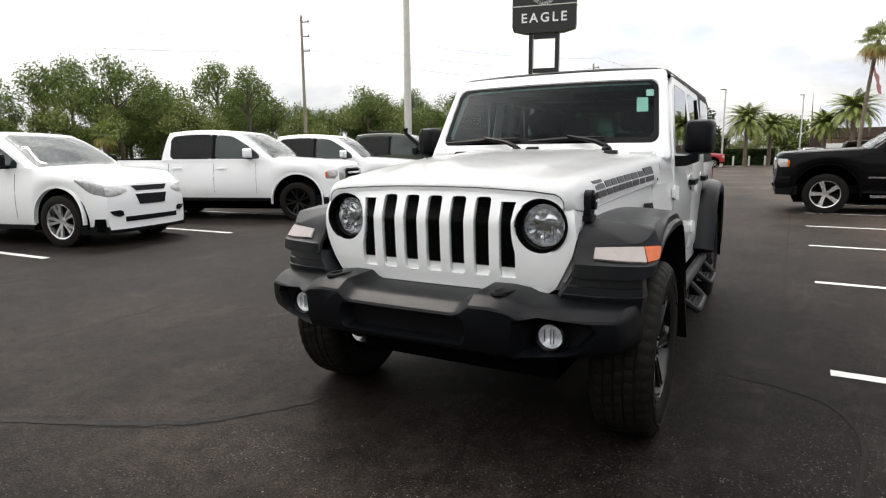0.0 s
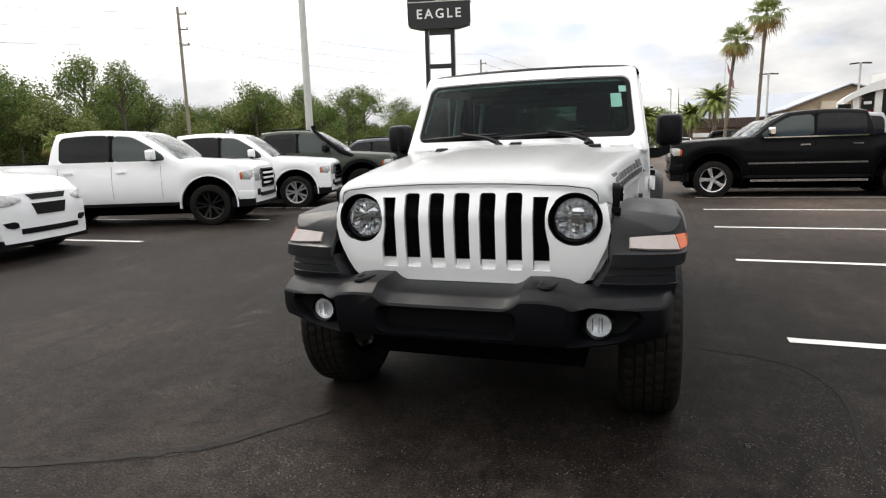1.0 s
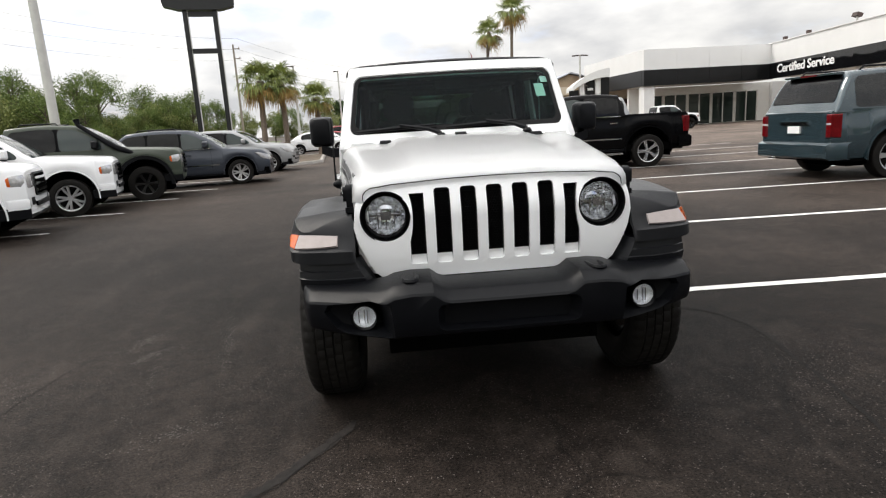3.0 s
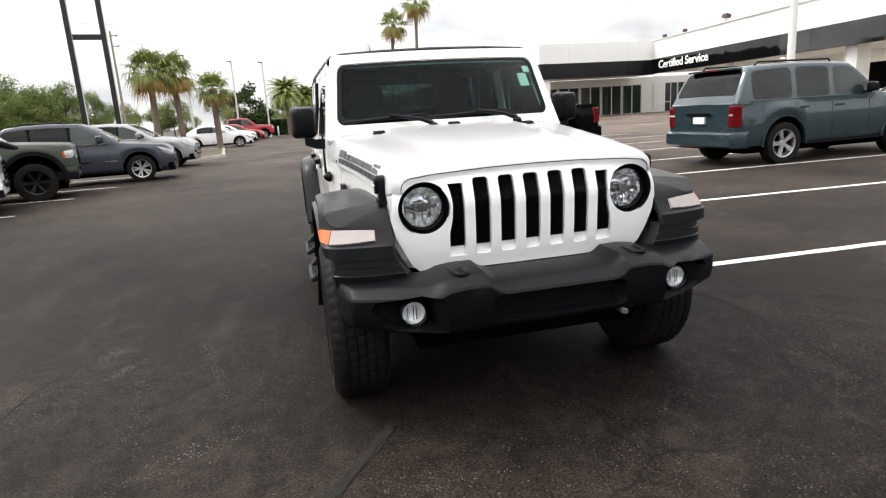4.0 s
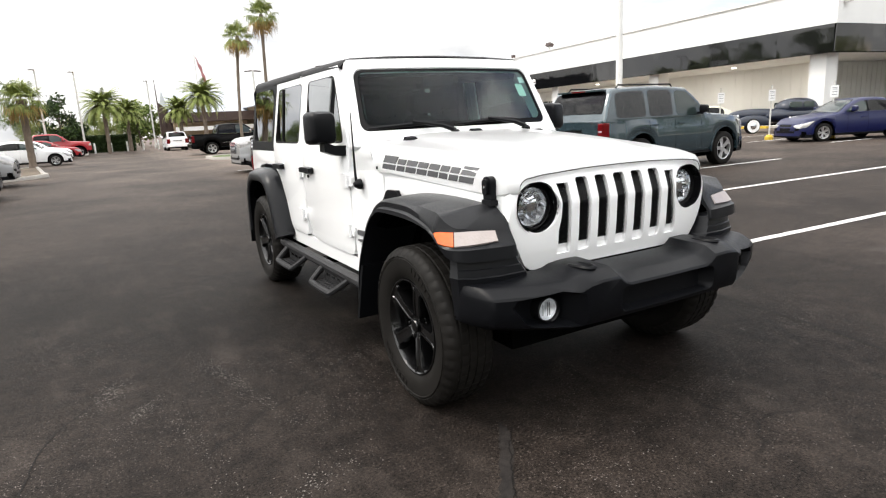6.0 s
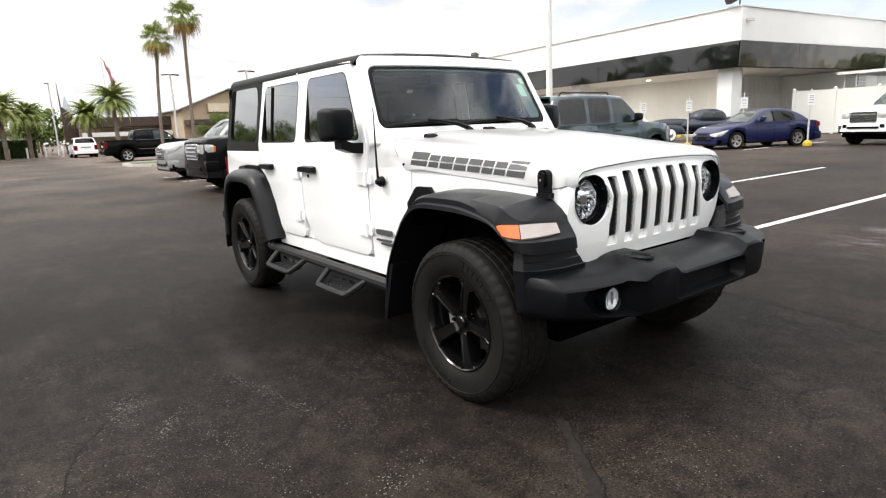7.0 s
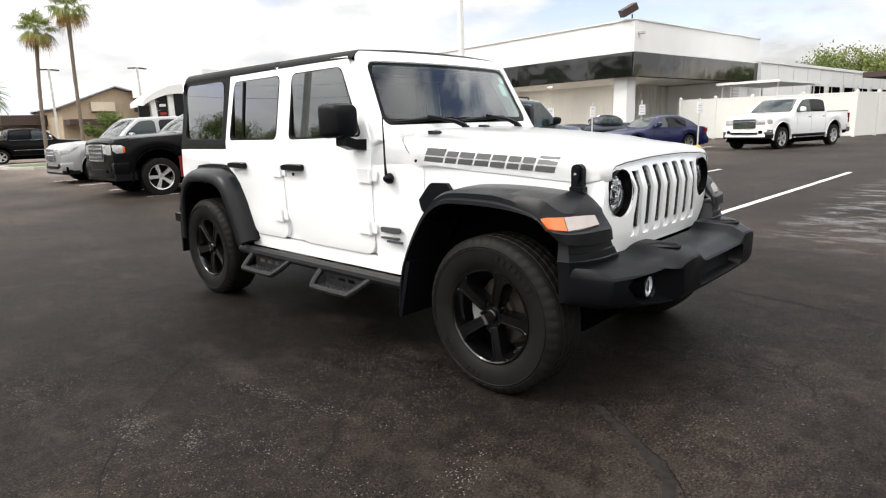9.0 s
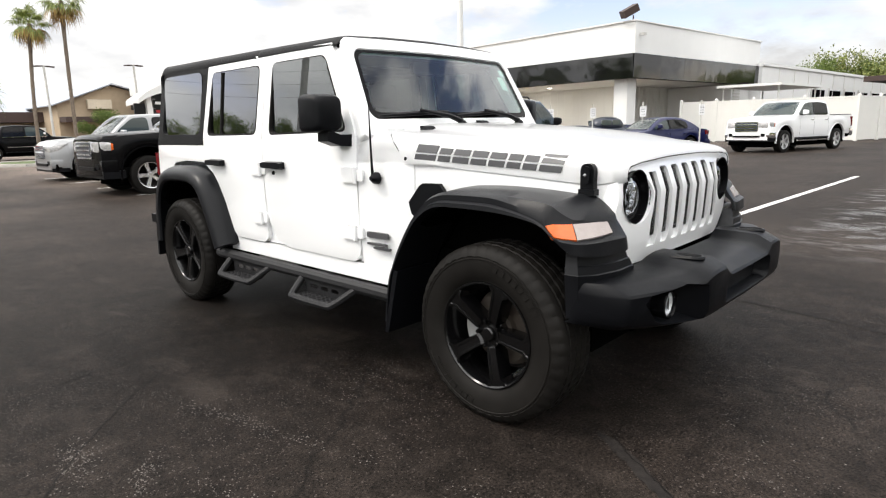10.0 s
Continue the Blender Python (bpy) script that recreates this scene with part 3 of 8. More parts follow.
def sabal_palm(seed, h, spread=1.25, fronds=38, dry=9, thin=1.0, lean=None):
    random.seed(seed)
    root = new("palm_tree")
    bt = bmesh.new()
    bx, by = random.uniform(-.25, .25), random.uniform(-.25, .25)
    if lean is not None:
        bx, by = -lean, 0.0
    n = 16
    pts = [(bx * (k / n) ** 2, by * (k / n) ** 2, h * k / n - (.05 if k == 0 else 0)) for k in range(n + 1)]
    tube(bt, pts, [thin * (.20 if k == 0 else .15 + .018 * (k % 2) + (.05 if k > n - 3 else 0)) for k in range(n + 1)], 10)
    part("trunk", bt, M_TRUNK, root, smooth=40)
    top = Vector((bx, by, h))
    bg, bd = bmesh.new(), bmesh.new()
    for k in range(fronds + dry):
        isdry = k >= fronds
        a = k * 2.39996 + random.uniform(-.25, .25)
        el = radians(random.uniform(-62, -25)) if isdry else radians(lerp(78, -38, (k / fronds) ** .9) + random.uniform(-9, 9))
        d = Vector((math.cos(a) * math.cos(el), math.sin(a) * math.cos(el), math.sin(el)))
        bm = bd if isdry else bg
        plen = spread * random.uniform(.45, .62)
        hubp = top + d * plen + Vector((0, 0, -.06 * spread))
        side = d.cross(Vector((0, 0, 1))).normalized()
        nrm = side.cross(d).normalized()
        # stalk
        q = [bm.verts.new(v) for v in (top + side * .015, top - side * .015, hubp - side * .01, hubp + side * .01)]
        bm.faces.new(q)
        seg = 23
        for s in range(seg):
            t = radians(lerp(-128, 128, s / (seg - 1)))
            dirv = (d * math.cos(t) + side * math.sin(t)).normalized()
            ln = spread * random.uniform(.42, .64) * (1 - .15 * abs(t))
            wv = (side * math.cos(t) - d * math.sin(t)).normalized() * spread * .021
            mid = hubp + dirv * ln * .6 - nrm * (-.03)
            tip = hubp + dirv * ln + Vector((0, 0, -ln * random.uniform(.12, .55) * (1.7 if el < 0 else 1)))
            v0, v1, v2, v3 = bm.verts.new(hubp), bm.verts.new(mid + wv), bm.verts.new(tip), bm.verts.new(mid - wv)
            bm.faces.new((v0, v1, v2, v3))
    crown = part("crown", bg, M_FROND, root)
    part("dry_fronds", bd, M_FRONDDRY, root, "yellowed hanging old fronds")
    return root


def date_palm(seed, h, spread=2.4, fronds=46):
    random.seed(seed)
    fronds = int(fronds * 1.35)
    root = new("palm_tree")
    bt, bg = bmesh.new(), bmesh.new()
    n = 10
    tube(bt, [(0, 0, h * k / n - (.05 if k == 0 else 0)) for k in range(n + 1)], [.17 + .025 * (k % 2) for k in range(n + 1)], 10)
    part("trunk", bt, M_TRUNK, root, smooth=40)
    top = Vector((0, 0, h))
    for k in range(fronds):
        a = k * 2.39996
        el = radians(lerp(82, -20, k / fronds) + random.uniform(-7, 7))
        ln = spread * random.uniform(.85, 1.1)
        flat = Vector((math.cos(a), math.sin(a), 0))
        side = Vector((-flat.y, flat.x, 0))
        pts, p, e = [], top.copy(), el
        for s in range(9):
            pts.append(p.copy())
            p += (flat * math.cos(e) + Vector((0, 0, math.sin(e)))) * ln / 8
            e -= radians(11)
        for s in range(1, 9):
            for q in range(13):
                c = pts[s - 1].lerp(pts[s], q / 13)
                w = spread * .19 * math.sin(math.pi * min(.96, (s + q / 13) / 9.2 + .08)) * random.uniform(.8, 1.1)
                fw = (pts[s] - pts[s - 1]).normalized()
                for sg in (-1, 1):
                    tip = c + side * sg * w + fw * w * .55 + Vector((0, 0, -.28 * w))
                    bg.faces.new([bg.verts.new(v) for v in (c - fw * .014, c + fw * .014, tip)])
    part("crown", bg, M_FROND, root)
    return root


def place(root, x, y, rz, label, category, group="", sc=1.0):
    root.scale = (sc,) * 3
    root.matrix_basis = pose(x, y, 0, 0, 0, rz) @ Matrix.Diagonal((sc, sc, sc, 1))
    return tagged(root, label, category, group)


random.seed(5)
protos = [place(broad_tree(11, 9.6, 3.3, 8000, .115, M_LEAF, .4, 1.6), -58, 40, 0, "tall green broadleaf tree in the wooded edge", "tree", "wooded edge"),
          place(broad_tree(12, 8.0, 3.8, 10000, .12, M_LEAF2, .25), -52, 48, 0, "bushy light green tree in the wooded edge", "tree", "wooded edge"),
          place(broad_tree(13, 11.6, 2.7, 4300, .115, M_LEAF, .58, 2.2), -62, 34, 0, "open-crowned pine tree above the wooded edge", "tree", "wooded edge"),
          place(broad_tree(14, 6.5, 3.8, 9500, .12, M_LEAF2, .12), -50, 36, 0, "low dense green tree in the wooded edge", "tree", "wooded edge")]
random.seed(21)
for k in range(104):
    # the edge of the wood runs from beside the lot to far behind the sign
    u = (k // 2) / 51
    x, y = lerp(-64, -28, u) + random.uniform(-3, 3) - (k % 2) * 5, lerp(-8, 92, u) + random.uniform(-2, 2) + (k % 2) * 3
    src = protos[(k * 7 + k // 3) % 4]
    s = random.choice((random.uniform(.62, .85), random.uniform(.9, 1.18))) * (1.02 if src is protos[2] else .97) * curve_at([(0, .72), (.3, .76), (.5, .86), (.7, .86), (1, .74)], u)
    src.scale = (s, s, s)
    copy_thing(src, pose(x, y, 0, 0, 0, random.uniform(0, 360)))
for p_, s_ in zip(protos, (1, 1, 1, 1)):
    p_.scale = (s_,) * 3
random.seed(22)
for k in range(16):
    u = k / 15
    src = protos[k % 2 * 2 + 1] if k % 3 else protos[0]
    s = random.uniform(.5, .7)
    src.scale = (s, s, s)
    copy_thing(src, pose(lerp(-30, 14, u) + random.uniform(-3, 3), lerp(98, 106, u) + random.uniform(-5, 5), 0, 0, 0, random.uniform(0, 360)))
for k in range(26):
    src = protos[(0, 0, 1, 0, 3)[k % 5]]
    s = (6.0 if k < 3 else 8.8) / (9.6, 9.6, 8.0, 9.6, 6.5)[k % 5] * random.uniform(.88, 1.06)
    src.scale = (s, s, s)
    copy_thing(src, pose(lerp(82, 104, k / 25) + random.uniform(-2, 4), lerp(21, -24, k / 25), 0, 0, 0, random.uniform(0, 360)))
for k in range(34):
    # the wood goes on behind the lot
    src = protos[(k * 3) % 4]
    s = random.uniform(.95, 1.35)
    src.scale = (s, s, s)
    copy_thing(src, pose(lerp(-62, 92, k / 33) + random.uniform(-3, 3), -46 - 8 * math.sin(k * .35) + random.uniform(-4, 4), 0, 0, 0, random.uniform(0, 360)))
for p_ in protos:
    p_.scale = (1, 1, 1)

place(sabal_palm(31, 4.4, 1.42, 40, 16, 1.0, -.1), -7.75, 32.0, 0, "cabbage palm with a shaggy crown on the island", "palm tree", "island palms")
place(sabal_palm(32, 4.3, 1.34, 40, 16, 1.0, .1), -6.6, 32.6, 50, "cabbage palm with browning lower fronds on the island", "palm tree", "island palms")
place(sabal_palm(33, 3.5, 1.22, 36, 9, 1.1, .0), -4.95, 34.4, 90, "shorter cabbage palm with a thick trunk on the island", "palm tree", "island palms")
place(sabal_palm(34, 6.25, .98, 26, 11, .5, -.37), 4.83, 31.2, 0, "tall thin palm with a small round crown", "palm tree", "tall palms")
place(sabal_palm(35, 7.2, .98, 26, 12, .5, -.15), 6.15, 30.2, 0, "tall thin palm with yellowing lower fronds", "palm tree", "tall palms")
place(date_palm(36, 4.3, 2.8, 52), -.9, 62, 0, "feathery date palm beside the hedge", "palm tree", "date palms")
place(date_palm(37, 3.9, 2.4, 48), 1.1, 66, 70, "feathery date palm behind the hedge", "palm tree", "date palms")
place(date_palm(38, 4.7, 2.7, 50), 7.1, 57.5, 30, "feathery date palm by the far drive", "palm tree", "date palms")
place(date_palm(39, 3.7, 2.2, 44), 5.3, 60, 110, "feathery date palm by the far drive", "palm tree", "date palms")
place(sabal_palm(40, 3.2, 1.3), -46, 27, 0, "short cabbage palm before the wooded edge", "palm tree")
place(sabal_palm(41, 2.6, 1.3), -43, 33, 60, "short cabbage palm before the wooded edge", "palm tree")
place(broad_tree(42, 5.2, 2.0, 2600, .16, M_HEDGE, .12), -4.6, 63, 0, "dense dark green rounded tree by the hedge", "tree")
place(broad_tree(43, 5.6, 2.6, 1800, .22, M_LEAF, .2), 3.2, 84, 0, "dark green tree beyond the far drive", "tree")
place(broad_tree(44, 2.75, 1.25, 9000, .05, M_LEAF, .06), 11.0, 42, 0, "rounded green shrub beside the tan building", "shrub")


def hedge(x0, x1, y0, y1, h, n, seed):
    random.seed(seed)
    bm = bmesh.new()
    for k in range(n):
        x, y, z = random.uniform(x0, x1), random.uniform(y0, y1), random.uniform(.05, h)
        if random.random() < .4:
            z = h * random.uniform(.93, 1.04)
        elif random.random() < .6:
            y = y0 + random.uniform(-.05, .1)
        leaf_quad(bm, Vector((x, y, z)), .11)
    ob = part("hedge", bm, M_HEDGE)
    ob.location = (0, 0, 0)
    return tagged(ob, "clipped dark green hedge behind white bollards", "hedge", kind="stuff")


hedge(-7.5, 1.6, 67.4, 68.8, 1.6, 20000, 50)


def bollard():
    bm = bmesh.new()
    lathe(bm, [(0, 0), (.09, 0), (.09, .86), (.08, .93), (.045, .97), (0, .98)], 12)
    return part("bollard", bm, M_WPOLE, smooth=True)


b0 = tagged(bollard(), "short white bollard beside the far drive", "bollard", "white bollards")
b0.location = (-5.0, 66, 0)
for k in range(1, 9):
    copy_thing(b0, pose(-5.0 + 1.45 * k, 66 + .2 * k, 0))


# ---- poles, wires, signs ----
def light_pole(x, y, h, r, heads, material, label):
    root = thing("light_pole", pose(x, y, 0), label, "light pole")
    bm = bmesh.new()
    tube(bm, [(0, 0, .0), (0, 0, h)], [r, r * .72], 12)
    lathe(bm, [(0, 0), (r * 1.7, 0), (r * 1.7, .45), (r * 1.05, .5)], 12)
    part("pole", bm, material, root, smooth=True)
    for a in heads:
        bm = bmesh.new()
        box(bm, -.12, .12, .12, .62, -.04, .04)
        box(bm, -.03, .03, 0, .2, -.03, .03)
        ob = part("lamp_head", bm, M_BROWN, root, bevel=.02)
        ob.matrix_basis = pose(0, 0, h - .05, -4, 0, a)
    return root


light_pole(-11.4, 17.7, 11, .155, (90, -90), M_POLE, "tall pale concrete light pole behind the parked trucks")
light_pole(16.5, 15.4, 10.5, .14, (100,), M_WPOLE, "white light pole standing in the parking lot")
for x, y, h in ((-2.8, 60, 7.2), (4.0, 74, 7.5), (-7.6, 44, 6.4), (14.6, 45, 6.2), (9.4, 46.6, 6.0), (-5.5, 58, 7.2)):
    light_pole(x, y, h, .09, (90, -90) if x > 5 else (150,), M_POLE, "distant parking light on a grey pole")


def utility_pole(x, y, h, arm_z, rz):
    root = thing("utility_pole", pose(x, y, 0, 0, 0, rz), "weathered timber utility pole with short crossarms", "utility pole")
    bm = bmesh.new()
    tube(bm, [(0, 0, 0), (0, 0, h)], [.17, .11], 10)
    part("pole", bm, M_WOODP, root, smooth=True)
    for z in arm_z:
        bm = bmesh.new()
        box(bm, -.05, .75, -.05, .05, z - .05, z + .05)
        lathe(bm, [(0, z + .05), (.05, z + .05), (.06, z + .15), (.03, z + .2), (0, z + .2)], 8, at=(.68, 0, 0))
        part("crossarm", bm, M_WOODP, root)
    return root


utility_pole(-38, 42, 14.2, (13.6, 12.3, 11.0), 20)
utility_pole(-58, 12, 13.8, (13.2, 11.9), 20)
utility_pole(-20, 78, 13.0, (12.5, 11.3), 20)
bm = bmesh.new()
for dz, dx in ((13.7, .6), (12.4, .6), (11.1, .6)):
    for a, b in (((-90, -40), (-58, 12)), ((-58, 12), (-38, 42)), ((-38, 42), (-20, 78)), ((-20, 78), (-2, 130))):
        pts = []
        for k in range(11):
            t = k / 10
            pts.append((lerp(a[0], b[0], t) + dx, lerp(a[1], b[1], t), dz - 1.1 * 4 * t * (1 - t)))
        tube(bm, pts, .012, 4)
tagged(part("power_line", bm, M_DARK), "thin sagging overhead power lines", "cable", kind="structure")


def dealer_sign():
    root = thing("pylon_sign", pose(-8.6, 25.6, 0, 0, 0, 12) @ Matrix.Diagonal((.73, .73, .73, 1)), "tall black pylon sign on two steel legs with white letters", "sign")
    for sx in (-.85, .85):
        bm = bmesh.new()
        box(bm, sx - .13, sx + .13, -.14, .14, 0, 10.2)
        part("leg", bm, M_SIGNBLK, root, bevel=.02)
        bm = bmesh.new()
        box(bm, sx + .135 - .05, sx + .175, -.12, .12, 0.1, 10.1)
        part("leg_cover", bm, M_POLE, root, "pale metal strip along the leg")
    for z in (7.2, 9.35):
        bm = bmesh.new()
        box(bm, -.72, .72, -.12, .12, z - .14, z + .14)
        part("crossbar", bm, M_SIGNBLK, root, bevel=.02)
    bm = bmesh.new()
    prism(bm, [(-2.0, 9.75), (-1.2, 9.55), (1.2, 9.55), (2.0, 9.75), (2.05, 10.0), (2.05, 15.2), (-2.05, 15.2), (-2.05, 10.0)], -.35, .35, "y")
    part("panel", bm, M_SIGNBLK, root, bevel=.03)
    bm = bmesh.new()
    box(bm, -2.09, 2.09, -.37, .37, 11.2, 11.26)
    part("divider", bm, M_POLE, root)
    me = text_mesh("EAGLE", .82, .02, 1.35, .012)
    me.materials.append(M_SIGNWHT)
    ob = new("letters", me)
    ob.parent = root
    ob.matrix_basis = pose(0, -.37, 10.45, 90, 0, 0)
    bm = bmesh.new()
    lathe(bm, [(.75, -.38), (.75, -.35), (.95, -.35), (.95, -.38)], 24, "y", (0, 0, 12.2), radians(200), radians(400))
    part("emblem", bm, M_SIGNWHT, root)
    return root


dealer_sign()

# ---- dealership building ----
def block(root, name, x0, x1, y0, y1, z0, z1, material, label="", bevel=0.0):
    bm = bmesh.new()
    box(bm, x0, x1, y0, y1, z0, z1)
    return part(name, bm, material, root, label, bevel=bevel)


SOF, BAND, TOP = 3.78, 5.12, 6.85


def sheet_panel(root, along, a, b, name="fascia_panel", label=""):
    """A thin fascia sheet between a and b on the y (long front) or x (short side) axis, slightly dished and leaning."""
    bm = bmesh.new()
    lean, n, k_ = random.uniform(.008, .045), 8, 5
    grid = []
    for i in range(n + 1):
        col = []
        for j in range(k_ + 1):
            u, v = i / n, j / k_
            edge = min(u, 1 - u, v, 1 - v) > .001
            out = -lean * v + (random.uniform(-.006, .006) if edge else 0)
            p = (out, lerp(a, b, u)) if along == "y" else (lerp(a, b, u), out)
            col.append(bm.verts.new((*p, lerp(SOF, BAND, v))))
        grid.append(col)
    for i in range(n):
        for j in range(k_):
            bm.faces.new((grid[i][j], grid[i + 1][j], grid[i + 1][j + 1], grid[i][j + 1]))
    bmesh.ops.recalc_face_normals(bm, faces=bm.faces)
    bmesh.ops.solidify(bm, geom=bm.faces[:], thickness=.05)
    return part(name, bm, M_BAND, root, label, smooth=30)


# local frame: origin at the near corner, +y along the long front, +x along the short side
bld = thing("dealership_building", pose(30.3, 14.5, 0, 0, 0, -6.2), "white showroom and service building with a black fascia band", "building")
LONG, SIDE, REC = 37.4, 16.9, 7.0
n_p = 12
random.seed(77)
block(bld, "fascia_core", .07, .5, .07, LONG, SOF + .01, BAND - .01, M_DARK)
block(bld, "fascia_core", .5, SIDE, .07, .5, SOF + .01, BAND - .01, M_DARK)
for k in range(n_p):
    a, b = LONG * k / n_p, LONG * (k + 1) / n_p
    sheet_panel(bld, "y", a + .005, b - .005, label="glossy black fascia panel" if k == 0 else "")
    block(bld, "wall_panel", .06, .5, a + .0015, b - .0015, BAND + .003, TOP, M_WALL)
for k in range(6):
    a, b = SIDE * k / 6, SIDE * (k + 1) / 6
    sheet_panel(bld, "x", a + (-.03 if k == 0 else .005), b - .005)
    block(bld, "wall_panel", a + (.503 if k == 0 else .0015), b - .0015, .06, .5, BAND + .003, TOP, M_WALL)
block(bld, "roof", .5, SIDE, .5, LONG, TOP - .3, TOP - .05, M_WALL)
block(bld, "soffit", .5, SIDE, .5, LONG, SOF + .05, SOF + .15, M_WALLIN, "pale canopy ceiling")
block(bld, "coping", -.03, .56, -.03, LONG, TOP, TOP + .07, M_WALL)
block(bld, "coping", .56, SIDE, -.03, .56, TOP, TOP + .07, M_WALL)
# rear wall of the covered drive, ribbed
block(bld, "back_wall", REC, REC + .3, 5.8, LONG, 0, SOF + .05, M_WALLIN)
for k in range(44):
    y = 6.0 + (LONG - 6.4) * k / 43
    block(bld, "wall_rib", REC - .018, REC - .003, y - .05, y + .05, 0, SOF, M_WALLIN)
block(bld, "end_wall", REC, SIDE, 5.5, 5.8, 0, SOF + .05, M_WALLIN)
for k in range(20):
    x = REC + .2 + (SIDE - REC - .4) * k / 19
    block(bld, "wall_rib", x - .05, x + .05, 5.465, 5.497, 0, SOF, M_WALLIN)
block(bld, "louvre_wall", SIDE - 3.2, SIDE, .55, 5.45, 0, SOF, M_WALL)
for k in range(7):
    block(bld, "louvre", SIDE - 3.0, SIDE - 2.0, .47, .545, 2.2 + .22 * k, 2.36 + .22 * k, M_POLE)
for y in (.7, 12.5, 24.5):
    block(bld, "column", .55, 1.45, y, y + .9, 0, SOF + .05, M_WALL, "square white column", .02)
for y in (9.0, 16.0, 23.0):
    bm = bmesh.new()
    lathe(bm, [(0, 0), (.16, 0), (.16, .05), (0, .05)], 16, at=(3.6, y, SOF + .002))
    part("downlight", bm, mat("soffit_light_%d" % int(y), (.9, .88, .8), .4, var=0, emit=((1, .93, .8), 3)), bld)
# service doors with glass
for y in (26.6, 29.6, 32.6, 34.75):
    block(bld, "service_door", REC - .06, REC - .004, y, y + 2.6, 0.02, 2.9, M_SHOPGLASS, "dark glazed service door")
    for k in range(4):
        block(bld, "door_frame", REC - .1, REC - .061, y + 2.6 * k / 3 - .05, y + 2.6 * k / 3 + .05, .02, 2.9, M_POLE)
me = text_mesh("Certified Service", 1.0, .02, .95, .02)
me.transform(Matrix.Diagonal((8.3 / (max(v.co.x for v in me.vertices) - min(v.co.x for v in me.vertices)), 1, 1, 1)))
me.materials.append(M_SIGNWHT)
ob = new("letters", me)
ob.parent = bld
ob.matrix_basis = pose(-.075, 31.25, (SOF + BAND) / 2 + .06, 90, 0, -90)
for y in (LONG - .9, LONG - 4.6):
    block(bld, "roof_vent", 1.0, 1.3, y, y + .3, TOP, TOP + .55, M_BROWN)
# floodlight on the roof corner, camera under it
fl = block(bld, "floodlight", -.48, .48, -.25, .25, -.20, .20, M_BROWN, bevel=.05)
fl.matrix_basis = pose(.0, .4, TOP + .55, 8, -28, -30)
fl = block(bld, "floodlight", -.2, .2, -.32, .32, -.13, .13, M_BROWN, bevel=.04)
fl.matrix_basis = pose(.2, 25.2, TOP + .5, 0, 20, 0)
block(bld, "lamp_bracket", .16, .26, 25.15, 25.25, TOP + .07, TOP + .45, M_POLE)
# flat dark panel paints in the shade of an open doorway
block(bld, "doorway", REC - .05, REC - .004, 16.85, 18.9, 0, 2.95, M_DARK, "flat dark panel for a shaded doorway")
for ya, yb in ((16.72, 16.848), (18.902, 19.03)):
    block(bld, "door_frame", REC - .07, REC - .004, ya, yb, 0, 3.05, M_POLE)
bm = bmesh.new()
tube(bm, [(.25, .3, TOP + .05), (.25, .3, TOP + .35)], .04, 8)
part("lamp_bracket", bm, M_BROWN, bld)
block(bld, "security_camera", .45, .75, -.28, -.02, TOP - .75, TOP - .62, M_POLE, bevel=.02)

# showroom wing, facing the lot
M_BANDW = mat("black_fascia_satin", (0.006, 0.0063, 0.007), 0.3, var=0.6, scale=1.2, spec=0.3)
wing = thing("showroom_wing", pose(22.0, 50.2, 0, 0, 0, 4), "white showroom wing with black band and glass doors", "building")
WL = 12.6
for k in range(4):
    a, b = WL * k / 4, WL * (k + 1) / 4
    block(wing, "fascia_panel", a + .012, b - .012, 0, .4, SOF - .05, BAND - .02, M_BANDW)
    block(wing, "wall_panel", a + .006, b - .006, .05, .4, BAND - .017, TOP, M_WALL)
block(wing, "side_wall", .05, .4, .42, 14, BAND, TOP, M_WALL)
block(wing, "fascia_panel", 0, .4, .42, 14, SOF - .05, BAND - .003, M_BANDW)
block(wing, "roof", .4, WL, .4, 14, TOP - .5, TOP - .2, M_WALL)
block(wing, "soffit", .05, WL, .4, 4.0, SOF - .06, SOF + .05, M_WALLIN)
block(wing, "column", .2, 1.2, .3, 1.3, 0, SOF - .1, M_WALL, "square white column", .02)
block(wing, "back_wall", .5, WL + 11.6, 4.0, 4.3, 0, SOF - .1, M_WALLIN)
for k in range(5):
    x = 1.6 + 2.5 * k
    block(wing, "glass_door", x, x + 2.3, 3.93, 3.996, .05, 2.9, M_SHOPGLASS, "tall dark glass door")
    for fx in (x, x + 1.15, x + 2.3):
        block(wing, "door_frame", fx - .05, fx + .05, 3.88, 3.928, .02, 2.95, M_POLE)
block(wing, "column", 15.3, 16.7, 3.6, 3.996, 0, SOF - .1, M_WALL, "square white column")
for k in range(4):
    x = 16.85 + 1.7 * k
    block(wing, "glass_door", x, x + 1.6, 3.93, 3.996, .05, 2.97, M_SHOPGLASS, "tall dark glass door")
    for fx in (x, x + .8, x + 1.65):
        block(wing, "door_frame", fx - .04, fx + .04, 3.88, 3.928, .02, 3.02, M_POLE)
    block(wing, "door_rail", x + .05, x + .755, 3.88, 3.928, .95, 1.03, M_POLE)
block(wing, "brick_wall", -5.0, .18, 6.0, 6.3, 0, 2.6, mat("brown_brick", (.46, .30, .22), .9, var=.2, scale=6), "brown masonry wall")

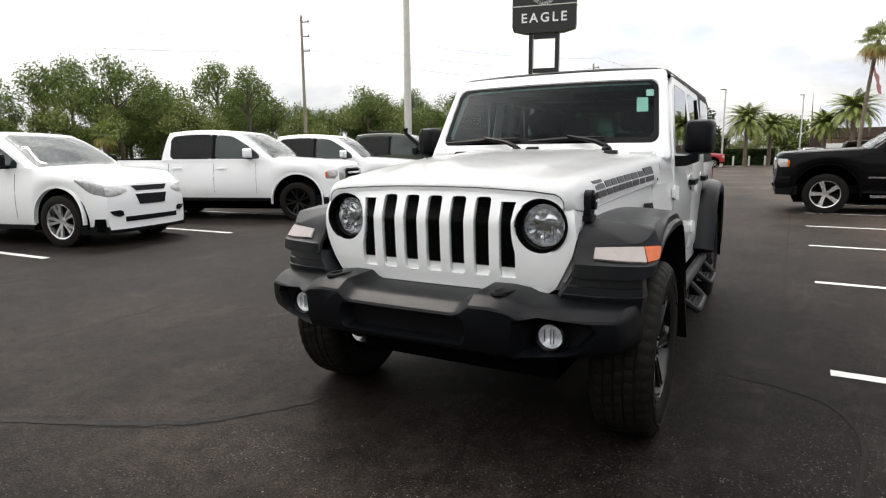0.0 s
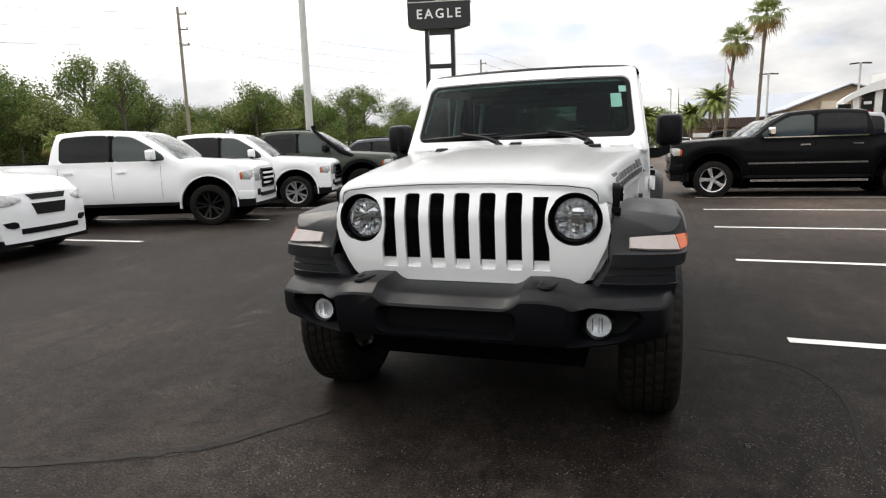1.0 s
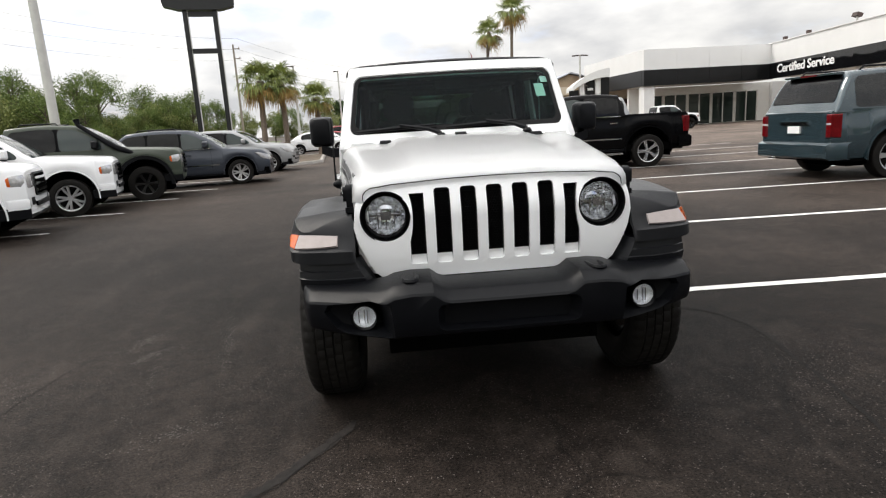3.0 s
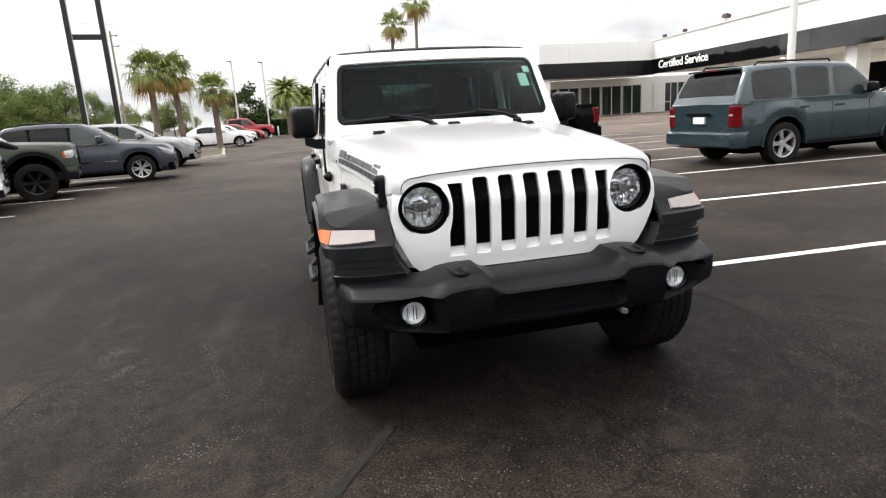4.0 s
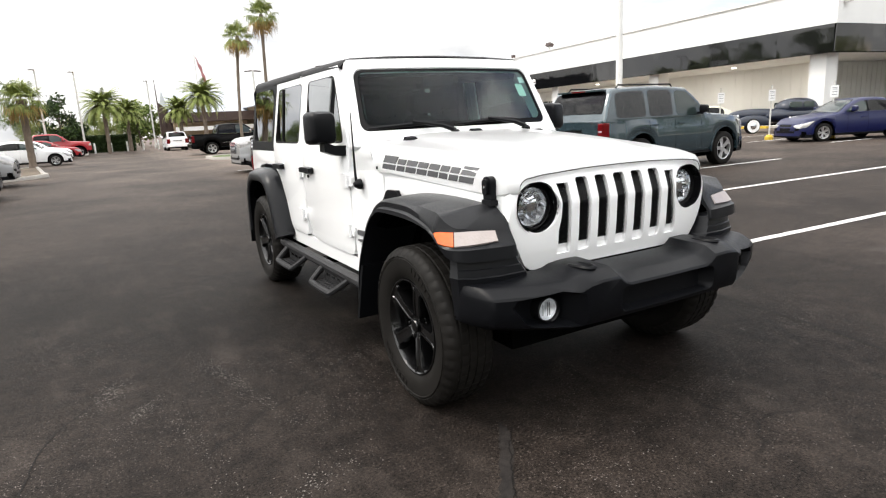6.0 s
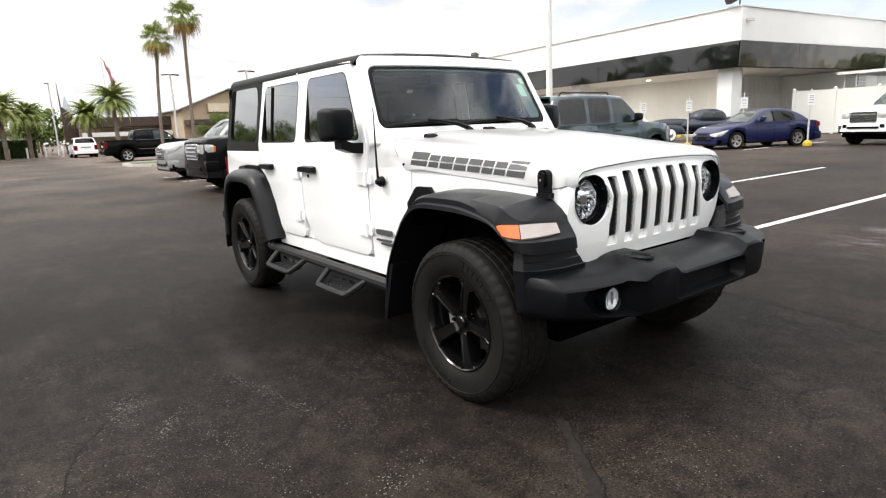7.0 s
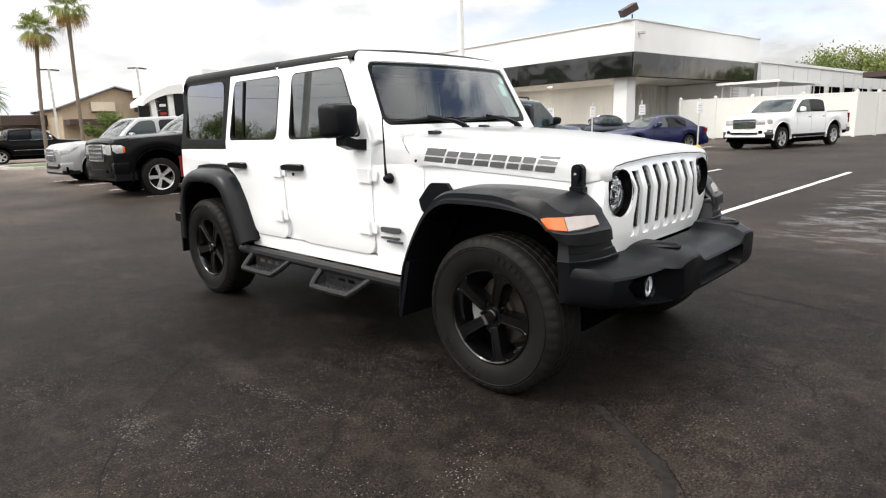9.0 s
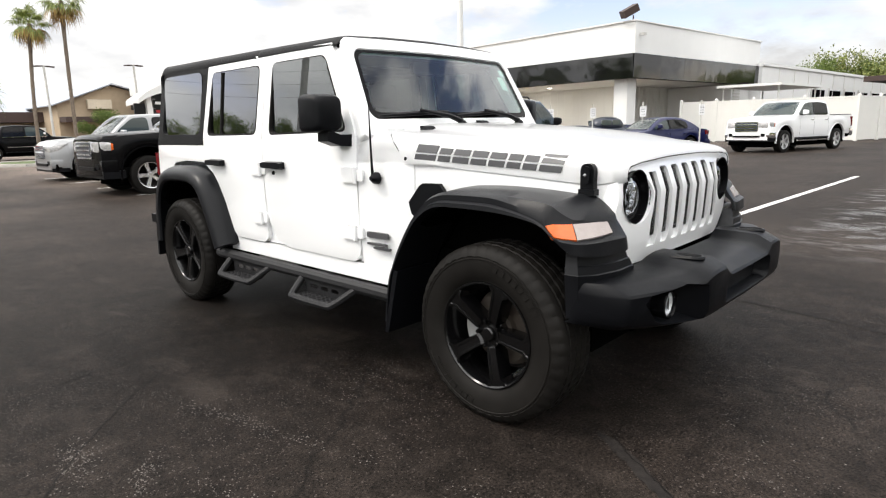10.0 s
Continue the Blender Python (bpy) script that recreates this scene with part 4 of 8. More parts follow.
# entrance with a curved white canopy
arch = thing("arched_entrance", pose(11.1, 36.6, 0, 0, 0, -10), "white curved entrance canopy on pillars beside black sign panels", "entrance")
bm = bmesh.new()
ARC = [(.40 + 2.35 * t, 3.22 + 1.16 * math.sin(.06 + t * 1.45) ** .72) for t in [(k / 14) ** 1.4 for k in range(15)]]
prism(bm, [(x, z) for x, z in ARC] + [(x, z - .28 - .02 * i) for i, (x, z) in enumerate(ARC)][::-1], 0, 4.2, "y")
part("canopy", bm, M_WALL, arch, "white curved canopy", bevel=.02)
for x0, x1, lean_ in ((.92, 1.22, .10), (1.86, 2.2, .0)):
    bm = bmesh.new()
    loft(bm, [[(x0 - o, .25, z), (x1 - o, .25, z), (x1 - o, .75, z), (x0 - o, .75, z)] for z, o in ((0, -lean_), (curve_at(ARC, x0) - .2, lean_))])
    part("pillar", bm, M_WALL, arch, "white clad pillar", bevel=.01)
    for z in np.arange(.6, 3.8, .55):
        block(arch, "pillar_joint", x0 - .12, x1 + .12, .235, .249, z, z + .012, M_POLE)
block(arch, "dark_panel", .18, .80, .42, .60, 2.2, 3.12, M_BANDW, "black sign panel")
block(arch, "dark_panel", 1.26, 1.84, .46, .66, 0, 3.72, M_BANDW, "black glazed panel")
block(arch, "dark_pier", 2.205, 2.75, .2, 3.8, 0, 3.85, M_BANDW, "black clad pier")
me = text_mesh("EAGLE", .28, .02, 1.0, .008)
me.materials.append(M_SIGNWHT)
ob = new("letters", me)
ob.parent = arch
ob.matrix_basis = pose(.49, .405, 2.32, 90, 0, 0)
for z, m_ in ((3.05, M_SIGNWHT), (2.55, M_RED), (2.15, M_SIGNWHT)):
    block(arch, "emblem", 1.38, 1.74, .42, .457, z, z + .16, m_, bevel=.02)

# workshop behind, lower roof
shop = thing("workshop", pose(46.8, 12.4, 0, 0, 0, -5), "long white workshop with service bays and flat roof", "building")
block(shop, "wall", 0, 40, 0, .3, 0, 5.15, M_WALL)
block(shop, "roof_edge", -.1, 40, -.12, .3, 5.153, 5.38, M_WALL)
block(shop, "side_wall", 0, .3, .3, 10, 0, 5.15, M_WALL)
for k in range(1, 12):
    block(shop, "downpipe" if k % 3 == 0 else "wall_rib", k * 3.3, k * 3.3 + .08, -.05, -.003, 0, 5.1, M_WALLIN)
for k in range(6):
    x = 11 + 4.6 * k
    # flat dark panels paint in the shade inside the bays
    block(shop, "bay_door", x, x + 3.4, -.03, .0, 1.2, 3.7, M_DARK, "flat dark panel for a shaded service bay")
    block(shop, "bay_frame", x - .2, x - .02, -.08, .0, 0, 3.9, M_POLE)
canopy = thing("flat_canopy", pose(37.5, 11.0, 0, 0, 0, -5), "flat white steel canopy behind the fence", "canopy")
block(canopy, "roof", 0, 7.6, -2.4, 1.4, 3.25, 3.40, M_WALL)
for x, y in ((.5, -2.1), (6.9, -2.1), (.5, 1.2), (6.9, 1.2)):
    bm = bmesh.new()
    tube(bm, [(x, y, 0), (x, y, 3.25)], .05, 8)
    part("post", bm, M_WPOLE, canopy, smooth=True)
canopy2 = thing("brown_canopy", pose(62, 6.5, 0, 0, 0, -8), "brown-edged open service canopy", "canopy")
block(canopy2, "roof", 0, 20, -4, 2, 4.3, 4.75, M_BROWN)
for x in (.6, 7, 14, 19):
    block(canopy2, "post", x, x + .15, -3.6, -3.45, 0, 4.3, M_POLE)

# white vinyl fence
fence = thing("vinyl_fence", pose(0, 0, 0), "tall white vinyl privacy fence with capped posts", "fence")
FP = [(34.6, 13.4), (35.3, 9.5), (36.6, 4.6), (43, 2.6), (50, .4), (58, -2.2)]
for (xa, ya), (xb, yb) in zip(FP, FP[1:]):
    ln = math.hypot(xb - xa, yb - ya)
    n = max(2, round(ln / 2.2))
    ang = math.degrees(math.atan2(yb - ya, xb - xa))
    for k in range(n):
        x, y = lerp(xa, xb, k / n), lerp(ya, yb, k / n)
        bm = bmesh.new()
        box(bm, -.07, .07, -.07, .07, 0, 2.45)
        lathe(bm, [(.1, 2.45), (.1, 2.48), (0, 2.56)], 4)
        part("post", bm, M_FENCE, fence).matrix_basis = pose(x, y, 0, 0, 0, ang)
        bm = bmesh.new()
        box(bm, .075, ln / n - .075, -.02, .02, .05, 2.3)
        pn = part("panel", bm, M_FENCE, fence)
        pn.matrix_basis = pose(x, y, 0, 0, 0, ang)
        bm = bmesh.new()
        box(bm, .075, ln / n - .075, -.035, .035, 2.303, 2.4)
        part("top_rail", bm, M_FENCE, pn)
        for q in range(12):
            xa_, xb_ = .08 + (ln / n - .16) * q / 12, .08 + (ln / n - .16) * (q + 1) / 12
            bm = bmesh.new()
            box(bm, xa_ + .004, xb_ - .004, -.026, .026, .1, 2.298)
            part("board", bm, M_FENCE, pn)

# tan gabled building with metal roofs far behind
tan = thing("tan_gabled_building", pose(19.9, 66, 0, 0, 0, 0), "tan stucco building with a gabled front", "building")
bm = bmesh.new()
prism(bm, [(-5, 0), (9, 0), (9, 3.9), (0, 6.2), (-5, 4.3)], 0, 18, "y")
part("wall", bm, M_TAN, tan)
for s, (xa, za), (xb, zb) in ((1, (-5.5, 4.15), (0, 6.3)), (2, (0, 6.3), (9.5, 3.8))):
    bm = bmesh.new()
    prism(bm, [(xa, za), (xb, zb), (xb, zb + .12), (xa, za + .12)], -.6, 18.5, "y")
    part("roof", bm, M_ROOFB, tan)
block(tan, "sign_board", -2.4, -.2, -.5, -.1, 3.9, 4.8, mat("cream_sign", (.62, .54, .42), .6), "cream sign board on the gable", .05)
block(tan, "awning", -4.9, 8, -2, -.02, 2.6, 3.1, M_BROWN)
low = thing("low_roofed_building", pose(10, 76, 0), "long low building with a pale blue metal roof", "building")
block(low, "wall", -3.6, 12, 0, 12, 0, 3.8, M_TAN)
bm = bmesh.new()
prism(bm, [(-1.5, 3.85), (14, 3.85), (5, 6.75)], -4, 13, "x")
part("roof", bm, M_ROOFB, low)
block(low, "porch_roof", -4, 8, -5, -1.52, 2.75, 3.75, M_BROWN)
block(low, "porch_beam", -4, 8, -5.2, -5.02, 1.75, 2.2, M_WALL, "pale beam under the porch roof")
tower = thing("brick_monument", pose(6.0, 77, 0), "narrow brown pointed monument sign", "sign")
bm = bmesh.new()
prism(bm, [(-1.0, 0), (1.0, 0), (.9, 3.6), (-.9, 5.2), (-1.0, 7.8)], -.3, .3, "y")
part("monument", bm, M_BROWN, tower)
flag = thing("flag_pole", pose(11, 85, 0), "flag pole with a hanging striped flag", "flag pole")
bm = bmesh.new()
tube(bm, [(0, 0, 0), (0, 0, 11.6)], [.09, .05], 8)
part("pole", bm, M_POLE, flag)
bm = bmesh.new()
loft(bm, [[(.07 + .10 * k + .05 * math.sin(k * 1.7), -.05, 11.4 - .42 * k), (.10 + .10 * k + .36 * min(1, k / 3) + .08 * math.sin(k * 2.3), .05, 11.4 - .42 * k), (.09 + .10 * k + .30 * min(1, k / 3), .12, 11.4 - .42 * k)] for k in range(9)])
part("flag", bm, mat("faded_flag", (.30, .13, .13), .8), flag, "limp red and white striped flag")


# parking notice posts
M_DECALG = mat("faded_print", (.16, .16, .17), .6)
def notice_post(x, y):
    root = thing("notice_post", pose(x, y, 0, 0, 0, random.uniform(-8, 8) - 40), "white parking notice on a thin post with a yellow base", "sign", "parking notices")
    bm = bmesh.new()
    tube(bm, [(0, 0, 0), (0, 0, 2.1)], .03, 8)
    part("post", bm, M_POLE, root)
    block(root, "notice", -.13, .13, -.05, -.03, 1.5, 1.92, M_SIGNWHT, "white notice with illegible dark lines", .004)
    for z in (1.85, 1.79, 1.70, 1.60):
        block(root, "text_bar", -.085, .085, -.056, -.051, z - .008, z + .008, M_DECALG)
    bm = bmesh.new()
    lathe(bm, [(0, 0), (.16, 0), (.15, .12), (.07, .2), (0, .2)], 12)
    part("base", bm, mat("yellow_paint", (.55, .38, .03), .6) if "yellow_paint" not in bpy.data.materials else bpy.data.materials["yellow_paint"], root, "yellow painted base")


# walkway, mostly unseen and added pale to bounce light upwards, and canopy lights of the covered drive
block(bld, "walkway", 1.6, REC - .04, .8, LONG - .2, 0, .13, M_CONC, "pale concrete walkway", .02)
M_YELLOW = bpy.data.materials.get("yellow_paint") or mat("yellow_paint", (.55, .38, .03), .6)
for y in (4.5, 9.0, 14.5, 19.5):
    block(bld, "yellow_kerb", 1.28, 1.58, y, y + 2.6, 0, .14, M_YELLOW, "yellow painted kerb", .02)
for y in (5.5, 12.5, 19.5, 26.5, 33.5):
    lt = new("canopy_lamp", bpy.data.lights.new("canopy_lamp", 'AREA'))
    lt.data.shape, lt.data.size, lt.data.energy, lt.data.color = 'DISK', .8, 110, (1.0, .95, .86)
    lt.parent = bld
    lt.location = (3.6, y, SOF - .02)
for x, y in ((21.0, 11.8), (21.5, 9.75), (22.4, 7.7), (20.0, 13.3)):
    notice_post(x, y)

# ---- parked vehicles: front towards local -y, front axle at the origin ----
WHEELS = {}


def wheel_meshes(style, r, w):
    """Tyre and rim meshes, outer face towards -x."""
    key = (style, round(r, 3))
    if key in WHEELS:
        return WHEELS[key]
    bm = bmesh.new()
    rr = r * (.68 if style in ("five", "ten") else .62)
    lathe(bm, [(rr, w * .42), (rr + .01, w * .5), (r * .9, w * .52), (r * .97, w * .47), (r, w * .38), (r, -w * .38), (r * .97, -w * .47), (r * .9, -w * .52), (rr + .01, -w * .5), (rr, -w * .42)], 36, "x")
    lathe(bm, [(rr * .93, w * .05), (rr * .3, w * .05), (0, w * .05)], 24, "x")
    ty = part("tyre", bm, M_RUBBER, smooth=True)
    bm = bmesh.new()
    lathe(bm, [(rr * 1.0, -w * .44), (rr * .985, -w * .47), (rr * .93, -w * .45), (rr * .9, -w * .3), (rr * .9, w * .3)], 32, "x")
    lathe(bm, [(0, -w * .38), (rr * .2, -w * .39), (rr * .24, -w * .33), (rr * .24, -w * .1)], 16, "x")
    spokes = {"five": 5, "six": 6, "ten": 5, "steel": 8}[style]
    for k in range(spokes):
        a = 2 * math.pi * k / spokes
        subs = (-.2, .2) if style == "ten" else (0,)
        for da in subs:
            d = Vector((0, math.cos(a + da), math.sin(a + da)))
            d0 = Vector((0, math.cos(a + da * .4), math.sin(a + da * .4)))
            s = Vector((0, -math.sin(a + da), math.cos(a + da)))
            wi, wo = (rr * .085, rr * .1) if style == "ten" else (rr * .13, rr * .19)
            ring = []
            for p, hw_, x in ((d0 * rr * .18, wi, -w * .37), (d * rr * .6, (wi + wo) / 2, -w * .4), (d * rr * .94, wo, -w * .43)):
                ring.append([p + s * hw_ + Vector((x + .03, 0, 0)), p + s * hw_ * .8 + Vector((x, 0, 0)), p - s * hw_ * .8 + Vector((x, 0, 0)), p - s * hw_ + Vector((x + .03, 0, 0))])
            loft(bm, ring, closed=True)
    ri = part("rim", bm, M_ALLOY, smooth=True)
    WHEELS[key] = (ty.data, ri.data)
    bpy.data.objects.remove(ty)
    bpy.data.objects.remove(ri)
    return WHEELS[key]


def add_wheel(root, x, y, r, w, style, material, label):
    ty, ri = wheel_meshes(style, r, w)
    if material is not M_ALLOY:
        key = (style, round(r, 3), material.name)
        if key not in WHEELS:
            c = ri.copy()
            c.materials[0] = material
            WHEELS[key] = c
        ri = WHEELS[key]
    t = new("tyre", ty)
    t.parent = root
    t.matrix_basis = pose(x, y, r - .012, 0, 0, 180 if x > 0 else 0)
    q = new("rim", ri)
    q.parent = t
    q["label"] = label


def pane(bm, q, u0, u1, v0, v1, off, thick=.012, cut=None):
    """A plate on the quad q (four corners, low edge first), between shares of its sides."""
    a, b, c, d = (Vector(p) for p in q)
    nrm = (b - a).cross(d - a).normalized()

    def at(u, v):
        return a.lerp(b, u).lerp(d.lerp(c, u), v)
    cs = cut or [(u0, v0), (u1, v0), (u1, v1), (u0, v1)]
    f = [at(u, v) + nrm * off for u, v in cs]
    k = [p - nrm * thick for p in f]
    loft(bm, [k, f])


def ribbon(bm, pts, w, lift, across):
    """A thin strip along points of a surface: w wide along 'across', standing lift proud along x."""
    rings = []
    for p in pts:
        sg = 1 if p[0] > 0 else -1
        q = [Vector(p) + Vector(across) * w / 2, Vector(p) - Vector(across) * w / 2]
        rings.append([q[0] + Vector((sg * lift, 0, 0)), q[1] + Vector((sg * lift, 0, 0)), q[1] - Vector((sg * .01, 0, 0)), q[0] - Vector((sg * .01, 0, 0))])
    loft(bm, rings)


def vehicle(name, m, label, category, paint, wb, fo, ro, hw, r, hood, belt, roof, cabin, kind="suv", rim="five", rim_mat=None, rim_label="silver alloy rim", grille="dark", sill=.36, doors=(), extras=(), group="parked vehicles", top_w=.78, face="truck", lower=None):
    """hood: (front z, rear z); cabin: y of screen base, roof front, roof rear, tail base; doors: y of the seams."""
    root = thing(name, m, label, category, group)
    yb0, yt0, yt1, yb1 = cabin
    ra = r * (1.44 if "step" in extras else 1.39 if kind == "pickup" else 1.26)
    y_end = wb + ro
    pick = kind == "pickup"
    KS = ((0, .955), (.10, .985), (.30, 1.0), (.58, 1.0), (.70, .985), (.86, .965), (.95, .945), (1.0, .90))

    def zlow(y):
        for yw in (0, wb):
            if abs(y - yw) < ra:
                return max(sill, r + math.sqrt(max(0, ra * ra - (y - yw) ** 2)))
        if y < -ra:
            return sill - .06
        if y > wb + ra:
            return sill + (.06 if pick else -.02)
        return sill

    def zhigh(y):
        if y < yb0:
            t = max(0, (y + fo) / (yb0 + fo))
            z = lerp(hood[0], hood[1], t ** .75)
            return z - (.07 if pick else .13) * max(0, 1 - (y + fo) / (.10 if pick else .24)) ** 2
        if kind == "sedan" and y > yb1:
            return lerp(belt, belt - .04, (y - yb1) / (y_end - yb1)) - .12 * max(0, 1 - (y_end - y) / .15) ** 2
        return lerp(hood[1], belt, min(1, (y - yb0) / .4)) - (.04 * max(0, 1 - (y_end - y) / .08) ** 2)

    def half(y):
        f = 1.0
        ln, am = (.5, .10) if pick else (.8, .16)
        if y < -fo + ln:
            f -= am * ((-fo + ln - y) / ln) ** 2.4
        if y > y_end - .5:
            f -= (.03 if pick else .07) * ((y - y_end + .5) / .5) ** 2.5
        for yw in (0, wb):                        # swollen wings over the wheels
            f += .016 * max(0, 1 - ((y - yw) / (ra * 1.35)) ** 2)
        return hw * f * .985

    def ks(y):
        # the shoulder is rounder along the hood than below the windows
        f = min(1, max(0, (y - yb0 + .15) / .35))
        return [(t, lerp(k, max(k, .958), f) if t > .8 else k) for t, k in KS]

    def bx(y, z):
        lo, hi = zlow(y), zhigh(y)
        return half(y) * curve_at(ks(y), (z - lo) / (hi - lo))

    ys = sorted(set([round(v, 4) for v in list(np.linspace(-fo, y_end, 40)) + [-fo + .02, -fo + .05, -fo + .1, -fo + .16, y_end - .03, y_end - .08]
                     + [yw + ra * math.cos(q) for yw in (0, wb) for q in np.linspace(0, math.pi, 17)] + [yw + sg * (ra + .01) for yw in (0, wb) for sg in (-1, 1)]]))
    rings = []
    for y in ys:
        lo, hi, h = zlow(y), zhigh(y), half(y)
        side = [(h * k, y, lerp(lo, hi, t)) for t, k in ks(y)]
        crown = .04 if y < yb0 else .012
        topp = [(h * k, y, hi + crown * (1 - k * k)) for k in (.76, .5, .25)]
        half_r = side + topp
        rings.append([(-x, yy, z) for x, yy, z in half_r] + [(0, y, hi + crown)] + half_r[::-1])
    bm = bmesh.new()
    vs = loft(bm, rings, closed=False)
    nn = len(rings[0])
    for ring in (vs[0], vs[-1]):
        # end faces in strips, so that the nose can be rounded
        cross = [[ring[i]] + [bm.verts.new(ring[i].co.lerp(ring[nn - 1 - i].co, k / 10)) for k in range(1, 10)] + [ring[nn - 1 - i]] for i in range(nn // 2)]
        for a_, c_ in zip(cross, cross[1:]):
            for k in range(10):
                bm.faces.new((a_[k], a_[k + 1], c_[k + 1], c_[k]))
        bm.faces.new(cross[-1] + [ring[nn // 2]])
    part("body", bm, paint, root, smooth=32)
    bm = bmesh.new()
    box(bm, -hw * .9, hw * .9, -fo + .12, y_end - .12, sill - .08, sill + .1)
    box(bm, -hw * .55, hw * .55, -r * 1.3, wb + r * 1.3, .2, hood[0] * .85)
    part("underbody", bm, M_DARK, root)
    for yw in (0, wb):
        for sx in (-1, 1):
            bm = bmesh.new()
            lathe(bm, [(ra * 1.0, sx * hw * .965), (ra * 1.0, sx * hw * .5), (0, sx * hw * .5)], 24, "x", (0, yw, r), radians(-15), radians(195))
            part("wheel_well", bm, M_DARK, root)
    # cabin: one skin over arched sections, with the panes laid on it
    hb, ht = hw * .942, hw * top_w
    zb = belt - .05

    def zr(y):
        mid = (yt0 + yt1) / 2
        if y < yt0:
            t = (y - yb0) / (yt0 - yb0)
            return lerp(zb, roof - .045, t) + .05 * math.sin(math.pi * min(1, max(0, t)))
        if y > yt1:
            t = (y - yt1) / (yb1 - yt1)
            return lerp(roof - .05, zb, t) + .06 * math.sin(math.pi * min(1, max(0, t)))
        return roof - (.045 if y < mid else .05) * ((y - mid) / (yt0 - mid)) ** 2

    def cw(z):
        t = min(1, max(0, (z - zb) / (roof - zb)))
        return lerp(hb, ht, t ** 1.25)

    def sec(y):
        zt = max(zb + .012, zr(y))
        d = min(.075, (zt - zb) * .55)
        out = [(cw(lerp(zb, zt - d, t)), lerp(zb, zt - d, t)) for t in (0, .2, .4, .6, .8, 1)]
        w = cw(zt - d)
        return out + [(w - .014, zt - d * .55), (w - .045, zt - d * .2), (w - .10, zt - d * .03), (w * .6, zt + .006), (0, zt + .012)]

    def bend(x, y):
        """The screen bows forward in plan, the tail a little backward."""
        e = 1 - min(1, abs(x) / hb) ** 2
        return y - .16 * e * min(1, max(0, 1 - (y - yb0) / (yt0 - yb0 + .5))) + .05 * e * min(1, max(0, (y - yt1 + .2) / (yb1 - yt1 + .2)))

    def sec_x(y, z):
        q = sec(y)
        return curve_at([(b_, a_) for a_, b_ in q[:9]], z)

    def top_z(y, x):
        q = sec(y)[::-1]
        return curve_at([(a_, b_) for a_, b_ in q[:5]], abs(x))

    st = sorted(set([yb0 + .002, yb1 - .002, yt0, yt1] + list(np.linspace(yb0, yt0, 7))[1:-1] + list(np.linspace(yt0, yt1, 9))[1:-1] + list(np.linspace(yt1, yb1, 6))[1:-1]))
    bm = bmesh.new()
    loft(bm, [[(-x, bend(x, y), z) for x, z in sec(y)] + [(x, bend(x, y), z) for x, z in sec(y)[-2::-1]] for y in st])
    part("cabin", bm, paint, root, smooth=50)

    def top_patch(ya, yc, inset, lift_y, lift_z):
        b_ = bmesh.new()
        rows = []
        for k in range(8):
            y = lerp(ya, yc, k / 7)
            w = cw(zr(y)) - inset - (.03 if k in (0, 7) else 0)
            rows.append([(x, bend(x, y) + lift_y, top_z(y, x) + lift_z) for x in np.linspace(-w, w, 11)])
        vs_ = [[b_.verts.new(p) for p in r_] for r_ in rows]
        for a_, c_ in zip(vs_, vs_[1:]):
            for q_ in range(10):
                b_.faces.new((a_[q_], a_[q_ + 1], c_[q_ + 1], c_[q_]))
        bmesh.ops.solidify(b_, geom=b_.faces[:], thickness=.004)
        return b_
    part("windscreen", top_patch(yb0 + (yt0 - yb0) * .10, yt0 - .05, .085, -.007, .007), M_CARGLASS, root, smooth=40)
    part("rear_window", top_patch(yt1 + (yb1 - yt1) * .12, lerp(yt1, yb1, .80 if kind != "sedan" else .9), .10, .009, .007), M_DARKGLASS, root, smooth=40)

    def side_patch(sx, ya, yc, lift, round_a=True, round_b=True):
        """A pane on the cabin's side between two seams, its top along the roof line."""
        b_ = bmesh.new()
        z_lo = belt + .018
        cols = []
        cuts_ = [0, .012, .04, .075] + list(np.linspace(.12, .88, 9)) + [.925, .96, .988, 1]
        for t in cuts_:
            y = lerp(ya, yc, t)
            z_hi = zr(y) - .095
            e = (max(0, 1 - t / .10) ** 2.2 if round_a else 0) + (max(0, 1 - (1 - t) / .10) ** 2.2 if round_b else 0)
            lo_, hi_ = z_lo + .06 * e, z_hi - .08 * e
            if hi_ - lo_ < .02:
                continue
            cols.append([(sx * (sec_x(y, z) + lift), y, z) for z in np.linspace(lo_, hi_, 5)])
        vs_ = [[b_.verts.new(p) for p in c_] for c_ in cols]
        for a_, c_ in zip(vs_, vs_[1:]):
            for q_ in range(4):
                b_.faces.new((a_[q_], a_[q_ + 1], c_[q_ + 1], c_[q_]))
        bmesh.ops.solidify(b_, geom=b_.faces[:], thickness=.003)
        return b_
    pg = .06 if kind == "suv" and face == "truck" else .03   # half the painted pillar between two panes
    for sx in (-1, 1):
        for i, (da, db) in enumerate(zip(doors, doors[1:])):
            part("side_window", side_patch(sx, da + pg - (.14 if i == 0 else 0), db - pg, .004), M_CARGLASS if i == 0 else M_SMOKE if "smoke" in extras else M_DARKGLASS, root, smooth=40)
            if i and not (kind == "suv" and face == "truck"):
                bm_ = side_patch(sx, da - .062, da + .062, .0025, False, False)
                part("window_pillar", bm_, M_PLASTIC, root)
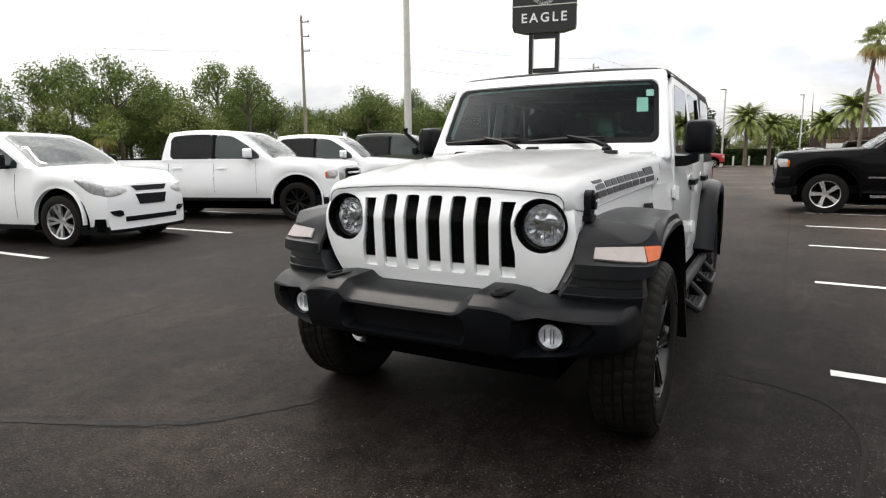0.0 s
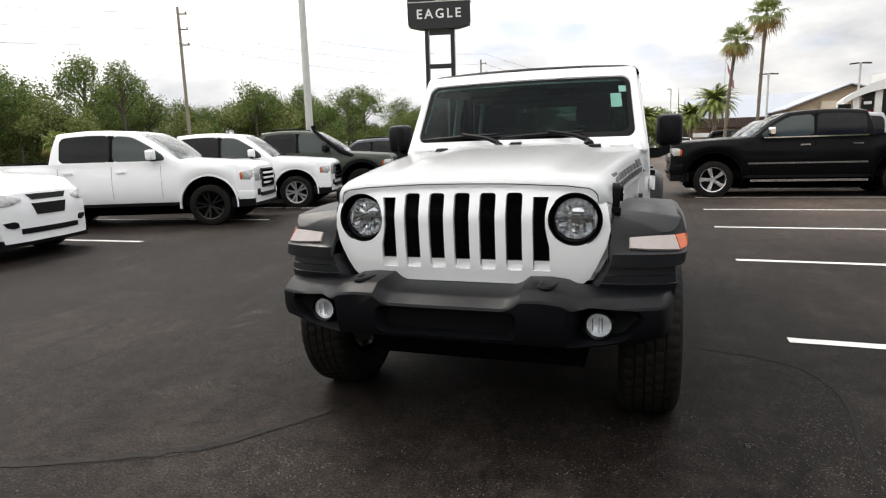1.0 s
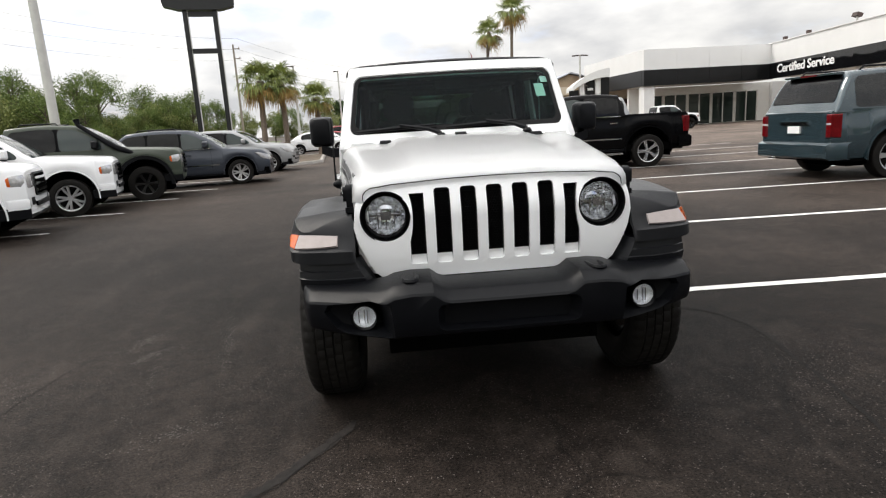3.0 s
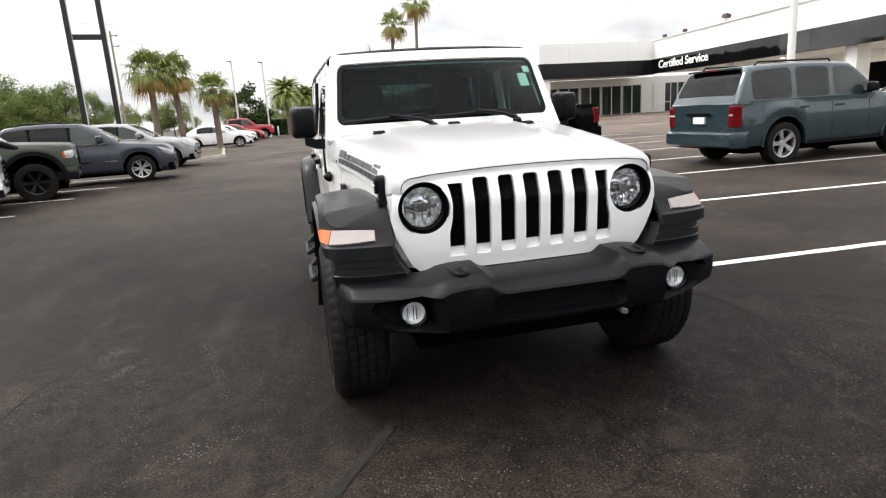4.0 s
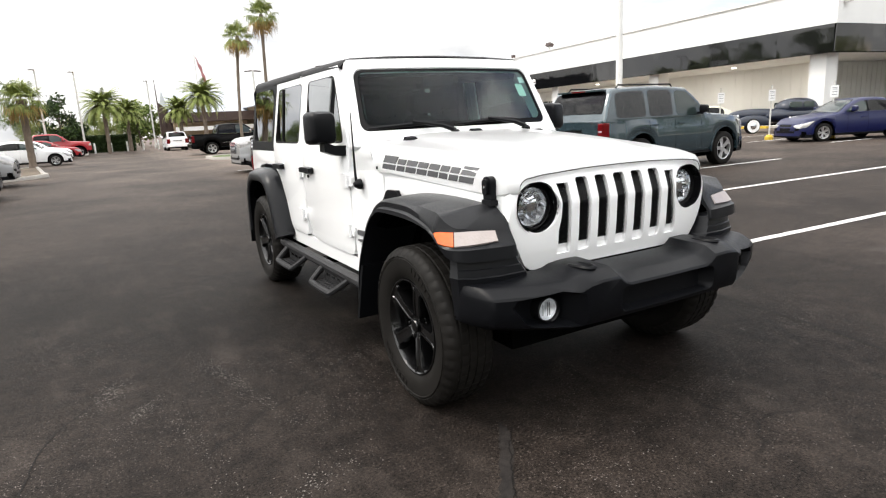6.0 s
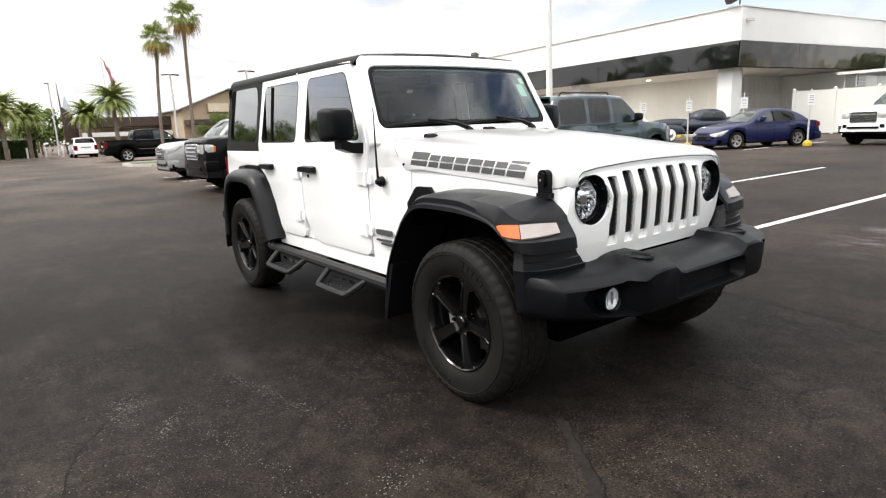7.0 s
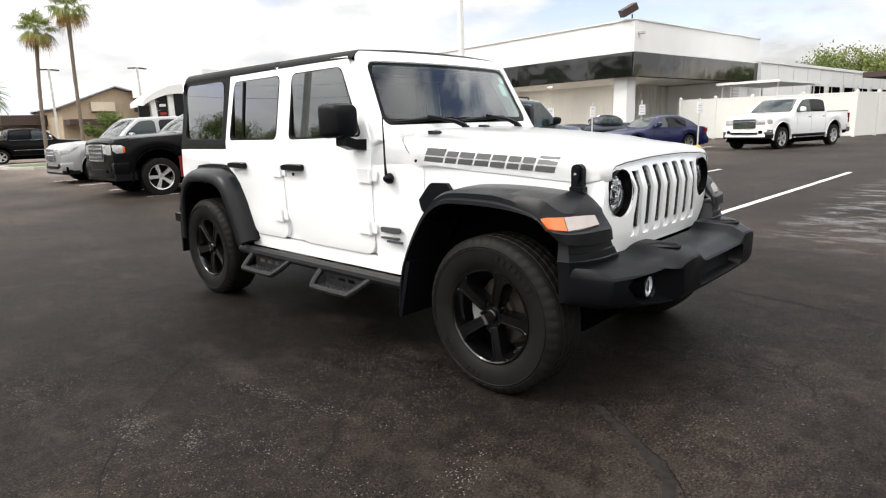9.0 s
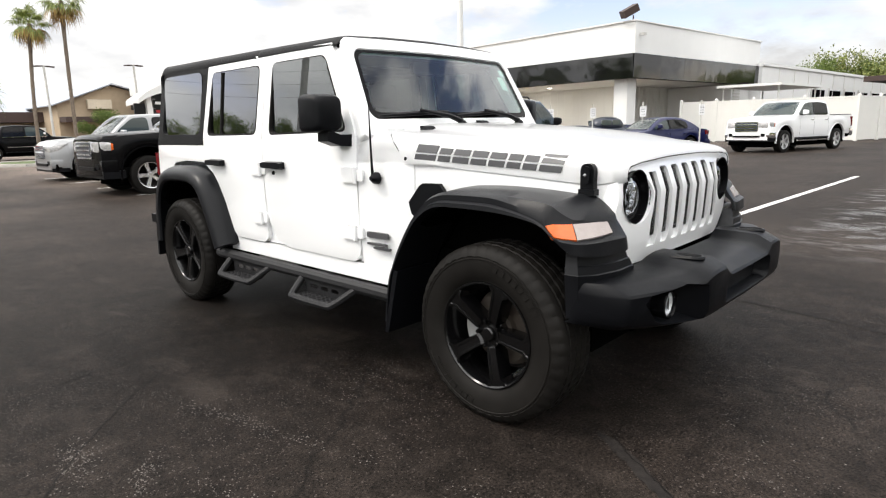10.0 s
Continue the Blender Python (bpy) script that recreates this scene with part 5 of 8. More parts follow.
        for i, d in enumerate(doors):
            if kind == "suv" and i == len(doors) - 1:
                continue
            zz = [z for z in np.linspace(max(sill + .08, zlow(d) + .03), belt - .07, 7)]
            bm = bmesh.new()
            ribbon(bm, [(sx * bx(d, z), d, z) for z in zz], .0045, .003, (0, 1, 0))
            part("door_seam", bm, M_DARK, root)
            if i and d - doors[i - 1] > .6 and i < 3:
                zh = belt - .17
                bm = bmesh.new()
                box(bm, min(sx * (bx(d - .18, zh) - .01), sx * (bx(d - .18, zh) + .032)), max(sx * (bx(d - .18, zh) - .01), sx * (bx(d - .18, zh) + .032)), d - .28, d - .09, zh - .016, zh + .016)
                part("door_handle", bm, M_CHROME if grille == "chrome" else paint, root, bevel=.008)
        y_m = yb0 + (yt0 - yb0) * .42 + .10
        bm = bmesh.new()
        loft(bm, [[(sx * (hw + o), y_m + yy, belt + .13 + zz_) for yy, zz_ in rrect(hy, hz_, .03, 3)] for o, hy, hz_ in ((.0, .05, .07), (.03, .075, .095), (.14, .07, .085), (.185, .045, .06))])
        part("mirror", bm, M_CHROME if "chrome_mirror" in extras else (M_PLASTIC if "black_mirror" in extras else paint), root, smooth=40)
        bm = bmesh.new()
        box(bm, min(sx * hw * .87, sx * (hw + .06)), max(sx * hw * .87, sx * (hw + .06)), y_m - .03, y_m + .04, belt + .01, belt + .06)
        part("mirror_arm", bm, M_PLASTIC, root)
        # head and tail lamps wrapped round the corners
        yf, hz = -fo, hood[0]
        z0, z1 = (hz - .31, hz - .10) if pick else (hz - .26, hz - .10)
        def lamp(pts, za, zb_, taper=0.0):
            b_ = bmesh.new()
            rings_ = []
            for z, inset in ((za, .012), (za + .015, 0), (zb_ - .015, 0), (zb_, .012)):
                outer = [(sx * (x - inset), y + (inset if y < 0 else -inset), z + taper * (y - yf)) for x, y in pts]
                inner = [(sx * (x - .07), y + (.05 if y < wb / 2 else -.05), z + taper * (y - yf)) for x, y in pts[::-1]]
                rings_.append(outer + inner)
            loft(b_, rings_)
            return b_
        h0 = half(yf)
        zc = (z0 + z1) / 2
        def wedge(path):
            """A lens along (x, y, low z, high z) stations."""
            b_ = bmesh.new()
            loft(b_, [[(sx * x, y, lo_), (sx * (x + .004), y - .004, lerp(lo_, hi_, .12)), (sx * (x + .004), y - .004, lerp(lo_, hi_, .88)), (sx * x, y, hi_), (sx * (x - .08), y + .06, hi_), (sx * (x - .08), y + .06, lo_)] for x, y, lo_, hi_ in path])
            return b_
        if pick:
            path = [(h0 * .56, yf - .014, z0 + .02, z1), (h0 * .80, yf - .010, z0, z1), (bx(yf + .02, zc) - .008, yf + .012, z0, z1), (bx(yf + .07, zc) + .006, yf + .07, z0 + .01, z1), (bx(yf + .16, zc) + .006, yf + .16, z0 + .02, z1 - .01), (bx(yf + .205, zc) + .006, yf + .205, z0 + .03, z1 - .02)]
            tail_ = [(bx(yf + u, zc) + .006, yf + u, z0 + o, z1 - o) for u, o in ((.208, .03), (.225, .035), (.25, .05))]
        else:
            path = [(h0 * .60, yf - .012, hz - .20, hz - .16), (h0 * .76, yf - .010, hz - .25, hz - .13), (bx(yf, zc) * .95, yf - .010, hz - .265, hz - .12), (bx(yf + .02, zc) + .008, yf + .004, hz - .27, hz - .11), (bx(yf + .08, zc) + .006, yf + .08, hz - .265, hz - .09), (bx(yf + .18, zc) + .006, yf + .18, hz - .235, hz - .065), (bx(yf + .30, zc) + .006, yf + .30, hz - .17, hz - .04)]
            tail_ = [(bx(yf + u, zc + .05) + .006, yf + u, hz - a_, hz - c_) for u, a_, c_ in ((.305, .165, .04), (.38, .10, .03), (.46, .045, .02))]
        part("headlight", wedge(path), M_LAMPLENS, root, smooth=40)
        part("side_marker", wedge(tail_), M_AMBER if pick else M_LAMPLENS, root, smooth=40)
        zt = belt - .05
        yr = y_end
        tl = [(half(yr) * (.86 if pick else .895 if face == 'truck' else .80), yr + .030), (bx(yr - .02, zt - .2) + .010, yr + .022), (bx(yr - .08, zt - .2) + .030, yr - .07), (bx(yr - .2, zt - .2) + .030, yr - (.13 if face == 'truck' else .2))]
        part("tail_light", lamp(tl, zt - (.42 if not kind == "sedan" else .2), zt - .02), M_TAIL, root)
        if kind == "suv" and face == "truck":
            tl_in = [(x + .004, y + (.004 if y > yr - .05 else 0)) for x, y in tl[:3]]
            part("reverse_lamp", lamp(tl_in[:2], zt - .215, zt - .165), M_LAMPLENS, root)
        # thin arch lips
        for yw in (0, wb):
            bm = bmesh.new()
            xo = hw * 1.003 if "black_arch" not in extras else hw * 1.05
            wd = 1.035 if "black_arch" not in extras else 1.14
            lathe(bm, [(ra * .985, sx * hw * .93), (ra * .985, sx * xo), (ra * (wd - .01), sx * xo), (ra * wd, sx * (xo - .02)), (ra * wd, sx * hw * .94)], 28, "x", (0, yw, r), radians(-6), radians(186))
            part("wheel_arch", bm, M_PLASTIC if "black_arch" in extras else paint, root, smooth=True)
            add_wheel(root, sx * (hw - .135), yw, r, .25, rim, rim_mat or M_ALLOY, rim_label)
        bm = bmesh.new()
        box(bm, min(sx * hw * .90, sx * hw * .972), max(sx * hw * .90, sx * hw * .972), ra + .03, wb - ra - .03, sill - .06, sill - .004)
        part("sill", bm, M_PLASTIC, root, bevel=.015)
        # fog recess
        bm = bmesh.new()
        zf = sill + .13
        if pick or face == "truck":
            prism(bm, rrect(.075, .06, .02, 2, sx * h0 * .74, zf), yf - .006, yf + .08, "y")
        else:
            prism(bm, [(sx * h0 * x, sill + z) for x, z in ((.70, .14), (.72, .20), (.78, .215), (.96, .205), (.90, .15), (.80, .125))], yf - .012, yf + .2, "y")
        part("fog_recess", bm, M_PLASTIC, root)
    # face
    g = M_CHROME if grille == "chrome" else M_PLASTIC
    h0 = half(-fo)
    yf, hz = -fo, hood[0]
    if face == "truck":
        bm = bmesh.new()
        prism(bm, rrect(h0 * .53, .185, .04, 3, 0, hz - .265), yf - .022, yf + .06, "y")
        gf = part("grille_frame", bm, g, root, bevel=.012)
        bm = bmesh.new()
        prism(bm, rrect(h0 * .49, .155, .03, 3, 0, hz - .265), yf - .026, yf - .0, "y")
        part("grille_mesh", bm, M_DARK if grille != "chrome" else M_GREY, gf)
        for k in range(3):
            bm = bmesh.new()
            zg = hz - .36 + .095 * k
            box(bm, -h0 * .48, h0 * .48, yf - .036, yf - .02, zg - .02, zg + .02)
            part("grille_bar", bm, M_CHROME if grille == "chrome" or "chrome_bars" in extras else M_PLASTIC, gf, bevel=.006)
    else:
        for za, zb_, wd in ((hz - .20, hz - .125, .46), (hz - .40, hz - .25, .40)):
            bm = bmesh.new()
            prism(bm, [(-h0 * wd, zb_), (-h0 * wd * .8, za), (h0 * wd * .8, za), (h0 * wd, zb_)], yf - .012, yf + .06, "y")
            part("grille_opening", bm, M_PLASTIC, root, bevel=.008)
    bm = bmesh.new()
    loft(bm, [[(sx_ * half(yf + u) * 1.006, yf + u - .008, z) for sx_, u in ((-1, .45), (-1, .2), (-1, .06), (-1, .0), (1, .0), (1, .06), (1, .2), (1, .45))] + [(hw * .6, yf + .45, z), (-hw * .6, yf + .45, z)] for z in (sill - .12, sill + (.05 if pick else -.01))])
    part("valance", bm, M_PLASTIC, root, bevel=.01)
    bm = bmesh.new()
    loft(bm, [[(sx_ * half(yf + u) * 1.012, yf + u - o, z) for sx_, u in ((-1, .30), (-1, .1), (-1, .0), (1, .0), (1, .1), (1, .30))] + [(hw * .6, yf + .2, z), (-hw * .6, yf + .2, z)] for z, o in ((sill + .02, .0), (sill + .05, .014), (hz - .50, .018), (hz - .475, .0))])
    if face == "truck":
        part("bumper", bm, M_CHROME if "chrome_bumper" in extras else paint, root, smooth=40)
    else:
        bm.free()
    bm = bmesh.new()
    for k in range(8):
        xa_, xb_ = lerp(-.55, .55, k / 8) * hw, lerp(-.55, .55, (k + 1) / 8) * hw
        box(bm, xa_, xb_, yf - (.03 if face == "truck" else .012), yf + .1, sill + .045, sill + .115)
    bmesh.ops.remove_doubles(bm, verts=bm.verts, dist=.001)
    part("lower_intake", bm, M_PLASTIC, root)
    bm = bmesh.new()
    loft(bm, [[(sx_ * half(y_end - u) * 1.01, y_end - u + o, z) for sx_, u in ((-1, .35), (-1, .08), (-1, .0), (1, .0), (1, .08), (1, .35))] + [(hw * .6, y_end - .2, z), (-hw * .6, y_end - .2, z)] for z, o in ((sill - .04, .02), (sill + .0, .09), (sill + .22, .09), (sill + .26, .03))])
    part("rear_bumper", bm, M_CHROME if "chrome_rear" in extras else paint, root, smooth=40)
    bm = bmesh.new()
    box(bm, -.16, .16, y_end + .0, y_end + .03, belt - .40, belt - .27)
    part("number_plate", bm, M_SIGNWHT, root, "plain pale number plate")
    if kind == "suv":
        bm = bmesh.new()
        box(bm, -.36, .36, y_end + .0, y_end + .034, belt - .25, belt - .19)
        part("tailgate_trim", bm, M_CHROME, root, bevel=.006)
        bm = bmesh.new()
        box(bm, -hw * .66, hw * .66, yt1 - .04, yt1 + .16, roof - .085, roof - .05)
        sp = part("spoiler", bm, paint, root, bevel=.015)
        bm = bmesh.new()
        box(bm, -.2, .2, yt1 + .15, yt1 + .172, roof - .08, roof - .056)
        part("brake_lamp", bm, M_TAIL, sp)
    if pick:
        # flat dark slab painting in the shade of the open bed
        bm = bmesh.new()
        box(bm, -hw * .8, hw * .8, yb1 + .06, y_end - .08, belt - .03, belt + .016)
        part("bed_opening", bm, M_DARK, root)
        for sx in (-1, 1):
            bm = bmesh.new()
            box(bm, sx * hw * .85 - .04, sx * hw * .85 + .04, yb1 + .04, y_end - .03, belt - .02, belt + .03)
            part("bed_rail", bm, M_PLASTIC, root, bevel=.01)
        bm = bmesh.new()
        box(bm, -hw * .80, hw * .80, y_end - .08, y_end - .02, belt - .02, belt + .028)
        part("tailgate_cap", bm, M_PLASTIC, root, bevel=.01)
        bm = bmesh.new()
        box(bm, -hw * .93, hw * .93, yb1 - .004, yb1 + .012, sill + .2, belt + .02)
        part("cab_gap", bm, M_DARK, root)
    if "rack" in extras:
        for sx in (-1, 1):
            bm = bmesh.new()
            tube(bm, [(sx * ht * .88, yt0 + .3, roof - .06), (sx * ht * .88, yt0 + .38, roof + .03), (sx * ht * .88, yt1 - .3, roof + .03), (sx * ht * .88, yt1 - .2, roof - .06)], .018, 6)
            part("roof_rail", bm, M_PLASTIC, root)
    if "step" in extras:
        for sx in (-1, 1):
            bm = bmesh.new()
            box(bm, sx * (hw + .01) - .07, sx * (hw + .01) + .07, ra + .15, wb - ra - .1, sill - .14, sill - .09)
            part("side_step", bm, M_CHROME, root, bevel=.02)
    if "side_trim" in extras:
        for sx in (-1, 1):
            bm = bmesh.new()
            ribbon(bm, [(sx * bx(y, sill + .26), y, sill + .26) for y in np.linspace(ra + .1, wb - ra - .1, 6)], .035, .008, (0, 0, 1))
            part("side_trim", bm, M_CHROME, root)
            bm = bmesh.new()
            ribbon(bm, [(sx * (hb + .004), y, belt - .0) for y in np.linspace(doors[0], doors[-1], 4)], .025, .012, (0, 0, 1))
            part("window_trim", bm, M_CHROME, root)
    # round the nose in plan and lean it back a little
    bow, rake = (.16, .09) if face != "truck" else (.07, .02)
    zm = hood[0] * .60
    for ob in root.children:
        if ob.name.split(".")[0] in ("tyre", "wheel_well", "underbody"):
            continue
        for v in ob.data.vertices:
            u = min(1, max(0, (-fo + .55 - v.co.y) / .55))
            if u > 0:
                v.co.y += u ** 1.5 * (bow * min(1.1, abs(v.co.x) / hw) ** 3 + rake * min(1.2, max(0, (v.co.z - zm) / (hood[0] - zm))) ** 2)
        for sub in ob.children:
            for v in sub.data.vertices:
                u = min(1, max(0, (-fo + .55 - v.co.y) / .55))
                v.co.y += u ** 1.5 * (bow * min(1.1, abs(v.co.x) / hw) ** 3 + rake * min(1.2, max(0, (v.co.z - zm) / (hood[0] - zm))) ** 2)
    return root


def sedan(m, label, paint, **k):
    return vehicle("sedan", m, label, "car", paint, 2.65, .86, .98, .9, .32, (.74, .94), .96, 1.45, (.55, 1.35, 2.35, 3.25), "sedan", "ten", doors=(.85, 1.6, 2.55), sill=.27, face="dual", top_w=.66, **k)


L_ROW = 90
vehicle("suv", pose(-7.72, 2.93, 0, 0, 0, L_ROW + 12), "white compact crossover with chrome wheels and dark grille", "car", M_WHITE, 2.86, .80, .98, .92, .375, (.98, 1.12), 1.1, 1.68, (.42, 1.42, 3.1, 3.72), "suv", "ten", M_CHROMEW, "chrome split-spoke rim", doors=(.80, 1.65, 2.55, 3.35), face="dual", sill=.30, extras=("black_mirror",))
vehicle("pickup", pose(-7.16, 7.05, 0, 0, 0, L_ROW + 20), "white crew cab pickup with black wheels", "pickup truck", M_WHITE, 3.26, .86, 1.28, .93, .385, (1.10, 1.22), 1.2, 1.8, (.50, 1.36, 2.74, 2.90), "pickup", "ten", M_GLOSSBLK, "gloss black rim", doors=(.85, 1.75, 2.72), sill=.45, extras=("chrome_bars",))
vehicle("pickup", pose(-7.26, 10.21, 0, 0, 0, L_ROW + 19), "white crew cab pickup with silver wheels", "pickup truck", M_WHITE, 3.26, .86, 1.28, .93, .385, (1.08, 1.2), 1.18, 1.8, (.50, 1.36, 2.74, 2.90), "pickup", "ten", doors=(.85, 1.75, 2.72), sill=.45, extras=("chrome_bars",))
gp = vehicle("pickup", pose(-6.72, 12.77, 0, 0, 0, L_ROW + 16), "olive green lifted pickup with snorkel and black flares", "pickup truck", M_GREEN, 3.26, .86, 1.28, .93, .42, (1.16, 1.27), 1.27, 1.90, (.50, 1.36, 2.74, 2.90), "pickup", "six", M_GLOSSBLK, "black off-road rim", doors=(.85, 1.75, 2.72), sill=.55, extras=("black_arch", "rack", "black_mirror"))
bm = bmesh.new()
tube(bm, [(-.86, .2, 1.15), (-.93, .55, 1.32), (-.90, 1.0, 1.66), (-.84, 1.25, 1.86), (-.84, 1.28, 2.0)], [.06, .07, .05, .05, .075], 10)
part("snorkel", bm, M_PLASTIC, gp, "black air intake snorkel", smooth=True)
vehicle("suv", pose(-5.24, 16.19, 0, 0, 0, L_ROW + 10), "slate grey crossover with bright alloy wheels", "car", M_GREY, 2.83, .95, .98, .92, .37, (.94, 1.08), 1.1, 1.69, (.42, 1.35, 3.0, 3.65), "suv", "ten", doors=(.78, 1.6, 2.5, 3.3), face="dual", extras=("side_trim", "rack"))
vehicle("suv", pose(-5.3, 21.6, 0, 0, 0, L_ROW), "silver crossover with alloy wheels", "car", M_SILVER, 2.8, .93, .95, .92, .36, (.94, 1.1), 1.1, 1.68, (.42, 1.35, 3.0, 3.6), "suv", "ten", doors=(.78, 1.6, 2.5, 3.3), face="dual")

R_ROW = -90
vehicle("pickup", pose(2.33, 12.9, 0, 0, 0, R_ROW), "black heavy duty crew cab pickup with chrome trim", "pickup truck", M_BLACKP, 3.70, .96, 1.06, 1.0, .42, (1.24, 1.34), 1.32, 1.90, (.70, 1.50, 2.95, 3.14), "pickup", "five", M_CHROMEW, "chrome five-spoke rim", doors=(1.0, 2.0, 2.98), sill=.5, grille="chrome", extras=("step", "side_trim", "chrome_mirror"))
vehicle("pickup", pose(3.35, 15.6, 0, 0, 0, R_ROW), "silver pickup with a chrome grille", "pickup truck", M_SILVER, 3.64, .98, 1.2, 1.0, .41, (1.2, 1.3), 1.3, 1.91, (.70, 1.5, 3.1, 3.32), "pickup", "five", doors=(1.0, 2.05, 3.15), sill=.48, grille="chrome")
vehicle("suv", pose(2.95, 18.9, 0, 0, 0, R_ROW), "silver full-size SUV with alloy wheels", "car", M_SILVER, 3.3, .98, 1.2, 1.0, .4, (1.10, 1.22), 1.2, 1.91, (.55, 1.35, 4.0, 4.45), "suv", "five", doors=(.9, 1.85, 2.85, 4.0), sill=.4, grille="chrome")
vehicle("suv", pose(11.1, 7.8, 0, 0, 0, 92), "slate blue full-size SUV with roof rails", "car", M_TEAL, 2.95, .98, 1.15, 1.0, .4, (1.10, 1.24), 1.22, 1.9, (.55, 1.35, 3.72, 4.06), "suv", "five", doors=(.88, 1.82, 2.72, 3.75), sill=.4, extras=("rack", "black_mirror", "smoke"), top_w=.8)
sedan(pose(20.4, 10.0, 0, 0, 0, -116), "deep blue compact sedan", M_BLUE)
vehicle("pickup", pose(23.4, 5.7, 0, 0, 0, -105), "white heavy duty crew cab pickup with chrome bumper", "pickup truck", M_WHITE, 3.9, .98, 1.25, 1.0, .43, (1.26, 1.38), 1.38, 2.0, (.70, 1.5, 3.1, 3.32), "pickup", "five", doors=(1.0, 2.05, 3.15), sill=.55, grille="chrome", extras=("step", "chrome_rear", "chrome_bumper"))
sedan(pose(-4.2, 38.9, 0, 0, 0, 95), "white sedan on the far parking row", M_WHITE)
sedan(pose(-4.6, 45.0, 0, 0, 0, 95), "white sedan with silver wheels on the far row", M_WHITE)
sedan(pose(-4.4, 48.5, 0, 0, 0, 95), "white sedan parked beside a red one", M_WHITE)
sedan(pose(-3.9, 52.0, 0, 0, 0, 95), "red sedan on the far parking row", M_RED)
vehicle("pickup", pose(-3.3, 57.0, 0, 0, 0, 95), "red pickup truck on the far row", "pickup truck", M_RED, 3.6, .95, 1.2, .97, .4, (1.15, 1.28), 1.3, 1.95, (.65, 1.45, 3.0, 3.25), "pickup", "five", doors=(.95, 2.0, 3.1), sill=.48)
vehicle("suv", pose(4.4, 60.0, 0, 0, 0, 180), "white SUV seen across the far drive", "car", M_WHITE, 2.8, .93, .95, .9, .36, (.94, 1.1), 1.1, 1.68, (.42, 1.35, 3.0, 3.6), "suv", "ten", doors=(.78, 1.6, 2.5, 3.3), face="dual")
vehicle("pickup", pose(8.2, 40.5, 0, 0, 0, 90), "black pickup parked beyond the palms", "pickup truck", M_BLACKP, 3.6, .95, 1.2, .97, .4, (1.15, 1.28), 1.3, 1.95, (.65, 1.45, 3.0, 3.25), "pickup", "five", doors=(.95, 2.0, 3.1), sill=.48, extras=("chrome_mirror", "side_trim"))

vehicle("pickup", pose(22.6, 43.6, 0, 0, 0, 90), "white pickup with a black roof by the glass doors", "pickup truck", M_WHITE, 3.2, .85, 1.1, .95, .42, (1.12, 1.22), 1.24, 1.86, (.55, 1.2, 2.5, 2.66), "pickup", "six", M_GLOSSBLK, "black rim", doors=(.85, 1.6, 2.48), sill=.5, extras=("black_arch", "black_mirror"))


def vintage_car(m, label, paint):
    """A rounded pre-war saloon with separate wings and whitewall tyres."""
    root = thing("vintage_car", m, label, "car", "parked vehicles")
    wb, r = 3.4, .37

    def egg(name, c, rx, ry, rz, material, lab="", cutz=None):
        bm = bmesh.new()
        bmesh.ops.create_uvsphere(bm, u_segments=20, v_segments=12, radius=1)
        for v in bm.verts:
            x, y, z = v.co
            v.co = Vector((c[0] + rx * math.copysign(abs(x) ** .75, x), c[1] + ry * math.copysign(abs(y) ** .8, y), max(cutz if cutz is not None else -9, c[2] + rz * z)))
        return part(name, bm, material, root, lab, smooth=True)
    egg("body", (0, 2.5, .78), .70, 1.75, .38, paint, cutz=.42)
    egg("hood", (0, .62, .86), .40, 1.45, .33, paint, cutz=.5)
    egg("cabin", (0, 2.75, 1.13), .64, 1.02, .50, paint, cutz=.9)
    egg("trunk", (0, 3.95, .82), .58, .70, .36, paint, cutz=.45)
    for sx in (-1, 1):
        bm = bmesh.new()
        box(bm, min(sx * .60, sx * .90), max(sx * .60, sx * .90), .5, 2.9, .36, .41)
        part("running_board", bm, M_DARK, root, bevel=.015)
    for sx in (-1, 1):
        for yw in (0, wb):
            egg("wing", (sx * .72, yw + (.12 if yw == 0 else .05), .50), .21, .86, .38, paint, cutz=.40)
            ty, ri = wheel_meshes("steel", r, .18)
            t = new("tyre", ty)
            t.parent = root
            t.matrix_basis = pose(sx * .84, yw, r - .012, 0, 0, 180 if sx > 0 else 0)
            bm = bmesh.new()
            lathe(bm, [(.16, -.135), (.30, -.138), (.305, -.12), (.16, -.12)], 28, "x")
            part("whitewall", bm, M_SIGNWHT, t)
            bm = bmesh.new()
            lathe(bm, [(0, -.16), (.10, -.15), (.16, -.125)], 20, "x")
            part("hub_cap", bm, M_CHROME, t, smooth=True)
        for ya, yb_ in ((2.0, 2.62), (2.72, 3.25)):
            bm = bmesh.new()
            prism(bm, rrect((yb_ - ya) / 2, .13, .08, 3, (ya + yb_) / 2, 1.30), sx * .60, sx * .655, "x")
            part("side_window", bm, M_CARGLASS, root)
        bm = bmesh.new()
        lathe(bm, [(0, -.06), (.09, -.05), (.1, .0), (.04, .1)], 16, "y", (sx * .46, -.55, .85))
        part("headlight", bm, M_CHROME, root, smooth=True)
    bm = bmesh.new()
    tube(bm, [(-.85, -.72, .5), (-.4, -.86, .5), (.4, -.86, .5), (.85, -.72, .5)], .05, 8)
    part("bumper", bm, M_CHROME, root, smooth=True)


vintage_car(pose(26.3, 16.5, 0, 0, 0, -116), "dark blue vintage car with whitewall tyres and rounded wings", M_NAVY)
sedan(pose(26.2, 20.6, 0, 0, 0, -112), "cream coupe beside the vintage car", mat("cream_paint", (.72, .68, .56), .25, coat=.5, var=.02))

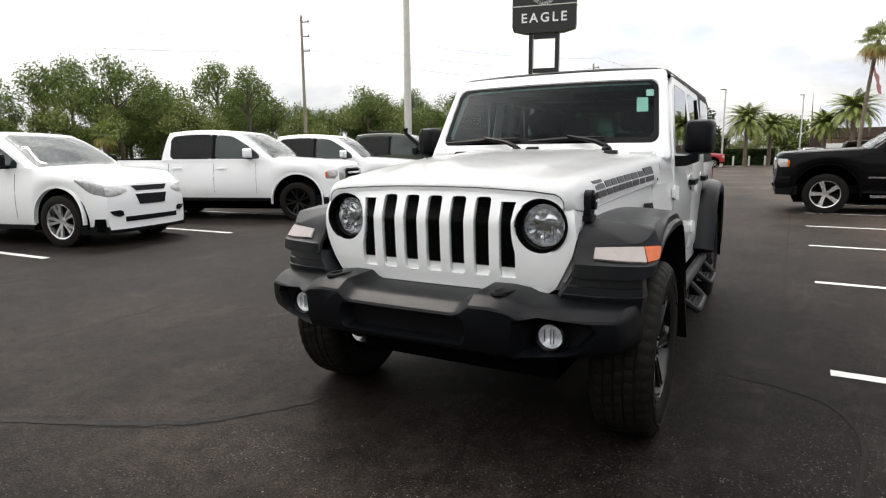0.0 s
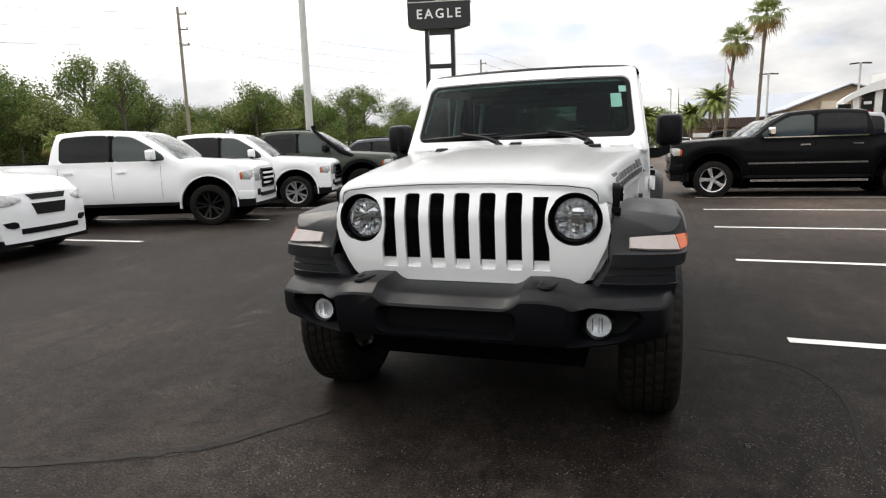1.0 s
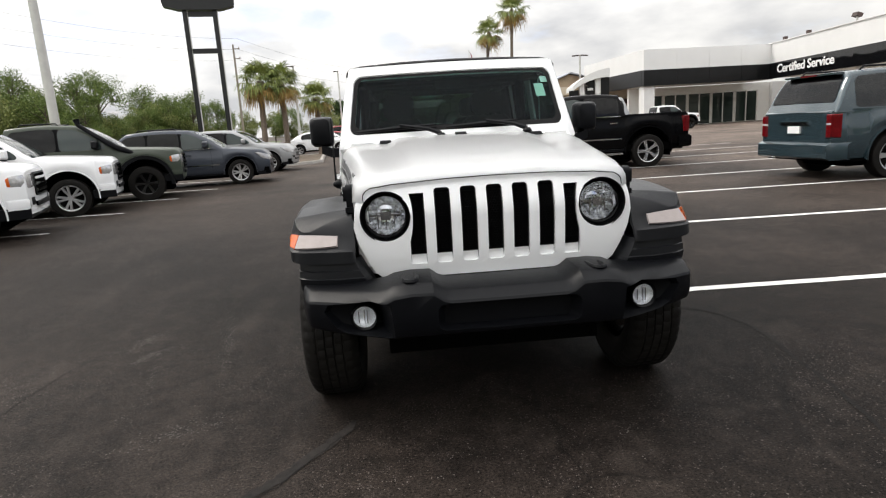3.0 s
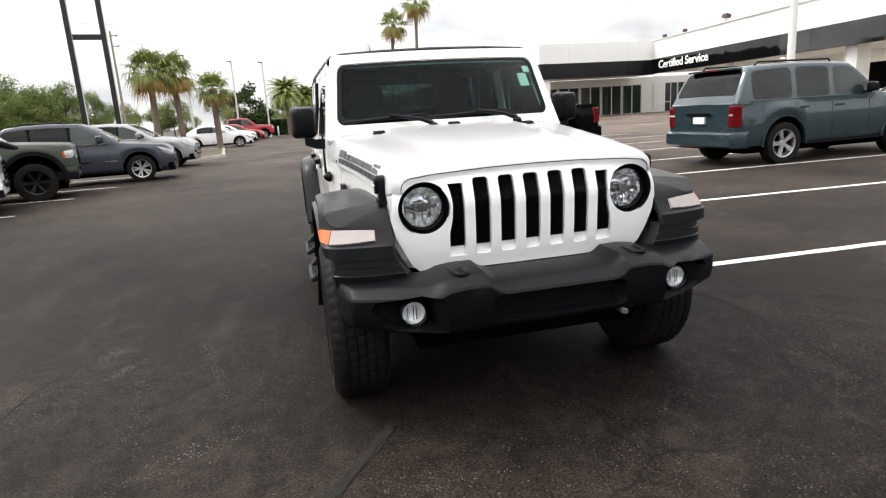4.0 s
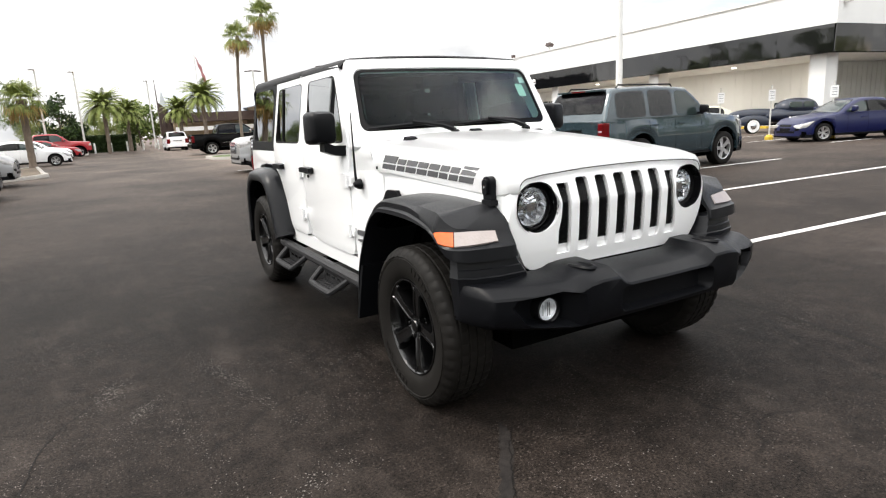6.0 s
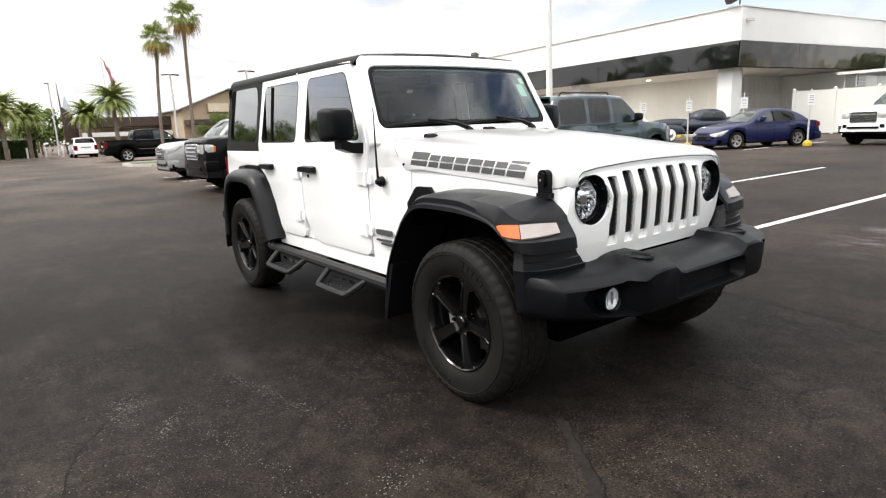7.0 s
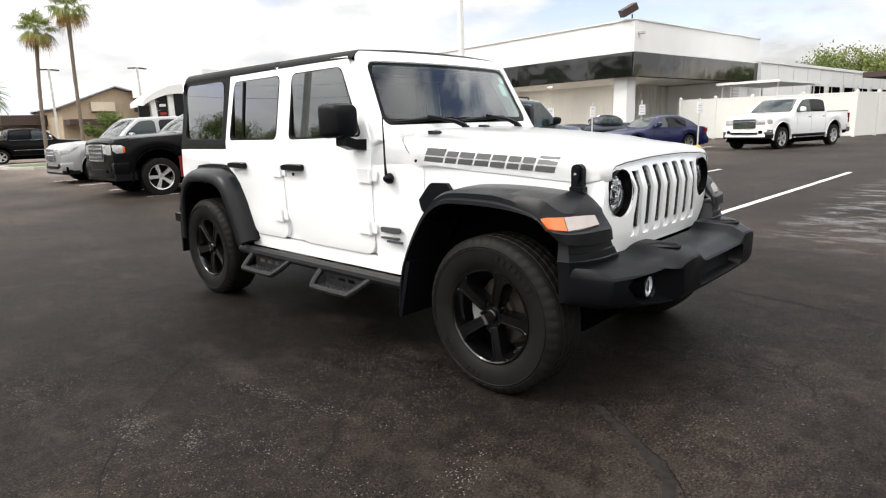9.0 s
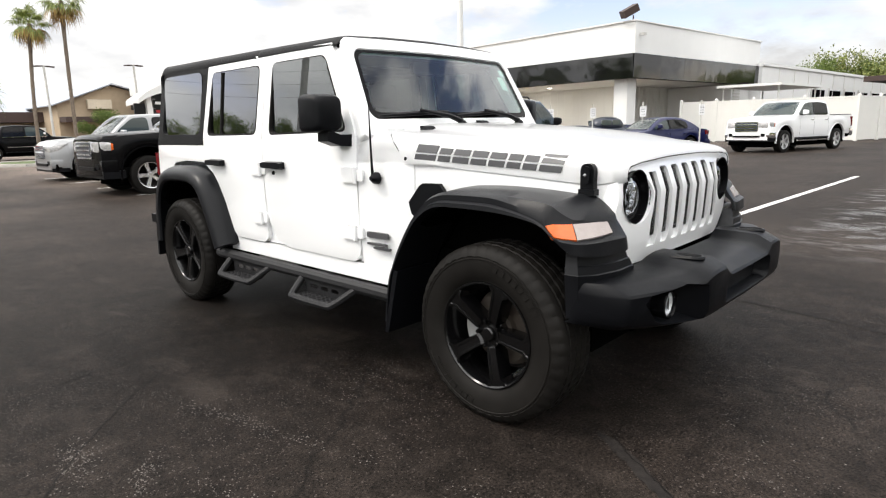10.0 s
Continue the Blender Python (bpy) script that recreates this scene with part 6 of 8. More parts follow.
# ---- the white off-roader: front towards -y, front axle at the origin, ground at z 0 ----
M_CLEAR = glass_mat("windscreen_glass", (0.50, 0.72, 0.66), 0.003, 0.0, 0.012, 0.028, 2.1)
M_TINT = glass_mat("tinted_glass", (0.085, 0.09, 0.09), 0.12)
M_TINTF = glass_mat("front_door_glass", (0.20, 0.26, 0.235), 0.10)
M_LENS = glass_mat("clear_lens", (0.94, 0.95, 0.96), 0.03)
M_FRIT = mat("black_glass_border", (0.004, 0.004, 0.0045), 0.12, var=0.0, spec=0.12)
M_TURN = mat("turn_signal_lens", (0.36, 0.315, 0.30), 0.2, metal=0.1, var=0.10, scale=30, coat=0.12, bump=0.3, bump_scale=90)
M_FLARE = mat("grained_dark_plastic", (0.0064, 0.0068, 0.0082), 0.31, var=0.12, scale=16, bump=0.14, bump_scale=520, spec=0.20)
M_TOP = mat("black_hardtop", (0.0075, 0.0075, 0.008), 0.5, var=0.12, scale=12, bump=0.25, bump_scale=420, spec=0.12)
M_SEAT = mat("dark_seat_cloth", (0.010, 0.010, 0.011), 0.9, var=0.2, scale=12, spec=0.1)
M_DASH = mat("dark_dashboard", (0.008, 0.008, 0.009), 0.7, var=0.15, scale=10, spec=0.15)
M_DECAL = mat("dark_grey_decal", (0.060, 0.060, 0.064), 0.45, var=0.05)
M_REFL = mat("lamp_reflector", (0.90, 0.91, 0.92), 0.09, metal=0.9, var=0.1, scale=60)
M_FOGREF = mat("fog_reflector", (0.86, 0.87, 0.89), 0.28, metal=0.4, var=0.3, scale=55)
M_STEP = mat("step_powder_coat", (0.011, 0.011, 0.012), 0.5, var=0.15, scale=20, bump=0.3, bump_scale=500, spec=0.3)
M_DISC = mat("brake_metal", (0.12, 0.10, 0.085), 0.5, metal=0.7, var=0.2, scale=20)
M_STICK = mat("pale_sticker", (0.55, 0.66, 0.60), 0.6, var=0.05)

jeep = thing("off_road_vehicle", pose(0, 0, 0), "white four-door off-roader with black hardtop, flares and wheels", "car")


def cut(ob, cutters, op='DIFFERENCE'):
    """Carve ob's mesh with closed bmesh solids."""
    for bm in cutters:
        bmesh.ops.recalc_face_normals(bm, faces=bm.faces)
        me = bpy.data.meshes.new("cutter")
        bm.to_mesh(me)
        bm.free()
        c = new("cutter", me)
        md = ob.modifiers.new("cut", 'BOOLEAN')
        md.object, md.operation, md.solver = c, op, 'EXACT'
        bpy.context.view_layer.update()
        res = bpy.data.meshes.new_from_object(ob.evaluated_get(bpy.context.evaluated_depsgraph_get()))
        ob.modifiers.remove(md)
        old = ob.data
        ob.data = res
        bpy.data.meshes.remove(old)
        bpy.data.objects.remove(c)
        bpy.data.meshes.remove(me)
    return ob


def solid(fn, *a, **k):
    bm = bmesh.new()
    fn(bm, *a, **k)
    return bm


def both(fn):
    """Build a part on each side: fn(s) with s = -1 (passenger side) and 1."""
    return [fn(s) for s in (-1, 1)]


def smooth_path(pts, n):
    """Points along a Catmull-Rom curve."""
    p = [Vector(q) for q in pts]
    p = [p[0] * 2 - p[1]] + p + [p[-1] * 2 - p[-2]]
    out = []
    for i in range(1, len(p) - 2):
        for k in range(n):
            t = k / n
            a, b, c, d = p[i - 1], p[i], p[i + 1], p[i + 2]
            out.append(.5 * (2 * b + (c - a) * t + (2 * a - 5 * b + 4 * c - d) * t * t + (3 * b - a - 3 * c + d) * t ** 3))
    out.append(p[-2])
    return out


# -- hood --
HOOD_W = [(-.47, .585), (-.44, .616), (-.36, .638), (-.19, .655), (.1, .685), (.53, .738), (.8, .765)]
HOOD_T = [(-.47, 1.118), (-.455, 1.134), (-.43, 1.146), (-.36, 1.160), (-.1, 1.190), (.3, 1.226), (.8, 1.262)]
HOOD_L = [(-.47, 1.055), (-.36, 1.030), (.57, 1.102), (.8, 1.108)]


def hood_ring(y, back=0.0):
    w, t, lo = curve_at(HOOD_W, y), curve_at(HOOD_T, y), curve_at(HOOD_L, y)
    dome = .022 * min(1, max(0, (y + .40) / .35))
    half_r = [(w - .012, lo - .012), (w, lo), (w - .004, lerp(lo, t, .42)), (w - .016, lerp(lo, t, .66)), (w - .038, lerp(lo, t, .85)), (w - .075, t - .006), (w - .13, t + .001),
              (.45 * w / .7, t + .004), (.40 * w / .7, t + .006 + dome * .5), (.36 * w / .7, t + .008 + dome), (.2, t + .012 + dome), (0, t + .014 + dome)]
    ring = []
    for i, (x, z) in enumerate(half_r):
        sh = back * max(0, 1 - i / 6) ** 1.3
        ring.append((x, y - sh, z))
    return [(-x, yy, z) for x, yy, z in ring] + [(x, yy, z) for x, yy, z in ring[-2::-1]]


bm = bmesh.new()
loft(bm, [hood_ring(y, .225 * max(0, (y - .3) / .5)) for y in (-.47, -.465, -.455, -.44, -.42, -.39, -.34, -.25, -.1, .1, .3, .45, .6, .72, .8)], closed=False)
bmesh.ops.solidify(bm, geom=bm.faces[:], thickness=.012)
part("hood", bm, M_WHITE, jeep, smooth=38)
# cowl behind the hood
# dark tube painting in the shadow line under the hood's front edge
bm = bmesh.new()
tube(bm, [(x * .996, -.4665, z - .006) for x, y, z in hood_ring(-.47)], .0018, 6)
part("hood_gap", bm, M_DARK, jeep, smooth=True)
bm = bmesh.new()
rings = []
for k, y in enumerate((.806, .85, .9, .95)):
    r = hood_ring(.8, 0)
    out = []
    n = len(r)
    for i, (x, yy, z) in enumerate(r):
        j = min(i, n - 1 - i)
        sh = .225 * max(0, 1 - j / 6) ** 1.3 * (1 - k / 3)
        xx = math.copysign(lerp(abs(x), abs(x) + .022, k / 3), x) if abs(x) > .5 else x
        if j <= 1:
            xx = math.copysign(lerp(.742, .797, k / 3), x)
        out.append((xx, y - sh, z - (.012 if j > 6 else 0)))
    rings.append(out)
loft(bm, rings, closed=False)
bmesh.ops.solidify(bm, geom=bm.faces[:], thickness=.012)
part("cowl", bm, M_WHITE, jeep, smooth=38)


# -- grille --
def grille_y(x, z):
    base = curve_at([(.66, -.455), (.80, -.488), (.985, -.497), (1.06, -.472), (1.15, -.428)], z)
    return base + .042 * (abs(x) / .63) ** 4


outline = [(-.30, 1.136), (.30, 1.136), (.52, 1.127), (.575, 1.108), (.602, 1.075), (.620, 1.02), (.632, .93), (.618, .86), (.575, .765), (.548, .716), (.520, .694), (.48, .688),
           (-.48, .688), (-.520, .694), (-.548, .716), (-.575, .765), (-.618, .86), (-.632, .93), (-.620, 1.02), (-.602, 1.075), (-.575, 1.108), (-.52, 1.127)]
bm = bmesh.new()
prism(bm, outline, -.02, .03, "y")
grille = part("grille", bm, M_WHITE, jeep)
HL_X, HL_Z, HL_R = .487, .972, .110
slots = []
for k in range(-3, 4):
    cx = k * .1165
    bm = bmesh.new()
    pts = rrect(.0355, .168, .016, 4, cx, .918)
    if abs(k) == 3:
        sgn = 1 if k > 0 else -1
        pts = [((x - sgn * .018 * max(0, 1 - ((z - HL_Z) / .115) ** 2)) if (x - cx) * sgn > 0 else x, z) for x, z in
               [(cx + sx * .0355, .768 + .30 * q / 10) for sx, rng in ((1, range(11)), (-1, range(10, -1, -1))) for q in rng]]
        pts = [(x, z - (.018 if i in (0, 21) else 0)) for i, (x, z) in enumerate(pts)]
    prism(bm, pts, -.1, .1, "y")
    slots.append(bm)
for s in (-1, 1):
    bm = bmesh.new()
    prism(bm, [(s * HL_X + HL_R * math.cos(2 * math.pi * k / 40), HL_Z + HL_R * math.sin(2 * math.pi * k / 40)) for k in range(40)], -.1, .1, "y")
    slots.append(bm)
cut(grille, slots)
bm = bmesh.new()
bm.from_mesh(grille.data)
for z in (.72, .78, .84, .90, .95, .985, 1.02, 1.06, 1.10):
    bmesh.ops.bisect_plane(bm, geom=bm.verts[:] + bm.edges[:] + bm.faces[:], plane_co=(0, 0, z), plane_no=(0, 0, 1))
for x in (-.6, -.5, -.4, -.3, -.2, -.1, 0, .1, .2, .3, .4, .5, .6):
    bmesh.ops.bisect_plane(bm, geom=bm.verts[:] + bm.edges[:] + bm.faces[:], plane_co=(x, 0, 0), plane_no=(1, 0, 0))
front_edges = [e for e in bm.edges if len(e.link_faces) == 2 and e.calc_face_angle(0) > 1.2 and all(v.co.y < -.015 for v in e.verts)]
bmesh.ops.bevel(bm, geom=front_edges, offset=.010, segments=3, profile=.5, affect='EDGES', clamp_overlap=True)
for v in bm.verts:
    v.co.y += grille_y(v.co.x, v.co.z) + .02
bm.to_mesh(grille.data)
bm.free()
grille.data.shade_smooth()
grille.data.set_sharp_from_angle(angle=radians(40))
# dark mesh behind the slots and the pale scoop under each
for k in range(-3, 4):
    cx = k * .1165
    bm = bmesh.new()
    yb = .012
    rows = []
    for q in range(9):
        z = .772 + .315 * q / 8
        rows.append([(cx - .042, grille_y(cx, z) + yb + .012, z), (cx + .042, grille_y(cx, z) + yb + .012, z)])
    loft(bm, rows, closed=False)
    ins = part("grille_insert", bm, M_DARK, jeep, "black mesh insert" if k == -3 else "")
    bm = bmesh.new()
    for q in range(25):
        z = .800 + .282 * q / 25
        for w in range(6):
            x = cx - .031 + .0125 * w + (.006 if q % 2 else 0)
            if abs(x - cx) < .034:
                y = grille_y(cx, z) + yb + .004
                v = [(x + .0072 * math.cos(a), y, z + .0072 * math.sin(a)) for a in (0.52, 1.57, 2.62, 3.67, 4.71, 5.76)]
                u = [(x + .0050 * math.cos(a), y - .003, z + .0050 * math.sin(a)) for a in (0.52, 1.57, 2.62, 3.67, 4.71, 5.76)]
                loft(bm, [v, u], caps=False)
    tagged(part("grille_mesh", bm, M_GLOSSBLK, ins), kind="stuff")
    bm = bmesh.new()
    prism(bm, [(grille_y(cx, .75) + .016, .745), (grille_y(cx, .79) + .024, .792), (grille_y(cx, .79) + .045, .792), (grille_y(cx, .75) + .03, .745)], cx - .034, cx + .034, "x")
    part("slot_scoop", bm, M_WHITE, jeep)


# the grille's returns back to the wings
G_EDGE = [(.69, .520), (.716, .546), (.765, .573), (.86, .616), (.93, .630), (1.02, .618), (1.075, .600)]
for s in (-1, 1):
    bm = bmesh.new()
    rings = []
    for z in (.70, .716, .74, .765, .81, .86, .895, .93, .975, 1.02, 1.05, 1.07):
        x = curve_at(G_EDGE, z)
        gy = grille_y(x, z)
        rings.append([(s * (x - .012), gy + .004, z), (s * (x - .002), gy + .016, z), (s * (x + .001), -.40, z), (s * max(x, .622), -.345, z), (s * (x - .02), -.345, z), (s * (x - .02), gy + .02, z)])
    loft(bm, rings)
    part("grille_return", bm, M_WHITE, jeep, smooth=50)


def headlight(s):
    y0 = grille_y(HL_X, HL_Z)
    c = (s * HL_X, y0, HL_Z)
    bm = bmesh.new()
    lathe(bm, [(HL_R + .004, .012), (HL_R - .003, .014), (HL_R - .005, .038), (HL_R - .009, .054), (.0955, .056), (.0945, .044), (.0905, .046), (.0905, .14)], 48, "y", c)
    hl = part("headlight", bm, M_FRIT, jeep, "round headlight in a black bezel", smooth=True)
    c = (c[0], c[1] + .032, c[2])
    bm = bmesh.new()
    n = 48
    prof = [(.088, .03), (.082, .055), (.064, .078), (.04, .092), (.0, .098)]
    vs = []
    for k in range(n):
        a = 2 * math.pi * k / n
        vs.append([bm.verts.new((c[0] + r_ * math.cos(a), c[1] + h - (.007 if (k // 2) % 2 and i in (1, 2) else 0), c[2] + r_ * math.sin(a))) for i, (r_, h) in enumerate(prof)])
    for k in range(n):
        for i in range(len(prof) - 1):
            bm.faces.new((vs[k][i], vs[k][i + 1], vs[(k + 1) % n][i + 1], vs[(k + 1) % n][i]))
    part("reflector", bm, M_REFL, hl, "bright fluted reflector")
    bm = bmesh.new()
    for q in range(-4, 5):
        x = q * .0185
        h = math.sqrt(max(0, .08 ** 2 - x * x))
        if q % 2 == 0 and h > .02:
            box(bm, c[0] + x - .0025, c[0] + x + .0025, c[1] + .035, c[1] + .075, c[2] - h * .85, c[2] - h * .1)
    box(bm, c[0] - .07, c[0] + .07, c[1] + .04, c[1] + .075, c[2] - .004, c[2] + .004)
    box(bm, c[0] - .022, c[0] + .022, c[1] + .03, c[1] + .08, c[2] - .02, c[2] + .016)
    part("flutes", bm, M_CHROME, hl)
    bm = bmesh.new()
    lathe(bm, [(.0885, .022), (.08, .008), (.06, -.004), (.03, -.010), (0, -.012)], 40, "y", c)
    lens = part("lens", bm, M_LENS, hl, "clear domed lens", smooth=True)
    lens.visible_shadow = False
    return hl


both(headlight)

# -- front bumper --
BX = [0, .12, .24, .275, .31, .40, .47, .50, .54, .62, .70, .76, .80, .828, .840, .850, .862, .874, .884]
B_F = [(0, -.788), (.46, -.782), (.50, -.774), (.54, -.758), (.62, -.725), (.70, -.687), (.828, -.627), (.840, -.616), (.850, -.598), (.862, -.560), (.874, -.515), (.884, -.45)]
B_T = [(0, .692), (.26, .692), (.31, .730), (.45, .732), (.52, .698), (.70, .692), (.84, .690), (.89, .686)]
B_B = [(0, .490), (.30, .490), (.52, .490), (.70, .498), (.83, .512), (.89, .525)]


def bumper_ring(x):
    ax = abs(x)
    f, t, b = curve_at(B_F, ax), curve_at(B_T, ax), curve_at(B_B, ax)
    bk = min(f + .27, -.40)
    return [(x, bk, t + .006), (x, f + .080, t), (x, f + .058, t - .007), (x, f + .008, t - .034), (x, f + .001, t - .044), (x, f, lerp(t, b, .48)), (x, f + .004, b + .055), (x, f + .018, b + .024), (x, f + .075, b), (x, bk, b + .015)]


bm = bmesh.new()
loft(bm, [bumper_ring(x) for x in [-v for v in BX[:0:-1]] + BX])
bumper = part("front_bumper", bm, M_PLASTIC, jeep, "grained black plastic front bumper")
cuts = []
bm = bmesh.new()
loft(bm, [[(x, -.85, z) for x, z in rrect(.318, .070, .04, 4, 0, .590)], [(x, -.785, z) for x, z in rrect(.298, .058, .032, 4, 0, .588)], [(x, -.720, z) for x, z in rrect(.268, .042, .022, 4, 0, .584)]])
cuts.append(bm)
for s in (-1, 1):
    bm = bmesh.new()
    p0 = [(.44, .478), (.46, .664), (.54, .694), (.84, .690), (.91, .655), (.80, .510), (.72, .478)]
    p1 = [(.535, .540), (.55, .632), (.60, .645), (.73, .636), (.75, .610), (.70, .552), (.67, .540)]
    loft(bm, [[(s * x, -.85, z) for x, z in p0], [(s * x, -.62, z) for x, z in p1]])
    cuts.append(bm)
cut(bumper, cuts)
bm = bmesh.new()
bm.from_mesh(bumper.data)
bmesh.ops.remove_doubles(bm, verts=bm.verts, dist=.0008)
es = [e for e in bm.edges if len(e.link_faces) == 2 and e.calc_face_angle(0) > .7 and e.calc_length() > .01]
bmesh.ops.bevel(bm, geom=es, offset=.0055, segments=2, profile=.5, affect='EDGES', clamp_overlap=True)
bm.to_mesh(bumper.data)
bm.free()
bumper.data.shade_smooth()
bumper.data.set_sharp_from_angle(angle=radians(26))
for s in (-1, 1):
    c = (s * .603, -.668, .583)
    bm = bmesh.new()
    lathe(bm, [(.058, .05), (.058, -.005), (.054, -.010), (.048, -.004), (.047, .02)], 28, "y", c)
    fog = part("fog_lamp", bm, M_FRIT, jeep, "small round fog lamp", smooth=True)
    bm = bmesh.new()
    lathe(bm, [(.047, .004), (.036, .018), (.016, .028), (0, .030)], 24, "y", c)
    part("reflector", bm, M_FOGREF, fog, smooth=True)
    bm = bmesh.new()
    for q in (-2, 0, 1):
        h = math.sqrt(.042 ** 2 - (q * .012) ** 2) * .7
        box(bm, c[0] + q * .012 - .0018, c[0] + q * .012 + .0018, c[1] + .004, c[1] + .02, c[2] - h, c[2] + h)
    part("flutes", bm, M_CHROME, fog)
    bm = bmesh.new()
    lathe(bm, [(.0475, .0), (.03, -.012), (0, -.016)], 24, "y", c)
    part("lens", bm, M_LENS, fog, smooth=True).visible_shadow = False
    # tow loop in its pocket on the bumper's shoulder
    bm = bmesh.new()
    prism(bm, rrect(.030, .010, .008, 3, s * .40, .718), -.69, -.58, "y")
    pts = [(s * .40 + .028 * math.cos(a), -.67 - .045 * math.sin(a), .733) for a in np.linspace(0, math.pi, 9)]
    tube(bm, [(pts[0][0], -.60, .728)] + pts + [(pts[-1][0], -.60, .728)], .010, 6)
    part("tow_hook", bm, M_PLASTIC, jeep, smooth=True)
    # filler between flare and bumper
    bm = bmesh.new()
    rings = []
    for z, f, o in ((.54, .045, .02), (.655, .03, .012), (.715, .018, .004), (.719, .024, .006), (.748, .028, .008), (.752, .034, .010), (.80, .042, .012)):
        xi = curve_at([(.60, .52), (.69, .552), (.79, .612)], z)
        rings.append([(s * xi, -.40, z), (s * (xi + .008), -.505 + f, z), (s * (xi + .03), -.535 + f, z), (s * .72, -.535 + f, z), (s * (.845 - o), -.505 + f, z), (s * (.898 - o), -.45 + f * .5, z), (s * (.905 - o), -.385, z), (s * .66, -.385, z)])
    loft(bm, rings)
    part("bumper_filler", bm, M_FLARE, jeep, bevel=.004, smooth=32)
# valance set low so that it also keeps light off the ground
bm = bmesh.new()
box(bm, -.46, .46, -.58, -.35, .46, .53)
box(bm, -.34, .34, -.40, -.10, .34, .47)
part("lower_valance", bm, M_DARK, jeep, bevel=.03)
# unseen boxes added to block light under the nose
bm = bmesh.new()
box(bm, -.52, .52, -.30, .12, .27, .44)
box(bm, -.40, .40, .5, .9, .30, .50)
part("skid_plate", bm, M_DARK, jeep, bevel=.03)
bm = bmesh.new()
box(bm, -.60, .60, -.40, .95, .46, .66)
box(bm, -.36, .36, -.40, .80, .60, 1.04)
box(bm, -.56, .56, -.22, .80, .60, 1.04)
part("engine_bay", bm, M_DARK, jeep)
for yw in (0, 2.985):
    bm = bmesh.new()
    tube(bm, [(-.70, yw, .385), (.70, yw, .385)], .05, 12)
    lathe(bm, [(0, -.12), (.10, -.11), (.14, 0), (.10, .11), (0, .12)], 16, "y", (.18 if yw == 0 else 0, yw, .385))
    part("axle", bm, M_DARK, jeep, smooth=True)


# -- flares --
def flare(s, name, path, inner_x, out_x):
    """A moulded arch swept along its lip line in the side view."""
    pts = smooth_path([(0, y, z) for y, z in path], 4)
    rings = []
    for i, p in enumerate(pts):
        d = (pts[min(i + 1, len(pts) - 1)] - pts[max(i - 1, 0)]).normalized()
        nrm = Vector((0, d.z, -d.y))
        if nrm.z < -.2 or (abs(nrm.z) < .2 and nrm.y * (p.y - sum(q.y for q in pts) / len(pts)) < 0):
            nrm = -nrm
        sec = ((inner_x, .035), (lerp(inner_x, out_x, .5), .040), (out_x + .045, .026), (out_x + .014, .008), (out_x, -.022), (out_x + .002, -.060), (out_x + .016, -.072), (out_x + .03, -.062), (lerp(inner_x, out_x, .5), -.03), (inner_x, -.02))
        rings.append([(-s * x, p.y + nrm.y * h, p.z + nrm.z * h) for x, h in sec])
    bm = bmesh.new()
    loft(bm, rings)
    return part(name, bm, M_FLARE, jeep, "dark grained plastic wheel flare", smooth=45)


# along the front arch: ridge y, z and lip y, z in the side view
F_ARCH = [(.650, .33, .606, .33), (.622, .48, .585, .48), (.590, .59, .556, .585), (.530, .715, .492, .705), (.452, .835, .408, .830), (.390, .905, .350, .885), (.335, .955, .300, .915),
          (.270, .985, .250, .931), (.190, .998, .185, .936), (.02, 1.001, .02, .936), (-.138, .994, -.135, .928), (-.245, .985, -.255, .910), (-.300, .979, -.305, .892)]
R_PATH = [(2.35, .50), (2.42, .66), (2.51, .84), (2.60, .945), (2.74, .995), (2.95, 1.0), (3.15, .985), (3.28, .90), (3.36, .72), (3.39, .44)]
# round the nose of the front flare: inner top, ridge, lamp's upper and lower edge, ledge below it, lower edge
NOSE = [((.64, -.31, 1.0), (.907, -.332, .972), (.931, -.318, .906), (.933, -.350, .860), (.934, -.352, .853), (.930, -.368, .838)),
        ((.64, -.345, .993), (.893, -.372, .942), (.914, -.352, .912), (.926, -.390, .852), (.930, -.398, .844), (.926, -.412, .808)),
        ((.64, -.368, .986), (.868, -.404, .922), (.878, -.400, .914), (.903, -.435, .847), (.908, -.450, .840), (.905, -.460, .795)),
        ((.64, -.38, .981), (.82, -.420, .918), (.82, -.421, .911), (.84, -.458, .848), (.842, -.484, .839), (.84, -.490, .787)),
        ((.64, -.40, .967), (.706, -.446, .911), (.706, -.448, .904), (.715, -.477, .850), (.715, -.504, .837), (.715, -.511, .785)),
        ((.63, -.42, .946), (.66, -.456, .903), (.66, -.460, .895), (.665, -.489, .846), (.66, -.507, .836), (.66, -.514, .785)),
        ((.625, -.44, .926), (.635, -.453, .905), (.632, -.462, .89), (.632, -.490, .85), (.632, -.500, .834), (.632, -.508, .787))]


